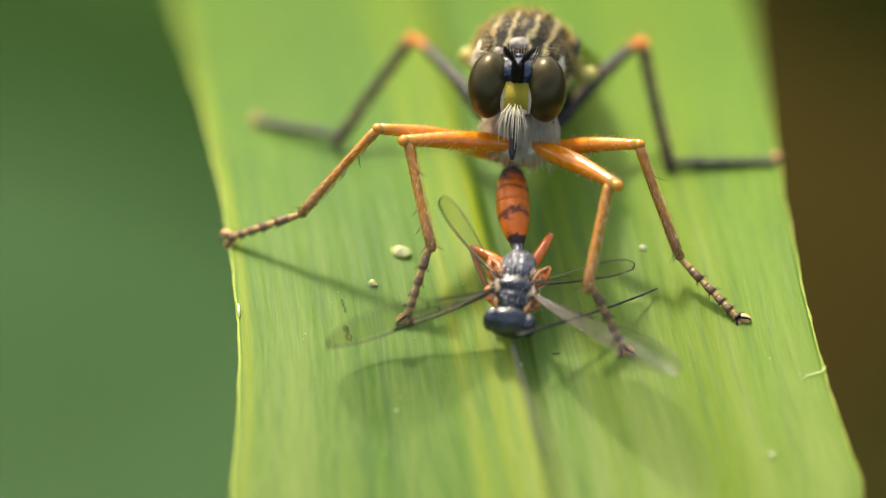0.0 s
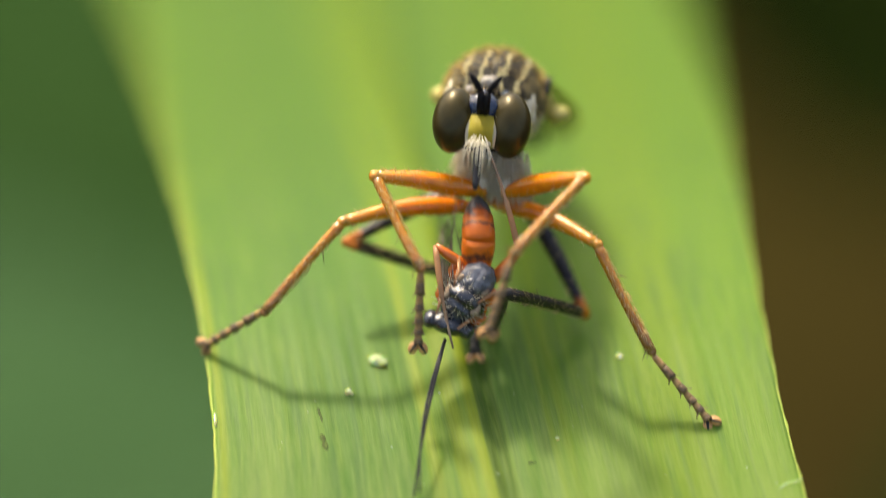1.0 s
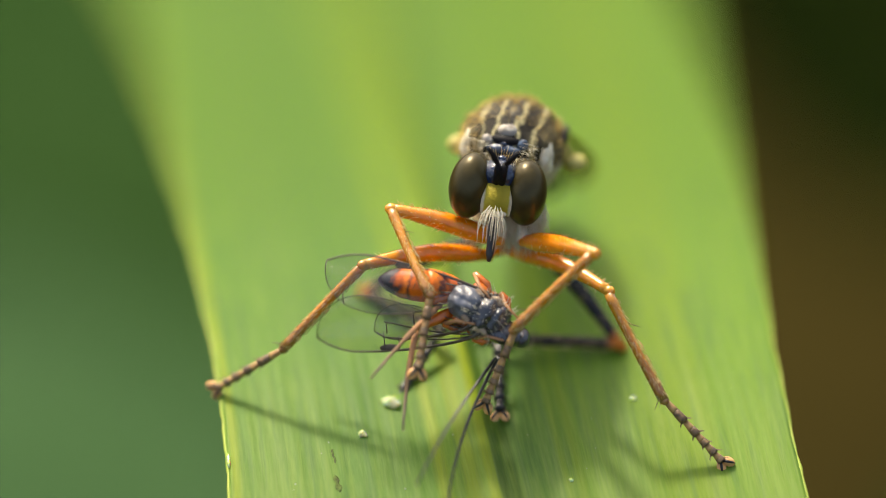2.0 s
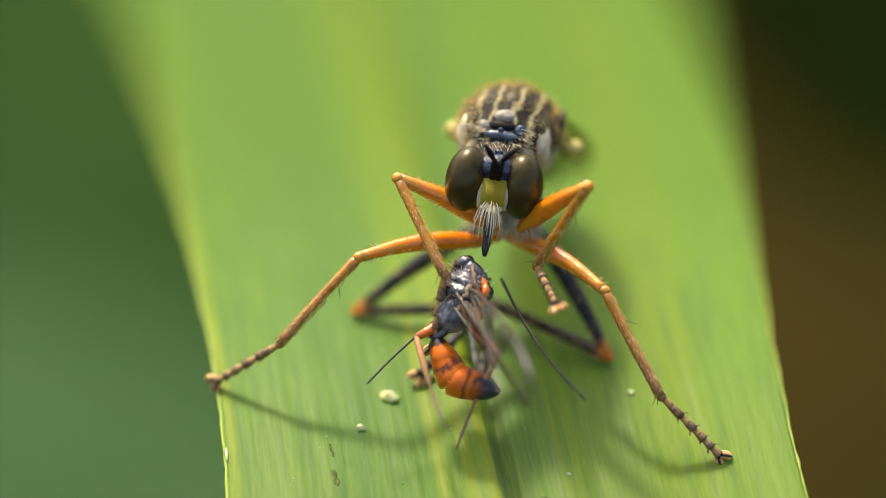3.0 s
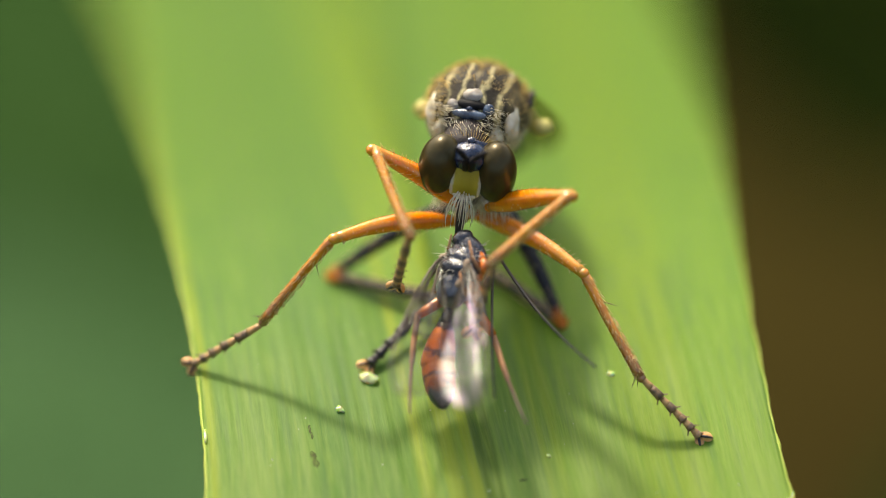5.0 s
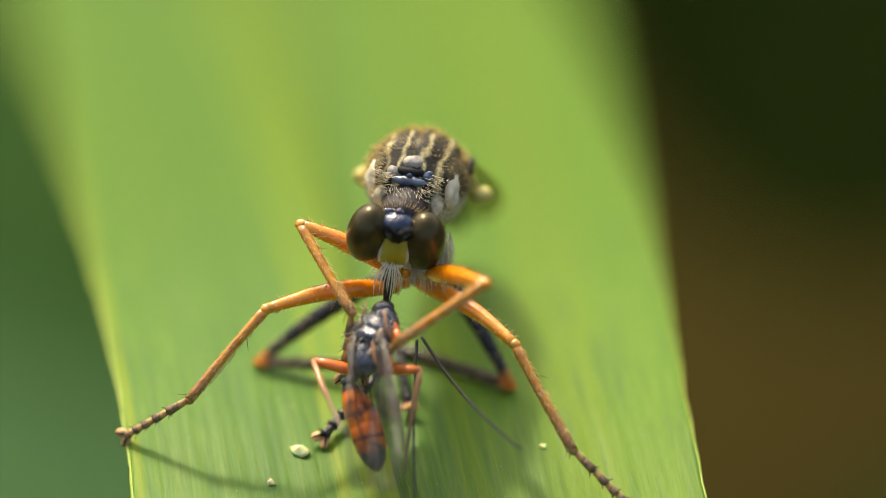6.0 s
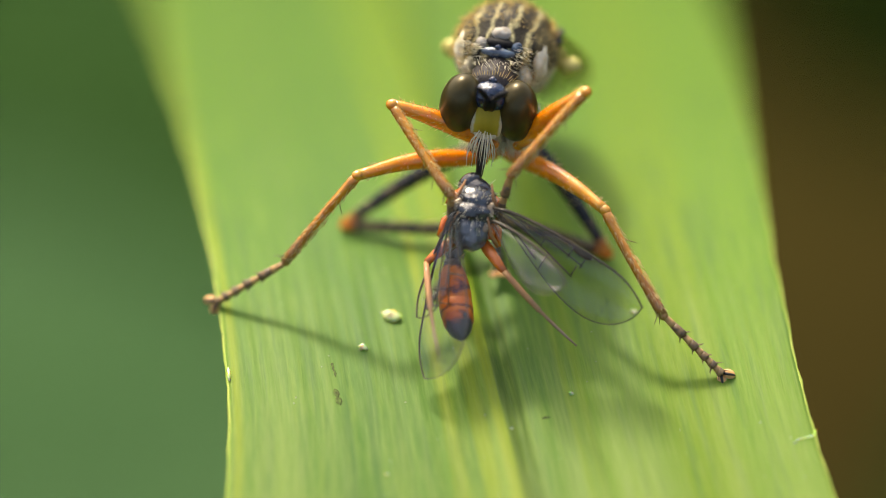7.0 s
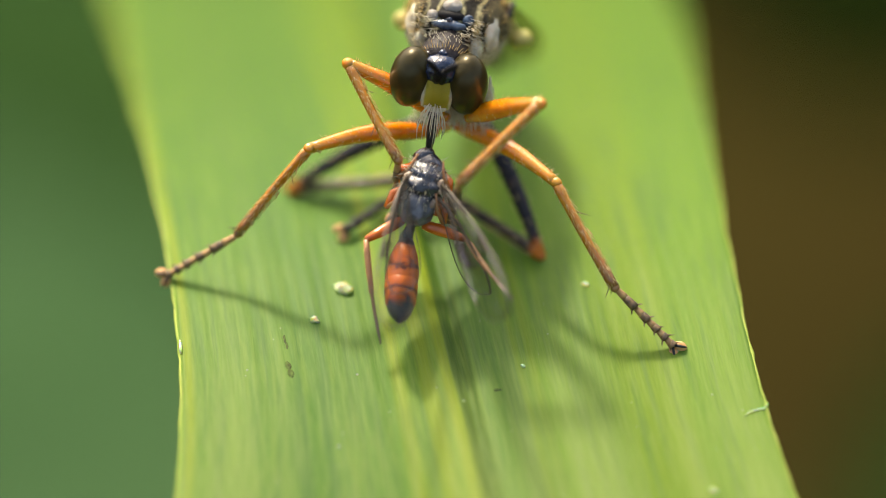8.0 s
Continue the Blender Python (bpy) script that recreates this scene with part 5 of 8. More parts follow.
    walk(fly["lm_tibia"], [
        (0, bone(-3.270, -4.174, 2.773,  -5.058, -4.611, 0.683)),
        (0.2, bone(-3.172, -4.214, 2.982,  -5.069, -4.353, 0.776)),
        (0.3, bone(-3.206, -4.211, 2.976,  -5.123, -4.470, 0.833)),
        (0.4, bone(-3.241, -4.195, 2.960,  -5.180, -4.613, 0.907)),
        (0.5, bone(-3.278, -4.168, 2.933,  -5.236, -4.753, 0.979)),
        (0.7, bone(-3.379, -4.001, 2.929,  -5.257, -4.651, 0.991)),
        (0.8, bone(-3.432, -3.900, 2.915,  -5.268, -4.605, 0.999)),
        (1, bone(-3.546, -3.593, 2.810,  -5.290, -4.579, 1.063)),
        (1.2, bone(-3.436, -3.989, 2.988,  -5.280, -4.197, 0.817)),
        (2.3, bone(-3.376, -3.791, 2.891,  -5.271, -4.428, 0.972)),
        (2.5, bone(-3.366, -3.756, 2.873,  -5.268, -4.434, 0.978)),
        (2.7, bone(-3.397, -3.826, 2.943,  -5.267, -4.404, 0.955)),
        (3, bone(-3.439, -3.723, 2.910,  -5.267, -4.438, 0.975)),
        (3.2, bone(-3.468, -3.643, 2.878,  -5.266, -4.465, 0.992)),
        (3.5, bone(-3.512, -3.581, 2.871,  -5.264, -4.482, 1.001)),
        (4, bone(-3.513, -3.824, 3.029,  -5.261, -4.336, 0.901)),
        (4.3, bone(-3.522, -3.991, 3.131,  -5.256, -4.282, 0.869)),
        (4.5, bone(-3.512, -3.779, 2.997,  -5.259, -4.360, 0.914)),
        (4.7, bone(-3.520, -3.952, 3.103,  -5.254, -4.268, 0.857)),
        (5.8, bone(-3.525, -4.014, 3.131,  -5.247, -4.243, 0.838)),
        (6, bone(-3.515, -3.625, 2.882,  -5.252, -4.468, 0.979)),
        (6.5, bone(-3.513, -3.683, 2.917,  -5.249, -4.428, 0.948)),
        (6.8, bone(-3.514, -3.826, 3.005,  -5.245, -4.220, 0.812)),
        (7, bone(-3.514, -3.832, 3.006,  -5.244, -4.207, 0.802)),
        (7.5, bone(-3.510, -3.765, 2.961,  -5.242, -4.258, 0.832)),
        (8, bone(-3.517, -3.860, 3.013,  -5.238, -4.157, 0.766)),
    ])
    walk(fly["lm_tarsus"], [
        (0, bone(-5.058, -4.611, 0.683,  -6.911, -4.248, -0.315)),
        (0.2, bone(-5.069, -4.353, 0.776,  -6.899, -4.238, -0.314)),
        (0.3, bone(-5.123, -4.470, 0.833,  -6.909, -4.246, -0.315)),
        (0.4, bone(-5.180, -4.613, 0.907,  -6.915, -4.250, -0.315)),
        (0.5, bone(-5.236, -4.753, 0.979,  -6.918, -4.252, -0.316)),
        (0.7, bone(-5.257, -4.651, 0.991,  -6.922, -4.256, -0.316)),
        (0.8, bone(-5.268, -4.605, 0.999,  -6.923, -4.256, -0.316)),
        (1, bone(-5.290, -4.579, 1.063,  -6.918, -4.252, -0.316)),
        (1.2, bone(-5.280, -4.197, 0.817,  -6.935, -4.268, -0.317)),
        (2.3, bone(-5.271, -4.428, 0.972,  -6.924, -4.258, -0.316)),
        (2.5, bone(-5.268, -4.434, 0.978,  -6.923, -4.256, -0.316)),
        (2.7, bone(-5.267, -4.404, 0.955,  -6.925, -4.259, -0.316)),
        (3, bone(-5.267, -4.438, 0.975,  -6.923, -4.258, -0.316)),
        (3.2, bone(-5.266, -4.465, 0.992,  -6.921, -4.256, -0.316)),
        (3.5, bone(-5.264, -4.482, 1.001,  -6.920, -4.254, -0.316)),
        (4, bone(-5.261, -4.336, 0.901,  -6.928, -4.262, -0.317)),
        (4.3, bone(-5.256, -4.282, 0.869,  -6.928, -4.262, -0.317)),
        (4.5, bone(-5.259, -4.360, 0.914,  -6.927, -4.260, -0.316)),
        (4.7, bone(-5.254, -4.268, 0.857,  -6.929, -4.262, -0.317)),
        (5.8, bone(-5.247, -4.243, 0.838,  -6.928, -4.262, -0.317)),
        (6, bone(-5.252, -4.468, 0.979,  -6.920, -4.254, -0.316)),
        (6.5, bone(-5.249, -4.428, 0.948,  -6.922, -4.256, -0.316)),
        (6.8, bone(-5.245, -4.220, 0.812,  -6.929, -4.262, -0.317)),
        (7, bone(-5.244, -4.207, 0.802,  -6.929, -4.262, -0.317)),
        (7.5, bone(-5.242, -4.258, 0.832,  -6.929, -4.262, -0.317)),
        (8, bone(-5.238, -4.157, 0.766,  -6.929, -4.262, -0.317)),
    ])
    walk(fly["rm_femur"], [
        (0, bone(-0.077, -3.151, 1.142,  2.694, -4.200, 2.351)),
        (0.2, bone(-0.084, -2.848, 1.533,  2.624, -4.277, 2.461)),
        (0.3, bone(-0.099, -2.765, 1.646,  2.592, -4.278, 2.489)),
        (0.4, bone(-0.113, -2.683, 1.761,  2.560, -4.274, 2.512)),
        (0.5, bone(-0.124, -2.603, 1.878,  2.530, -4.267, 2.531)),
        (0.7, bone(-0.156, -2.438, 2.106,  2.418, -4.278, 2.588)),
        (0.8, bone(-0.169, -2.359, 2.221,  2.362, -4.276, 2.617)),
        (1, bone(-0.193, -2.207, 2.457,  2.269, -4.244, 2.638)),
        (1.2, bone(-0.207, -2.302, 2.279,  2.258, -4.310, 2.649)),
        (2.3, bone(-0.075, -2.219, 2.343,  2.191, -4.470, 2.536)),
        (2.5, bone(-0.049, -2.178, 2.412,  2.183, -4.469, 2.493)),
        (2.7, bone(-0.121, -2.160, 2.510,  2.187, -4.374, 2.423)),
        (3, bone(-0.121, -2.159, 2.509,  2.183, -4.377, 2.425)),
        (3.2, bone(-0.120, -2.152, 2.522,  2.180, -4.374, 2.423)),
        (3.5, bone(-0.146, -2.171, 2.499,  2.176, -4.370, 2.419)),
        (4, bone(-0.242, -2.199, 2.511,  2.174, -4.291, 2.362)),
        (4.3, bone(-0.334, -2.234, 2.511,  2.175, -4.209, 2.303)),
        (4.5, bone(-0.218, -2.148, 2.605,  2.169, -4.263, 2.341)),
        (4.7, bone(-0.309, -2.212, 2.533,  2.168, -4.226, 2.314)),
        (5.8, bone(-0.340, -2.153, 2.695,  2.160, -4.093, 2.218)),
        (6, bone(-0.163, -2.097, 2.664,  2.146, -4.291, 2.361)),
        (6.5, bone(-0.178, -2.111, 2.639,  2.139, -4.301, 2.367)),
        (6.8, bone(-0.225, -2.157, 2.565,  2.134, -4.310, 2.374)),
        (7, bone(-0.227, -2.162, 2.552,  2.131, -4.318, 2.380)),
        (7.5, bone(-0.189, -2.142, 2.562,  2.122, -4.349, 2.403)),
        (8, bone(-0.239, -2.162, 2.552,  2.117, -4.320, 2.382)),
    ])
    walk(fly["rm_tibia"], [
        (0, bone(2.694, -4.200, 2.351,  3.670, -5.433, 0.007)),
        (0.2, bone(2.624, -4.277, 2.461,  3.654, -5.523, 0.172)),
        (0.3, bone(2.592, -4.278, 2.489,  3.644, -5.593, 0.274)),
        (0.4, bone(2.560, -4.274, 2.512,  3.631, -5.702, 0.406)),
        (0.5, bone(2.530, -4.267, 2.531,  3.623, -5.770, 0.505)),
        (0.7, bone(2.418, -4.278, 2.588,  3.602, -5.714, 0.501)),
        (0.8, bone(2.362, -4.276, 2.617,  3.584, -5.742, 0.540)),
        (1, bone(2.269, -4.244, 2.638,  3.567, -5.682, 0.525)),
        (1.2, bone(2.258, -4.310, 2.649,  3.543, -5.757, 0.570)),
        (2.3, bone(2.191, -4.470, 2.536,  3.469, -5.867, 0.549)),
        (2.5, bone(2.183, -4.469, 2.493,  3.453, -5.923, 0.573)),
        (2.7, bone(2.187, -4.374, 2.423,  3.453, -5.894, 0.557)),
        (3, bone(2.183, -4.377, 2.425,  3.452, -5.898, 0.560)),
        (3.2, bone(2.180, -4.374, 2.423,  3.452, -5.895, 0.558)),
        (3.5, bone(2.176, -4.370, 2.419,  3.452, -5.892, 0.556)),
        (4, bone(2.174, -4.291, 2.362,  3.452, -5.853, 0.532)),
        (4.3, bone(2.175, -4.209, 2.303,  3.453, -5.812, 0.506)),
        (4.5, bone(2.169, -4.263, 2.341,  3.453, -5.831, 0.518)),
        (4.7, bone(2.168, -4.226, 2.314,  3.452, -5.816, 0.510)),
        (5.8, bone(2.160, -4.093, 2.218,  3.456, -5.715, 0.442)),
        (6, bone(2.146, -4.291, 2.361,  3.450, -5.826, 0.518)),
        (6.5, bone(2.139, -4.301, 2.367,  3.449, -5.824, 0.516)),
        (6.8, bone(2.134, -4.310, 2.374,  3.449, -5.823, 0.517)),
        (7, bone(2.131, -4.318, 2.380,  3.449, -5.818, 0.513)),
        (7.5, bone(2.122, -4.349, 2.403,  3.449, -5.822, 0.516)),
        (8, bone(2.117, -4.320, 2.382,  3.449, -5.802, 0.504)),
    ])
    walk(fly["rm_tarsus"], [
        (0, bone(3.670, -5.433, 0.007,  4.923, -6.640, -0.753)),
        (0.2, bone(3.654, -5.523, 0.172,  4.921, -6.638, -0.753)),
        (0.3, bone(3.644, -5.593, 0.274,  4.920, -6.636, -0.752)),
        (0.4, bone(3.631, -5.702, 0.406,  4.919, -6.633, -0.751)),
        (0.5, bone(3.623, -5.770, 0.505,  4.915, -6.627, -0.750)),
        (0.7, bone(3.602, -5.714, 0.501,  4.908, -6.614, -0.747)),
        (0.8, bone(3.584, -5.742, 0.540,  4.909, -6.616, -0.747)),
        (1, bone(3.567, -5.682, 0.525,  4.899, -6.600, -0.743)),
        (1.2, bone(3.543, -5.757, 0.570,  4.906, -6.610, -0.745)),
        (2.3, bone(3.469, -5.867, 0.549,  4.896, -6.589, -0.740)),
        (2.5, bone(3.453, -5.923, 0.573,  4.895, -6.587, -0.740)),
        (2.7, bone(3.453, -5.894, 0.557,  4.894, -6.585, -0.739)),
        (3, bone(3.452, -5.898, 0.560,  4.893, -6.582, -0.738)),
        (3.2, bone(3.452, -5.895, 0.558,  4.891, -6.580, -0.738)),
        (3.5, bone(3.452, -5.892, 0.556,  4.891, -6.577, -0.737)),
        (4, bone(3.452, -5.853, 0.532,  4.889, -6.571, -0.736)),
        (4.3, bone(3.453, -5.812, 0.506,  4.888, -6.567, -0.735)),
        (4.5, bone(3.453, -5.831, 0.518,  4.888, -6.565, -0.734)),
        (4.7, bone(3.452, -5.816, 0.510,  4.887, -6.563, -0.734)),
        (5.8, bone(3.456, -5.715, 0.442,  4.882, -6.550, -0.730)),
        (6, bone(3.450, -5.826, 0.518,  4.883, -6.550, -0.731)),
        (6.5, bone(3.449, -5.824, 0.516,  4.882, -6.545, -0.729)),
        (6.8, bone(3.449, -5.823, 0.517,  4.881, -6.542, -0.729)),
        (7, bone(3.449, -5.818, 0.513,  4.881, -6.541, -0.728)),
        (7.5, bone(3.449, -5.822, 0.516,  4.880, -6.536, -0.727)),
        (8, bone(3.449, -5.802, 0.504,  4.877, -6.530, -0.725)),
    ])
    walk(fly["lh_femur"], [
        (0, bone(-0.388, -2.113, 1.006,  -2.504, 1.156, 1.846)),
        (0.2, bone(-0.375, -1.861, 1.380,  -2.516, 1.382, 2.084)),
        (0.3, bone(-0.388, -1.789, 1.487,  -2.674, 0.930, 2.346)),
        (0.4, bone(-0.401, -1.717, 1.593,  -3.007, -2.818, 4.146)),
        (0.5, bone(-0.414, -1.646, 1.700,  -3.398, -3.888, 2.398)),
        (0.7, bone(-0.452, -1.503, 1.911,  -3.275, -4.022, 2.270)),
        (0.8, bone(-0.470, -1.432, 2.016,  -3.215, -4.056, 2.183)),
        (1, bone(-0.053, -1.100, 2.335,  -3.482, -2.526, 1.530)),
        (1.2, bone(-0.449, -1.232, 2.000,  -3.568, -0.910, -0.147)),
        (2.3, bone(-0.693, -1.218, 1.883,  -3.487, 0.196, -0.270)),
        (2.5, bone(-1.968, 0.226, 1.068,  -4.144, 2.773, -0.725)),
        (2.7, bone(-0.646, -1.291, 2.110,  -3.728, -1.356, -0.112)),
        (3, bone(-0.548, -1.289, 2.172,  -3.582, -1.570, -0.099)),
        (3.2, bone(-0.420, -1.255, 2.274,  -3.265, -2.170, -0.073)),
        (3.5, bone(-0.531, -1.307, 2.192,  -3.421, -2.291, -0.070)),
        (4, bone(-0.849, -1.295, 2.063,  -3.962, -1.292, -0.117)),
        (4.3, bone(-0.680, -1.217, 2.196,  -3.695, -1.312, -0.115)),
        (4.5, bone(-0.818, -1.252, 2.147,  -3.872, -1.399, -0.109)),
        (4.7, bone(-0.701, -1.060, 2.091,  -3.697, -0.523, -0.184)),
        (5.8, bone(-0.788, -1.191, 2.347,  -3.613, -1.944, -0.081)),
        (6, bone(-0.762, -1.222, 2.199,  -3.775, -1.443, -0.106)),
        (6.5, bone(-0.814, -1.234, 2.156,  -3.860, -1.379, -0.111)),
        (6.8, bone(-0.799, -1.223, 2.121,  -3.812, -0.801, -0.157)),
        (7, bone(-0.823, -1.271, 2.104,  -3.907, -1.302, -0.116)),
        (7.5, bone(-0.788, -1.253, 2.110,  -3.859, -1.165, -0.126)),
        (8, bone(-0.962, -1.237, 2.028,  -4.059, -0.901, -0.148)),
    ])
    walk(fly["lh_tibia"], [
        (0, bone(-2.504, 1.156, 1.846,  -4.223, -0.486, 0.044)),
        (0.2, bone(-2.516, 1.382, 2.084,  -4.190, -0.130, -0.003)),
        (0.3, bone(-2.674, 0.930, 2.346,  -3.674, -1.451, -0.075)),
        (0.4, bone(-3.007, -2.818, 4.146,  -3.002, -5.374, 2.183)),
        (0.5, bone(-3.398, -3.888, 2.398,  -1.756, -6.604, 2.801)),
        (0.7, bone(-3.275, -4.022, 2.270,  -1.876, -2.043, 0.181)),
        (0.8, bone(-3.215, -4.056, 2.183,  -1.930, -1.804, 0.308)),
        (1, bone(-3.482, -2.526, 1.530,  -0.598, -2.165, 0.190)),
        (1.2, bone(-3.568, -0.910, -0.147,  -1.180, -2.951, 0.464)),
        (2.3, bone(-3.487, 0.196, -0.270,  -1.943, -2.538, 0.345)),
        (2.5, bone(-4.144, 2.773, -0.725,  -3.059, -0.159, -0.045)),
        (2.7, bone(-3.728, -1.356, -0.112,  -0.739, -2.351, 0.452)),
        (3, bone(-3.582, -1.570, -0.099,  -0.523, -2.270, 0.528)),
        (3.2, bone(-3.265, -2.170, -0.073,  -0.214, -2.658, 0.758)),
        (3.5, bone(-3.421, -2.291, -0.070,  -0.330, -1.812, 0.609)),
        (4, bone(-3.962, -1.292, -0.117,  -0.843, -0.672, 0.240)),
        (4.3, bone(-3.695, -1.312, -0.115,  -0.613, -1.983, 0.423)),
        (4.5, bone(-3.872, -1.399, -0.109,  -0.786, -2.091, 0.378)),
        (4.7, bone(-3.697, -0.523, -0.184,  -1.297, -2.553, 0.418)),
        (5.8, bone(-3.613, -1.944, -0.081,  -0.513, -2.436, 0.538)),
        (6, bone(-3.775, -1.443, -0.106,  -0.786, -2.415, 0.493)),
        (6.5, bone(-3.860, -1.379, -0.111,  -0.713, -1.052, 0.369)),
        (6.8, bone(-3.812, -0.801, -0.157,  -0.963, -2.149, 0.398)),
        (7, bone(-3.907, -1.302, -0.116,  -0.906, -2.276, 0.417)),
        (7.5, bone(-3.859, -1.165, -0.126,  -0.898, -2.246, 0.425)),
        (8, bone(-4.059, -0.901, -0.148,  -0.901, -1.119, 0.318)),
    ])
    walk(fly["lh_tarsus"], [
        (0, bone(-4.223, -0.486, 0.044,  -6.634, 1.002, -0.505)),
        (0.2, bone(-4.190, -0.130, -0.003,  -6.704, 1.042, -0.511)),
        (0.3, bone(-3.674, -1.451, -0.075,  -6.293, -1.891, -0.230)),
        (0.4, bone(-3.002, -5.374, 2.183,  -5.619, -5.865, 1.488)),
        (0.5, bone(-1.756, -6.604, 2.801,  -3.452, -7.028, 0.874)),
        (0.7, bone(-1.876, -2.043, 0.181,  -2.361, -4.593, 0.030)),
        (0.8, bone(-1.930, -1.804, 0.308,  -1.790, -4.400, 0.358)),
        (1, bone(-0.598, -2.165, 0.190,  -0.501, -4.741, -0.153)),
        (1.2, bone(-1.180, -2.951, 0.464,  -1.542, -3.350, 0.013)),
        (2.3, bone(-1.943, -2.538, 0.345,  -2.748, -4.212, -0.034)),
        (2.5, bone(-3.059, -0.159, -0.045,  -1.788, -2.881, 0.021)),
        (2.7, bone(-0.739, -2.351, 0.452,  -1.212, -3.760, -0.004)),
        (3, bone(-0.523, -2.270, 0.528,  -1.766, -3.780, -0.005)),
        (3.2, bone(-0.214, -2.658, 0.758,  -1.832, -3.589, 0.005)),
        (3.5, bone(-0.330, -1.812, 0.609,  -2.097, -3.415, 0.011)),
        (4, bone(-0.843, -0.672, 0.240,  -1.437, -3.186, 0.017)),
        (4.3, bone(-0.613, -1.983, 0.423,  -1.542, -3.350, 0.013)),
        (4.5, bone(-0.786, -2.091, 0.378,  -1.463, -3.989, -0.018)),
        (4.7, bone(-1.297, -2.553, 0.418,  -2.410, -3.947, -0.015)),
        (5.8, bone(-0.513, -2.436, 0.538,  -1.608, -3.568, 0.005)),
        (6, bone(-0.786, -2.415, 0.493,  -1.897, -3.927, -0.013)),
        (6.5, bone(-0.713, -1.052, 0.369,  -1.516, -2.902, 0.021)),
        (6.8, bone(-0.963, -2.149, 0.398,  -1.913, -3.197, 0.017)),
        (7, bone(-0.906, -2.276, 0.417,  -1.357, -3.153, 0.018)),
        (7.5, bone(-0.898, -2.246, 0.425,  -2.111, -3.084, 0.019)),
        (8, bone(-0.901, -1.119, 0.318,  -2.394, -2.460, 0.017)),
    ])
    walk(fly["rh_femur"], [
        (0, bone(0.541, -2.113, 1.006,  2.934, 0.775, 2.004)),
        (0.2, bone(0.554, -1.861, 1.380,  2.999, 0.944, 2.275)),
        (0.3, bone(0.541, -1.789, 1.487,  3.020, 1.036, 2.282)),
        (0.4, bone(0.528, -1.717, 1.593,  3.040, 1.122, 2.295)),
        (0.5, bone(0.515, -1.646, 1.700,  3.062, 1.200, 2.314)),
        (0.7, bone(0.477, -1.503, 1.911,  2.742, -2.999, 4.574)),
        (0.8, bone(0.459, -1.432, 2.016,  2.331, -4.665, 2.695)),
        (1, bone(0.244, -1.054, 2.456,  2.059, -3.449, 0.131)),
        (1.2, bone(-0.148, -0.928, 2.292,  2.767, -1.306, -0.116)),
        (2.3, bone(0.367, -1.166, 2.309,  2.534, -3.185, -0.072)),
        (2.5, bone(0.416, -1.142, 2.349,  2.446, -3.251, -0.074)),
        (2.7, bone(0.331, -1.058, 2.459,  2.122, -3.252, -0.074)),
        (3, bone(0.431, -1.202, 2.319,  2.341, -3.445, -0.082)),
        (3.2, bone(0.379, -1.129, 2.393,  2.292, -3.294, -0.076)),
        (3.5, bone(0.414, -1.199, 2.312,  1.922, -3.722, -0.096)),
        (4, bone(0.327, -1.233, 2.287,  1.916, -3.731, -0.096)),
        (4.3, bone(0.131, -1.147, 2.372,  2.162, -3.229, -0.074)),
        (4.5, bone(0.344, -1.169, 2.377,  1.561, -3.782, -0.099)),
        (4.7, bone(-0.044, -0.771, 2.682,  1.698, -2.735, -0.066)),
        (5.8, bone(0.232, -1.213, 2.375,  1.902, -3.576, -0.088)),
        (6, bone(0.137, -0.842, 2.703,  2.159, -2.478, -0.067)),
        (6.5, bone(0.259, -1.037, 2.540,  2.264, -2.940, -0.067)),
        (6.8, bone(0.289, -1.110, 2.415,  1.850, -3.509, -0.084)),
        (7, bone(0.085, -0.959, 2.565,  2.302, -2.573, -0.066)),
        (7.5, bone(0.275, -1.121, 2.432,  2.503, -2.918, -0.067)),
        (8, bone(0.324, -1.198, 2.334,  1.827, -3.705, -0.095)),
    ])
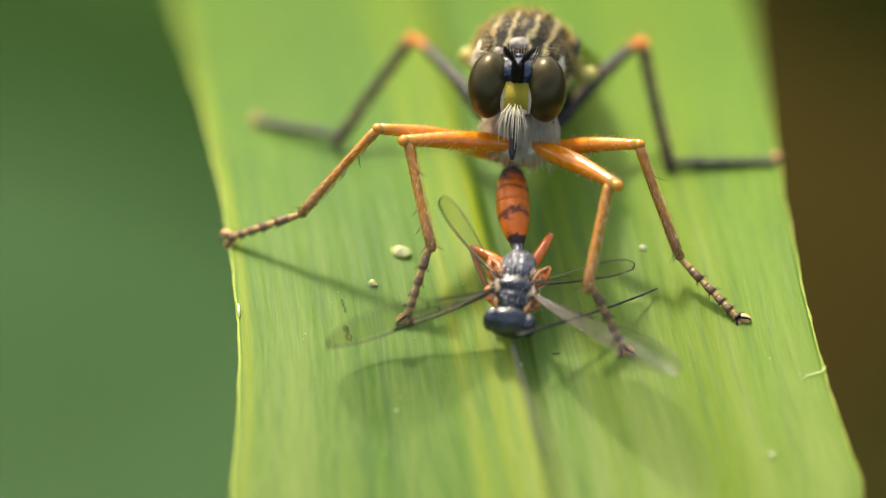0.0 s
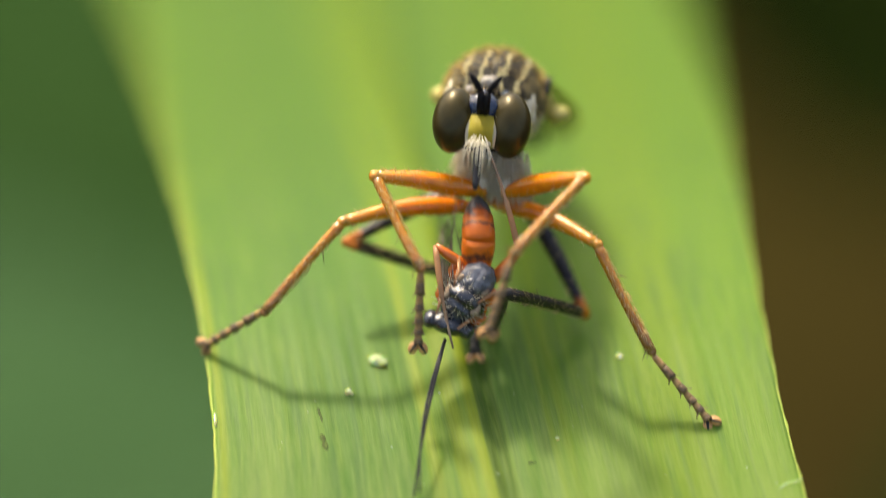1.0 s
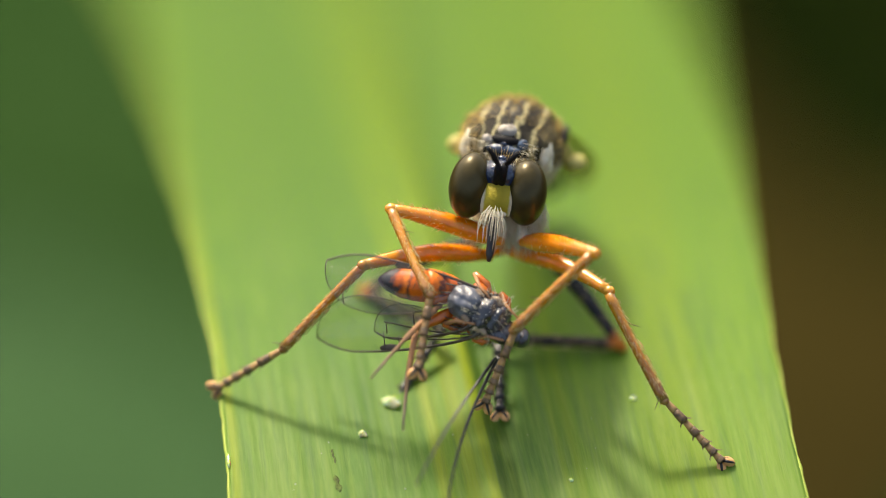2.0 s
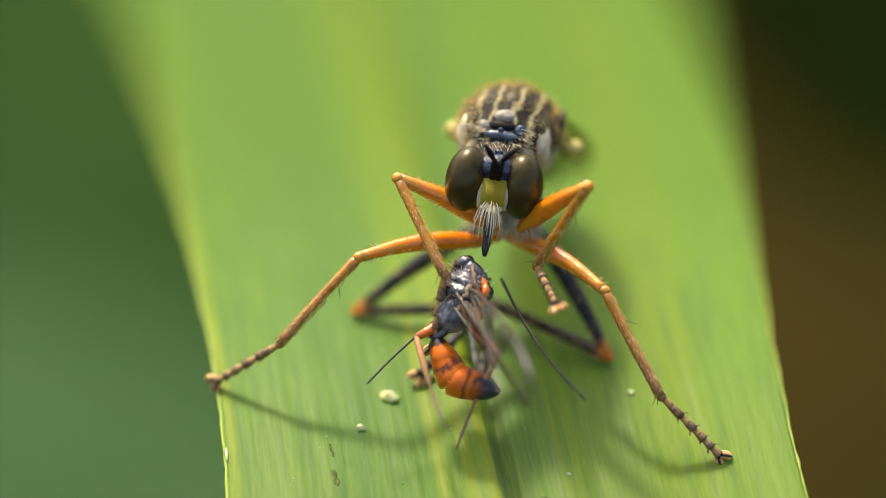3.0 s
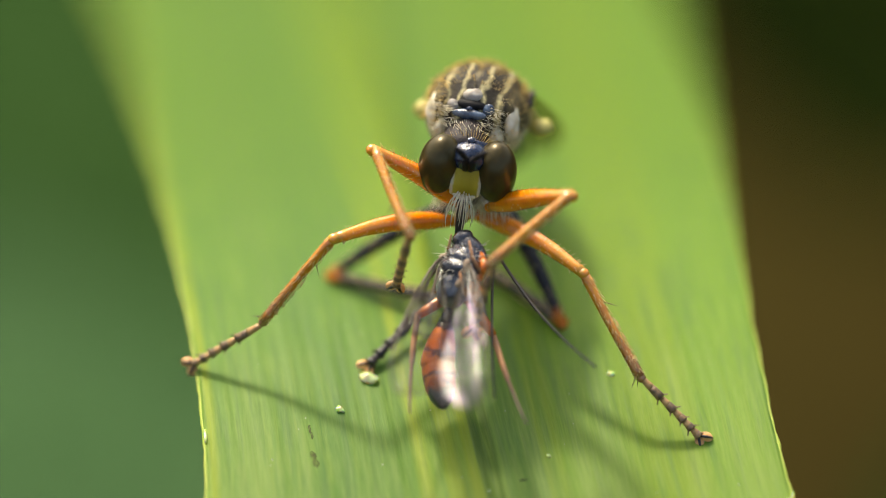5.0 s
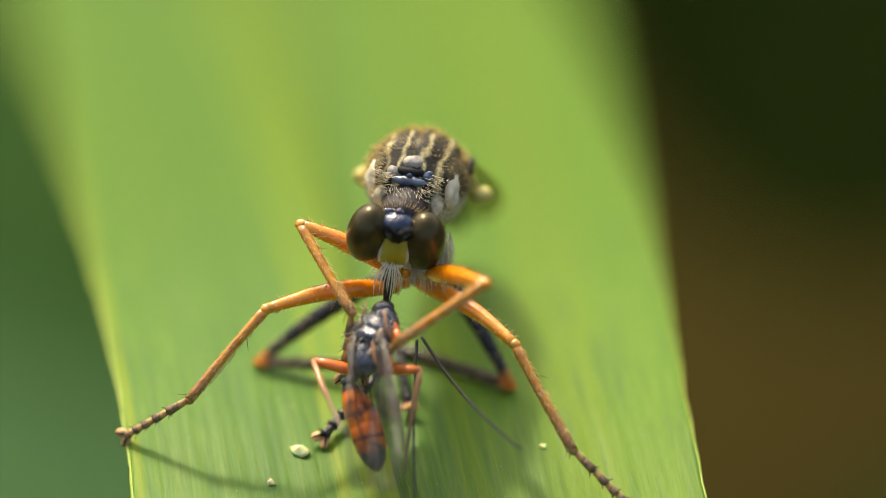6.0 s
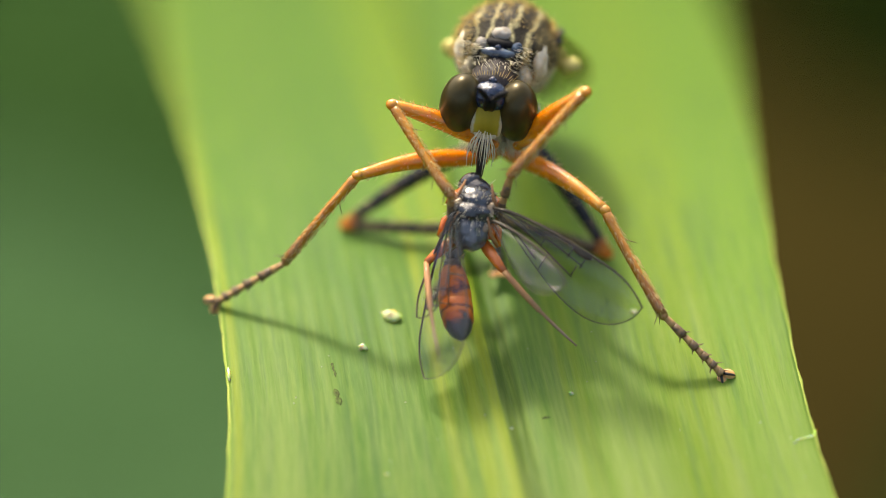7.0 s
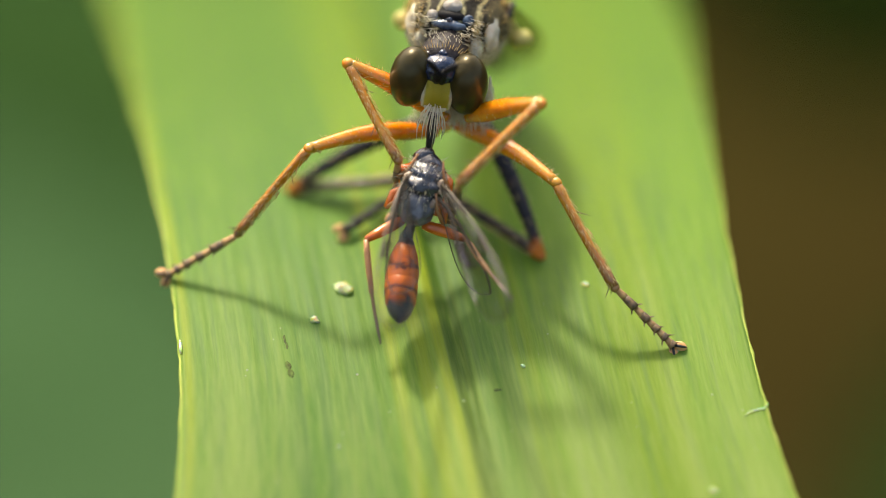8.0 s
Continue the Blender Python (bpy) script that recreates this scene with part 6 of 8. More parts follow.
    walk(fly["rh_tibia"], [
        (0, bone(2.934, 0.775, 2.004,  3.575, -1.439, -0.079)),
        (0.2, bone(2.999, 0.944, 2.275,  3.525, -1.193, -0.095)),
        (0.3, bone(3.020, 1.036, 2.282,  3.518, -1.072, -0.089)),
        (0.4, bone(3.040, 1.122, 2.295,  3.510, -0.950, -0.083)),
        (0.5, bone(3.062, 1.200, 2.314,  3.503, -0.840, -0.069)),
        (0.7, bone(2.742, -2.999, 4.574,  2.546, -4.867, 1.897)),
        (0.8, bone(2.331, -4.665, 2.695,  0.660, -7.234, 3.611)),
        (1, bone(2.059, -3.449, 0.131,  0.192, -5.291, 1.988)),
        (1.2, bone(2.767, -1.306, -0.116,  0.761, -3.767, 0.279)),
        (2.3, bone(2.534, -3.185, -0.072,  -0.517, -2.353, 0.412)),
        (2.5, bone(2.446, -3.251, -0.074,  -0.496, -2.077, 0.384)),
        (2.7, bone(2.122, -3.252, -0.074,  -1.016, -2.966, 0.484)),
        (3, bone(2.341, -3.445, -0.082,  -0.403, -1.853, 0.339)),
        (3.2, bone(2.292, -3.294, -0.076,  -0.441, -1.684, 0.350)),
        (3.5, bone(1.922, -3.722, -0.096,  -0.565, -1.765, 0.377)),
        (4, bone(1.916, -3.731, -0.096,  -0.221, -1.403, 0.406)),
        (4.3, bone(2.162, -3.229, -0.074,  -0.635, -1.764, 0.445)),
        (4.5, bone(1.561, -3.782, -0.099,  -0.663, -1.561, 0.501)),
        (4.7, bone(1.698, -2.735, -0.066,  -0.184, -0.236, -0.192)),
        (5.8, bone(1.902, -3.576, -0.088,  -0.639, -1.687, 0.375)),
        (6, bone(2.159, -2.478, -0.067,  -0.496, -0.819, -0.130)),
        (6.5, bone(2.264, -2.940, -0.067,  -0.479, -1.343, 0.339)),
        (6.8, bone(1.850, -3.509, -0.084,  -0.507, -1.406, 0.426)),
        (7, bone(2.302, -2.573, -0.066,  -0.359, -0.921, -0.121)),
        (7.5, bone(2.503, -2.918, -0.067,  -0.396, -1.632, 0.356)),
        (8, bone(1.827, -3.705, -0.095,  -0.581, -1.648, 0.368)),
    ])
    walk(fly["rh_tarsus"], [
        (0, bone(3.575, -1.439, -0.079,  6.314, -1.142, -0.266)),
        (0.2, bone(3.525, -1.193, -0.095,  6.270, -0.983, -0.277)),
        (0.3, bone(3.518, -1.072, -0.089,  6.260, -0.945, -0.279)),
        (0.4, bone(3.510, -0.950, -0.083,  6.250, -0.907, -0.282)),
        (0.5, bone(3.503, -0.840, -0.069,  6.238, -0.870, -0.285)),
        (0.7, bone(2.546, -4.867, 1.897,  4.539, -4.942, 0.230)),
        (0.8, bone(0.660, -7.234, 3.611,  1.275, -7.810, 1.150)),
        (1, bone(0.192, -5.291, 1.988,  -0.147, -3.846, -0.152)),
        (1.2, bone(0.761, -3.767, 0.279,  0.348, -6.711, -0.436)),
        (2.3, bone(-0.517, -2.353, 0.412,  -0.489, -3.696, -0.000)),
        (2.5, bone(-0.496, -2.077, 0.384,  -0.666, -3.546, 0.006)),
        (2.7, bone(-1.016, -2.966, 0.484,  -0.427, -4.173, -0.031)),
        (3, bone(-0.403, -1.853, 0.339,  -0.508, -2.903, 0.021)),
        (3.2, bone(-0.441, -1.684, 0.350,  -0.509, -2.925, 0.021)),
        (3.5, bone(-0.565, -1.765, 0.377,  -0.377, -2.971, 0.020)),
        (4, bone(-0.221, -1.403, 0.406,  -0.236, -2.255, 0.012)),
        (4.3, bone(-0.635, -1.764, 0.445,  -0.288, -3.350, 0.013)),
        (4.5, bone(-0.663, -1.561, 0.501,  -0.406, -3.350, 0.013)),
        (4.7, bone(-0.184, -0.236, -0.192,  0.031, -3.195, 0.017)),
        (5.8, bone(-0.639, -1.687, 0.375,  -0.550, -3.128, 0.018)),
        (6, bone(-0.496, -0.819, -0.130,  -0.309, -2.834, 0.021)),
        (6.5, bone(-0.479, -1.343, 0.339,  -0.454, -2.672, 0.020)),
        (6.8, bone(-0.507, -1.406, 0.426,  -0.324, -2.972, 0.020)),
        (7, bone(-0.359, -0.921, -0.121,  -0.294, -2.696, 0.020)),
        (7.5, bone(-0.396, -1.632, 0.356,  -0.119, -2.388, 0.016)),
        (8, bone(-0.581, -1.648, 0.368,  -0.240, -2.648, 0.020)),
    ])
    walk(wasp["root"], [
        (0, axes(1.362, -7.396, 0.024,  -0.181, -0.829, -0.529,  0.048, -0.545, 0.837)),
        (0.2, axes(1.174, -6.788, 0.228,  -0.272, -0.458, -0.847,  -0.065, -0.869, 0.491)),
        (0.3, axes(1.007, -6.600, 0.311,  -0.291, -0.326, -0.900,  -0.115, -0.922, 0.371)),
        (0.4, axes(0.840, -6.414, 0.396,  -0.304, -0.206, -0.930,  -0.165, -0.950, 0.264)),
        (0.5, axes(0.674, -6.143, 0.422,  -0.355, -0.478, -0.803,  -0.069, -0.843, 0.533)),
        (0.7, axes(0.721, -5.729, 0.732,  -0.434, -0.553, -0.712,  -0.032, -0.780, 0.625)),
        (0.8, axes(0.744, -5.733, 1.037,  -0.478, -0.513, -0.713,  -0.050, -0.795, 0.605)),
        (1, axes(0.789, -5.609, 1.552,  -0.581, -0.463, -0.669,  -0.065, -0.793, 0.605)),
        (1.2, axes(0.839, -5.796, 1.636,  -0.316, -0.541, -0.779,  -0.041, -0.813, 0.581)),
        (1.75, axes(0.855, -5.779, 2.149,  0.528, -0.484, -0.698,  0.025, -0.813, 0.582)),
        (2.3, axes(0.871, -5.363, 2.263,  0.991, -0.076, -0.112,  0.019, -0.739, 0.673)),
        (2.5, axes(0.284, -5.341, 2.295,  0.986, 0.095, 0.140,  -0.034, -0.700, 0.714)),
        (2.7, axes(0.329, -5.429, 2.167,  0.489, 0.492, 0.720,  -0.451, -0.564, 0.692)),
        (3, axes(0.465, -5.311, 2.347,  0.362, 0.527, 0.769,  -0.664, -0.434, 0.609)),
        (3.2, axes(0.491, -5.357, 2.274,  0.162, 0.557, 0.815,  -0.708, -0.510, 0.489)),
        (3.5, axes(0.439, -5.240, 2.445,  0.182, 0.554, 0.813,  -0.705, -0.502, 0.500)),
        (4, axes(0.465, -5.302, 2.354,  0.287, 0.540, 0.791,  -0.686, -0.461, 0.563)),
        (4.3, axes(0.716, -5.356, 2.274,  0.482, 0.494, 0.724,  -0.614, -0.399, 0.681)),
        (4.5, axes(0.865, -5.365, 2.264,  0.185, 0.554, 0.811,  -0.705, -0.500, 0.503)),
        (4.7, axes(0.949, -5.288, 2.375,  0.325, 0.533, 0.781,  -0.675, -0.447, 0.586)),
        (5.8, axes(0.523, -5.189, 2.519,  0.303, 0.536, 0.788,  -0.682, -0.455, 0.573)),
        (6, axes(0.465, -5.189, 2.519,  0.386, 0.519, 0.763,  -0.656, -0.427, 0.623)),
        (6.5, axes(0.478, -5.313, 2.338,  0.354, 0.527, 0.772,  -0.666, -0.437, 0.604)),
        (6.8, axes(0.549, -5.324, 2.322,  0.291, 0.539, 0.790,  -0.215, -0.768, 0.603)),
        (7, axes(0.645, -5.280, 2.386,  0.174, 0.555, 0.814,  -0.025, -0.824, 0.567)),
        (7.5, axes(0.594, -5.371, 2.253,  0.321, 0.534, 0.782,  -0.044, -0.817, 0.576)),
        (8, axes(0.581, -5.313, 2.338,  0.273, 0.542, 0.795,  -0.038, -0.819, 0.572)),
    ])
    walk(wasp["petiole"], [
        (0, bone(0.000, -0.700, -0.000,  0.120, -1.112, -0.256,  (-0.028, 0.391, 0.920))),
        (0.2, bone(0.000, -0.700, -0.000,  0.121, -0.936, -0.424,  (-0.041, -0.094, 0.995))),
        (0.3, bone(-0.000, -0.700, -0.000,  0.115, -0.853, -0.462,  (-0.046, -0.233, 0.971))),
        (0.4, bone(0.000, -0.700, 0.000,  0.106, -0.778, -0.482,  (-0.051, -0.350, 0.935))),
        (0.5, bone(-0.000, -0.700, 0.000,  0.122, -0.989, -0.389,  (-0.053, -0.052, 0.997))),
        (0.7, bone(0.000, -0.700, -0.000,  0.214, -1.135, -0.123,  (-0.064, 0.060, 0.996))),
        (0.8, bone(0.000, -0.700, -0.000,  0.257, -1.058, -0.236,  (-0.071, 0.027, 0.997))),
        (1, bone(0.000, -0.700, -0.000,  0.003, -0.332, -0.339,  (-0.086, 0.010, 0.996))),
        (1.2, bone(0.000, -0.700, -0.000,  -0.376, -0.455, -0.221,  (-0.047, 0.013, 0.999))),
        (2.3, bone(-0.000, -0.700, -0.000,  -0.233, -0.589, -0.428,  (0.146, 0.001, 0.989))),
        (2.5, bone(0.000, -0.700, -0.000,  -0.210, -1.108, -0.198,  (0.203, -0.001, 0.979))),
        (2.7, bone(0.000, -0.700, 0.000,  -0.358, -1.034, 0.099,  (0.520, -0.005, 0.854))),
        (3, bone(0.000, -0.700, 0.000,  -0.232, -1.126, 0.121,  (0.714, -0.007, 0.700))),
        (3.2, bone(0.000, -0.700, 0.000,  -0.296, -1.050, 0.200,  (0.718, -0.006, 0.696))),
        (3.5, bone(-0.000, -0.700, -0.000,  -0.254, -1.117, 0.108,  (0.718, -0.005, 0.696))),
        (4, bone(-0.000, -0.700, -0.000,  -0.429, -0.674, 0.256,  (0.717, -0.005, 0.697))),
        (4.3, bone(-0.000, -0.700, -0.000,  -0.307, -1.080, 0.107,  (0.703, -0.005, 0.711))),
        (4.5, bone(0.000, -0.700, 0.000,  -0.097, -1.190, -0.006,  (0.718, -0.006, 0.696))),
        (4.7, bone(0.000, -0.700, 0.000,  -0.039, -1.196, -0.045,  (0.715, -0.005, 0.699))),
        (5.8, bone(-0.000, -0.700, -0.000,  -0.079, -1.189, -0.069,  (0.716, -0.004, 0.698))),
        (6, bone(0.000, -0.700, 0.000,  -0.236, -1.139, 0.040,  (0.712, -0.004, 0.702))),
        (6.5, bone(-0.000, -0.700, -0.000,  -0.117, -1.185, -0.035,  (0.714, -0.005, 0.700))),
        (6.8, bone(-0.000, -0.700, -0.000,  -0.051, -1.193, -0.067,  (0.226, -0.005, 0.974))),
        (7, bone(-0.000, -0.700, -0.000,  -0.318, -1.078, -0.076,  (0.026, -0.005, 1.000))),
        (7.5, bone(0.000, -0.700, 0.000,  -0.373, -1.024, -0.080,  (0.048, -0.005, 0.999))),
        (8, bone(-0.000, -0.700, -0.000,  -0.052, -1.171, -0.158,  (0.041, -0.005, 0.999))),
    ])
    walk(wasp["gaster"], [
        (0, bone(0.120, -1.112, -0.256,  0.414, -2.114, -0.370,  (-0.028, 0.391, 0.920))),
        (0.2, bone(0.121, -0.936, -0.424,  0.482, -1.749, -0.982,  (-0.041, -0.094, 0.995))),
        (0.3, bone(0.115, -0.853, -0.462,  0.460, -1.588, -1.128,  (-0.046, -0.233, 0.971))),
        (0.4, bone(0.106, -0.778, -0.482,  0.432, -1.442, -1.228,  (-0.051, -0.350, 0.935))),
        (0.5, bone(0.122, -0.989, -0.389,  0.434, -1.971, -0.594,  (-0.053, -0.052, 0.997))),
        (0.7, bone(0.214, -1.135, -0.123,  0.615, -2.052, 0.195,  (-0.064, 0.060, 0.996))),
        (0.8, bone(0.257, -1.058, -0.236,  0.658, -1.909, 0.231,  (-0.071, 0.027, 0.997))),
        (1, bone(0.003, -0.332, -0.339,  0.495, -1.190, 0.015,  (-0.086, 0.010, 0.996))),
        (1.2, bone(-0.376, -0.455, -0.221,  0.138, -1.339, 0.017,  (-0.047, 0.013, 0.999))),
        (2.3, bone(-0.233, -0.589, -0.428,  0.154, -1.507, -0.096,  (0.146, 0.001, 0.989))),
        (2.5, bone(-0.210, -1.108, -0.198,  0.333, -1.953, 0.109,  (0.203, -0.001, 0.979))),
        (2.7, bone(-0.358, -1.034, 0.099,  0.073, -1.987, 0.004,  (0.520, -0.005, 0.854))),
        (3, bone(-0.232, -1.126, 0.121,  0.400, -1.859, -0.286,  (0.714, -0.007, 0.700))),
        (3.2, bone(-0.296, -1.050, 0.200,  0.384, -1.633, -0.347,  (0.718, -0.006, 0.696))),
        (3.5, bone(-0.254, -1.117, 0.108,  0.460, -1.666, -0.432,  (0.718, -0.005, 0.696))),
        (4, bone(-0.429, -0.674, 0.256,  0.179, -1.411, -0.181,  (0.717, -0.005, 0.697))),
        (4.3, bone(-0.307, -1.080, 0.107,  0.362, -1.780, -0.299,  (0.703, -0.005, 0.711))),
        (4.5, bone(-0.097, -1.190, -0.006,  0.318, -2.135, -0.200,  (0.718, -0.006, 0.696))),
        (4.7, bone(-0.039, -1.196, -0.045,  0.099, -2.237, -0.024,  (0.715, -0.005, 0.699))),
        (5.8, bone(-0.079, -1.189, -0.069,  0.464, -2.020, -0.412,  (0.716, -0.004, 0.698))),
        (6, bone(-0.236, -1.139, 0.040,  0.415, -1.856, -0.367,  (0.712, -0.004, 0.702))),
        (6.5, bone(-0.117, -1.185, -0.035,  0.585, -1.775, -0.547,  (0.714, -0.005, 0.700))),
        (6.8, bone(-0.051, -1.193, -0.067,  0.398, -2.141, -0.014,  (0.226, -0.005, 0.974))),
        (7, bone(-0.318, -1.078, -0.076,  -0.055, -2.087, 0.045,  (0.026, -0.005, 1.000))),
        (7.5, bone(-0.373, -1.024, -0.080,  0.172, -1.914, 0.032,  (0.048, -0.005, 0.999))),
        (8, bone(-0.052, -1.171, -0.158,  0.116, -2.169, 0.123,  (0.041, -0.005, 0.999))),
    ])
    walk(wasp["gaster_tip"], [
        (0, bone(0.414, -2.114, -0.370,  0.597, -3.142, -0.474,  (-0.028, 0.391, 0.920))),
        (0.2, bone(0.482, -1.749, -0.982,  0.724, -2.603, -1.544,  (-0.041, -0.094, 0.995))),
        (0.3, bone(0.460, -1.588, -1.128,  0.697, -2.370, -1.788,  (-0.046, -0.233, 0.971))),
        (0.4, bone(0.432, -1.442, -1.228,  0.667, -2.157, -1.960,  (-0.051, -0.350, 0.935))),
        (0.5, bone(0.434, -1.971, -0.594,  0.635, -2.901, -1.036,  (-0.053, -0.052, 0.997))),
        (0.7, bone(0.615, -2.052, 0.195,  0.913, -2.877, -0.382,  (-0.064, 0.060, 0.996))),
        (0.8, bone(0.658, -1.909, 0.231,  1.037, -2.631, -0.430,  (-0.071, 0.027, 0.997))),
        (1, bone(0.495, -1.190, 0.015,  1.119, -1.989, -0.258,  (-0.086, 0.010, 0.996))),
        (1.2, bone(0.138, -1.339, 0.017,  0.502, -2.251, -0.355,  (-0.047, 0.013, 0.999))),
        (2.3, bone(0.154, -1.507, -0.096,  0.588, -2.459, -0.179,  (0.146, 0.001, 0.989))),
        (2.5, bone(0.333, -1.953, 0.109,  0.827, -2.753, -0.359,  (0.203, -0.001, 0.979))),
        (2.7, bone(0.073, -1.987, 0.004,  1.088, -2.082, -0.249,  (0.520, -0.005, 0.854))),
        (3, bone(0.400, -1.859, -0.286,  1.262, -1.743, -0.874,  (0.714, -0.007, 0.700))),
        (3.2, bone(0.384, -1.633, -0.347,  1.038, -1.523, -1.161,  (0.718, -0.006, 0.696))),
        (3.5, bone(0.460, -1.666, -0.432,  1.115, -1.684, -1.252,  (0.718, -0.005, 0.696))),
        (4, bone(0.179, -1.411, -0.181,  0.871, -1.678, -0.924,  (0.717, -0.005, 0.697))),
        (4.3, bone(0.362, -1.780, -0.299,  1.247, -2.007, -0.817,  (0.703, -0.005, 0.711))),
        (4.5, bone(0.318, -2.135, -0.200,  1.248, -2.358, -0.632,  (0.718, -0.006, 0.696))),
        (4.7, bone(0.099, -2.237, -0.024,  0.722, -3.059, 0.174,  (0.715, -0.005, 0.699))),
        (5.8, bone(0.464, -2.020, -0.412,  1.251, -2.631, -0.743,  (0.716, -0.004, 0.698))),
        (6, bone(0.415, -1.856, -0.367,  1.045, -2.656, -0.621,  (0.712, -0.004, 0.702))),
        (6.5, bone(0.585, -1.775, -0.547,  1.416, -1.823, -1.187,  (0.714, -0.005, 0.700))),
        (6.8, bone(0.398, -2.141, -0.014,  0.971, -2.802, 0.566,  (0.226, -0.005, 0.974))),
        (7, bone(-0.055, -2.087, 0.045,  0.234, -2.821, 0.738,  (0.026, -0.005, 1.000))),
        (7.5, bone(0.172, -1.914, 0.032,  0.915, -2.434, 0.561,  (0.048, -0.005, 0.999))),
        (8, bone(0.116, -2.169, 0.123,  0.346, -3.016, 0.700,  (0.041, -0.005, 0.999))),
    ])
    walk(wasp["head"], [
        (0, bone(-0.020, 0.820, 0.120,  -0.126, 1.676, 0.745,  (-0.155, 0.091, 1.348))),
        (0.2, bone(-0.000, 0.600, 0.000,  -0.147, 1.029, 0.943,  (-0.130, -0.571, 1.227))),
        (0.3, bone(-0.000, 0.600, 0.000,  -0.082, 0.875, 0.799,  (-0.121, -0.741, 1.134))),
        (0.4, bone(-0.000, 0.600, 0.000,  -0.007, 0.800, 0.617,  (-0.111, -0.876, 1.034))),
        (0.5, bone(0.000, 0.600, -0.000,  0.085, 0.881, 0.273,  (-0.106, -0.525, 1.250))),
        (0.7, bone(0.000, 0.600, -0.000,  0.034, 0.915, 0.044,  (-0.084, -0.382, 1.302))),
        (0.8, bone(-0.000, 0.600, -0.000,  0.001, 0.916, -0.050,  (-0.069, -0.425, 1.290))),
        (1, bone(0.000, 0.600, -0.000,  -0.091, 0.915, -0.098,  (-0.033, -0.441, 1.286))),
        (1.2, bone(-0.000, 0.600, 0.000,  0.301, 0.944, -0.078,  (-0.119, -0.440, 1.281))),
        (2.3, bone(0.000, 0.600, 0.000,  0.603, 0.737, -0.470,  (-0.246, 0.143, 1.330))),
        (2.5, bone(0.000, 0.350, 0.000,  0.672, 1.099, -0.814,  (-0.107, 0.266, 1.329))),
        (2.7, bone(0.000, 0.350, 0.000,  0.242, 0.679, -1.257,  (0.642, 0.452, 1.110))),
        (3, bone(-0.000, 0.350, -0.000,  -0.303, 0.774, -1.046,  (0.941, 0.450, 0.873))),
        (3.2, bone(0.000, 0.350, 0.000,  -0.424, 0.785, -0.927,  (1.011, 0.434, 0.799))),
        (3.5, bone(-0.000, 0.350, -0.000,  -0.145, 0.672, -1.214,  (1.004, 0.438, 0.805))),
        (4, bone(0.000, 0.350, 0.000,  -0.064, 0.566, -1.296,  (0.969, 0.448, 0.842))),
        (4.3, bone(0.000, 0.350, 0.000,  -0.307, 0.709, -1.030,  (0.883, 0.453, 0.929))),
        (4.5, bone(-0.000, 0.350, -0.000,  -0.280, 0.573, -1.076,  (1.004, 0.437, 0.806))),
        (4.7, bone(0.000, 0.350, 0.000,  -0.318, 0.749, -1.033,  (0.955, 0.451, 0.857))),
        (5.8, bone(-0.000, 0.350, -0.000,  -0.161, 0.457, -1.196,  (0.963, 0.450, 0.848))),
        (6, bone(-0.000, 0.350, 0.000,  -0.096, 0.544, -1.254,  (0.929, 0.455, 0.882))),
        (6.5, bone(0.000, 0.350, -0.000,  -0.099, 0.704, -1.255,  (0.943, 0.452, 0.869))),
        (6.8, bone(-0.000, 0.350, -0.000,  0.449, 0.677, -1.079,  (0.359, 0.448, 1.233))),
        (7, bone(0.000, 0.350, 0.000,  0.296, 0.421, -0.958,  (0.158, 0.437, 1.278))),
        (7.5, bone(-0.000, 0.350, -0.000,  0.557, 0.522, -0.977,  (0.117, 0.450, 1.278))),
        (8, bone(0.000, 0.350, 0.000,  0.424, 0.457, -0.968,  (0.131, 0.447, 1.278))),
    ])
